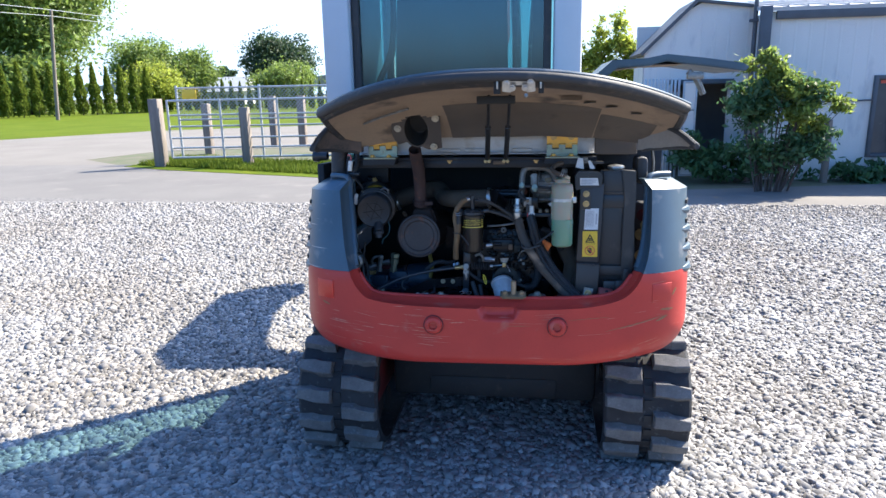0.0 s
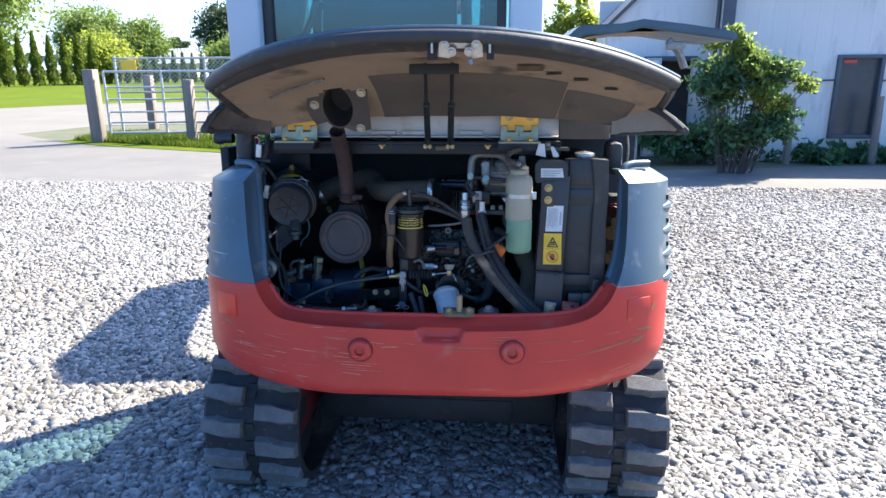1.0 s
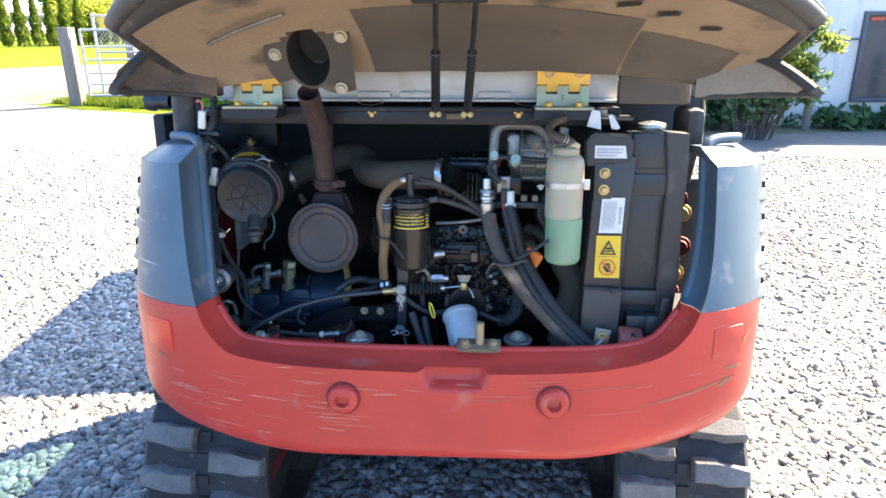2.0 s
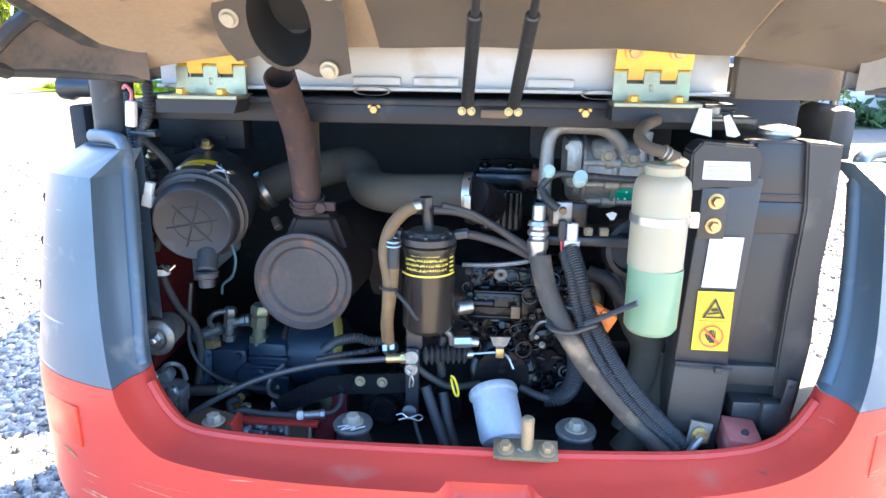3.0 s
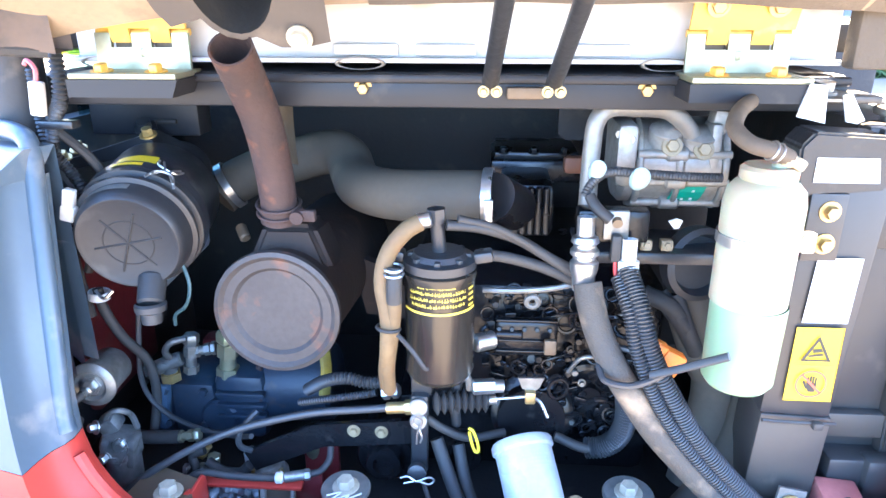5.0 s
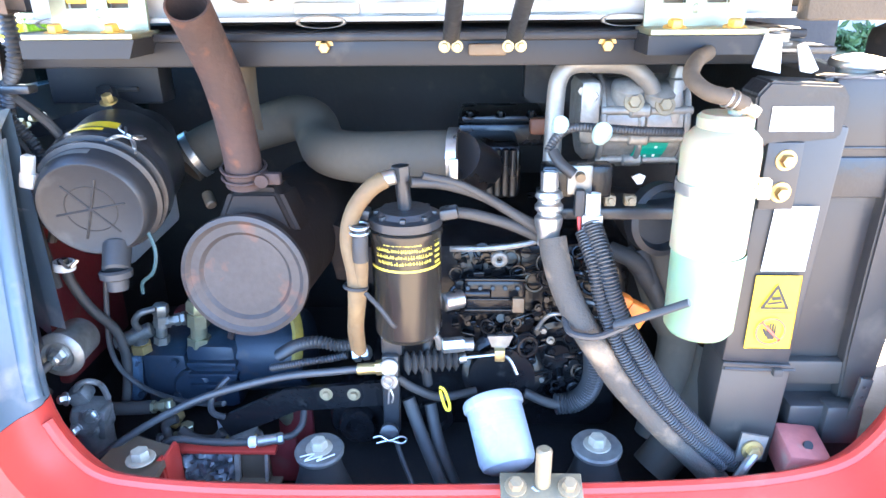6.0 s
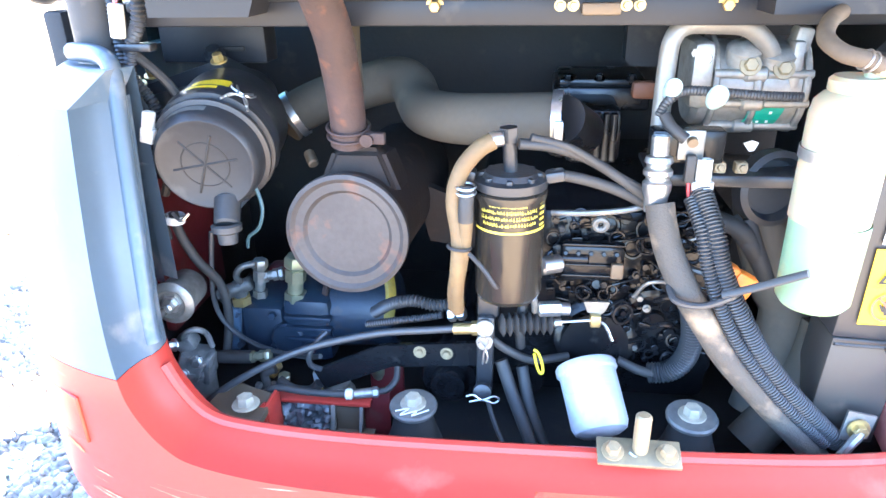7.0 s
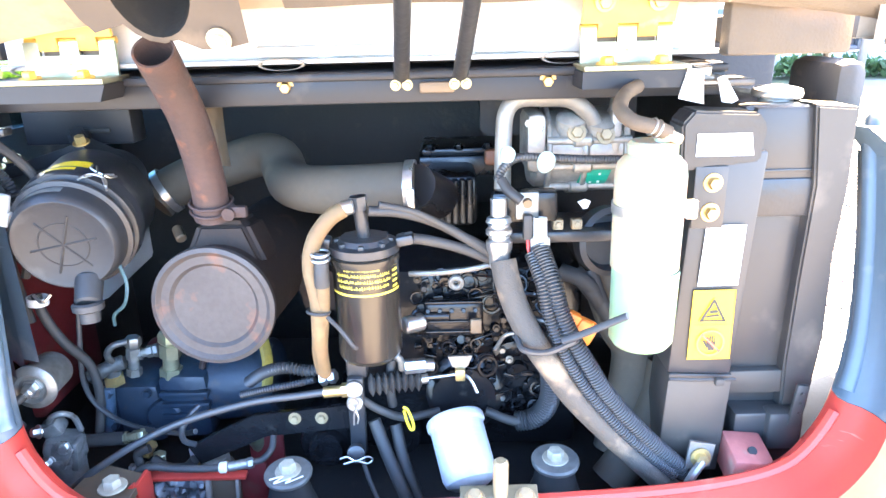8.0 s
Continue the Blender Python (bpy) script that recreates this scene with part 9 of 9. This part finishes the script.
cyl(bm, (0.412, 0.146, 0.854), (0.412, 0.143, 0.8565), 0.006, seg=14)
part("hole", bm, DARK, rb)


def sticker(name, corners, material, parent, label=""):
    """A thin flat sticker on its four corners: top left, top right, bottom right, bottom left."""
    bm = bm_new()
    a = [bm.verts.new(c) for c in corners]
    n = (a[1].co - a[0].co).cross(a[3].co - a[0].co).normalized()
    b = [bm.verts.new(v.co + n * 0.0008) for v in a]
    bm.faces.new(b)
    for i in range(4):
        bm.faces.new((a[i], a[(i + 1) % 4], b[(i + 1) % 4], b[i]))
    return part(name, bm, material, parent, label, smooth=False)


def on_quad(corners, u, v, lift=0.0016):
    tl, tr, br, bl = (Vector(c) for c in corners)
    n = (tr - tl).cross(bl - tl).normalized()
    if n.y > 0:
        n = -n
    return tl * (1 - u) * (1 - v) + tr * u * (1 - v) + br * u * v + bl * (1 - u) * v + n * lift


def print_poly(bm, corners, uv, lift=0.0016):
    bm.faces.new([bm.verts.new(on_quad(corners, u, v, lift)) for u, v in uv])


SY = 0.1655
yq = ((0.3195, SY, 1.082), (0.3735, SY, 1.082), (0.3755, SY, 0.984), (0.3195, SY, 0.984))
yl = sticker("warning_label", yq, LABEL_Y, rad, "yellow hot-surface warning label with two pictograms")
bm = bm_new()
for a, b, c, d in (((0.5, 0.10), (0.18, 0.44), (0.25, 0.44), (0.5, 0.17)), ((0.5, 0.10), (0.82, 0.44), (0.75, 0.44), (0.5, 0.17)), ((0.18, 0.44), (0.82, 0.44), (0.76, 0.415), (0.24, 0.415))):
    print_poly(bm, yq, (a, b, c, d))
print_poly(bm, yq, ((0.32, 0.36), (0.62, 0.33), (0.66, 0.36), (0.34, 0.385)))
print_poly(bm, yq, ((0.40, 0.28), (0.58, 0.27), (0.62, 0.31), (0.42, 0.325)))
print_poly(bm, yq, ((0.1, 0.485), (0.9, 0.485), (0.9, 0.492), (0.1, 0.492)))
# flat palm with five bars for fingers
print_poly(bm, yq, ((0.40, 0.74), (0.62, 0.74), (0.60, 0.86), (0.46, 0.86)))
for i in range(4):
    print_poly(bm, yq, ((0.41 + 0.055 * i, 0.63 + 0.02 * abs(i - 1.5)), (0.445 + 0.055 * i, 0.63 + 0.02 * abs(i - 1.5)), (0.445 + 0.055 * i, 0.75), (0.41 + 0.055 * i, 0.75)))
print_poly(bm, yq, ((0.31, 0.72), (0.35, 0.70), (0.44, 0.80), (0.42, 0.83)))
part("pictogram", bm, INK, yl, smooth=False)
bm = bm_new()
for i in range(28):
    a, b = 2 * math.pi * i / 28, 2 * math.pi * (i + 1) / 28
    print_poly(bm, yq, tuple((0.5 + r * 1.75 * math.cos(q), 0.75 + r * math.sin(q)) for r, q in ((0.19, a), (0.19, b), (0.165, b), (0.165, a))), 0.002)
print_poly(bm, yq, ((0.26, 0.63), (0.30, 0.61), (0.75, 0.87), (0.71, 0.89)), 0.002)
part("ban_ring", bm, INKRED, yl, smooth=False)
wq = ((0.3270, SY, 1.168), (0.3765, SY, 1.168), (0.3745, SY, 1.088), (0.3235, SY, 1.088))
wl = sticker("notice_label", wq, LABEL_W, rad, "white label with rows of tiny print")
bm = bm_new()
for i in range(12):
    print_poly(bm, wq, ((0.10 + 0.05 * i, 0.10), (0.12 + 0.05 * i, 0.10), (0.12 + 0.05 * i, 0.92 - 0.06 * (i % 3)), (0.10 + 0.05 * i, 0.92 - 0.06 * (i % 3))))
print_poly(bm, wq, ((0.80, 0.25), (0.90, 0.25), (0.90, 0.75), (0.80, 0.75)))
part("print", bm, INKGREY, wl, smooth=False)
tq = ((0.305, SY - 0.001, 1.281), (0.369, SY - 0.001, 1.281), (0.374, SY - 0.001, 1.254), (0.305, SY - 0.001, 1.254))
tl_ = sticker("top_label", tq, LABEL_W, rad, "small white label with three lines of print")
bm = bm_new()
for i, w in enumerate((0.85, 0.80, 0.6)):
    print_poly(bm, tq, ((0.07, 0.22 + 0.25 * i), (0.07 + w, 0.22 + 0.25 * i), (0.07 + w, 0.34 + 0.25 * i), (0.07, 0.34 + 0.25 * i)))
part("print", bm, INKGREY, tl_, smooth=False)
# white tags and bolt over the column
tg = group_part("tag_bracket", EX, (0, 0, 0), "plated bolt with white plastic tags")
for poly in ([(0.298, 1.354), (0.316, 1.352), (0.320, 1.312), (0.289, 1.319)], [(0.334, 1.342), (0.342, 1.345), (0.361, 1.316), (0.354, 1.312), (0.342, 1.314)]):
    bm = bm_new()
    prism(bm, poly, (0, 0.198, 0), (1, 0, 0), (0, 0, 1), 0.003)
    part("tag", bm, LABEL_W, tg, "white plastic tag")
bm = bm_new()
lathe(bm, (0.325, 0.225, 1.338), (0, -0.1, 1), [(0, 0.030), (0.003, 0.030), (0.003, 0.015), (0.006, 0.015), (0.006, 0.011), (0.016, 0.011), (0.016, 0)], 20)
part("bolt", bm, DULL, tg)
bm = bm_new()
box(bm, (0.345, 0.26, 1.333), (0.10, 0.06, 0.008), None, 0.002)
part("bracket", bm, COLUMN, tg)
# brass hydraulic fittings seen through the open flank
vb = group_part("valve_bank", EX, (0, 0, 0), "brass-coloured hydraulic fittings beyond the open flank")
for i in range(7):
    bm = bm_new()
    x, z, y = 0.60 + 0.02 * (i % 2), 1.09 - 0.045 * i, 0.58 + 0.02 * (i % 3)
    lathe(bm, (x, y, z), (-0.3, -1, 0.1), [(0, 0), (0, 0.026), (0.02, 0.026), (0.02, 0.018), (0.05, 0.018), (0.05, 0)], 12)
    part("fitting", bm, BRASS if i % 3 else CHASSIS, vb)
bm = bm_new()
box(bm, (0.60, 0.66, 0.92), (0.14, 0.08, 0.44), None, 0.01)
part("manifold_block", bm, DARK, vb)

# the tail and its bay lean a little nose-down on the uneven yard
FLAT = ("hood", "gap_blocker", "cab", "boom", "swing_post", "track_assembly", "undercarriage", "dozer_blade", "turntable", "front_body", "cab_base", "swing_bearing", "side_cover")
LEAN = Matrix.Translation((0, 0.05, 1.05)) @ Matrix.Rotation(radians(-3.1), 4, "X") @ Matrix.Translation((0, -0.05, -1.05))
for ob in EX.children:
    if ob.name.split(".")[0] not in FLAT:
        ob.matrix_basis = LEAN @ ob.matrix_basis
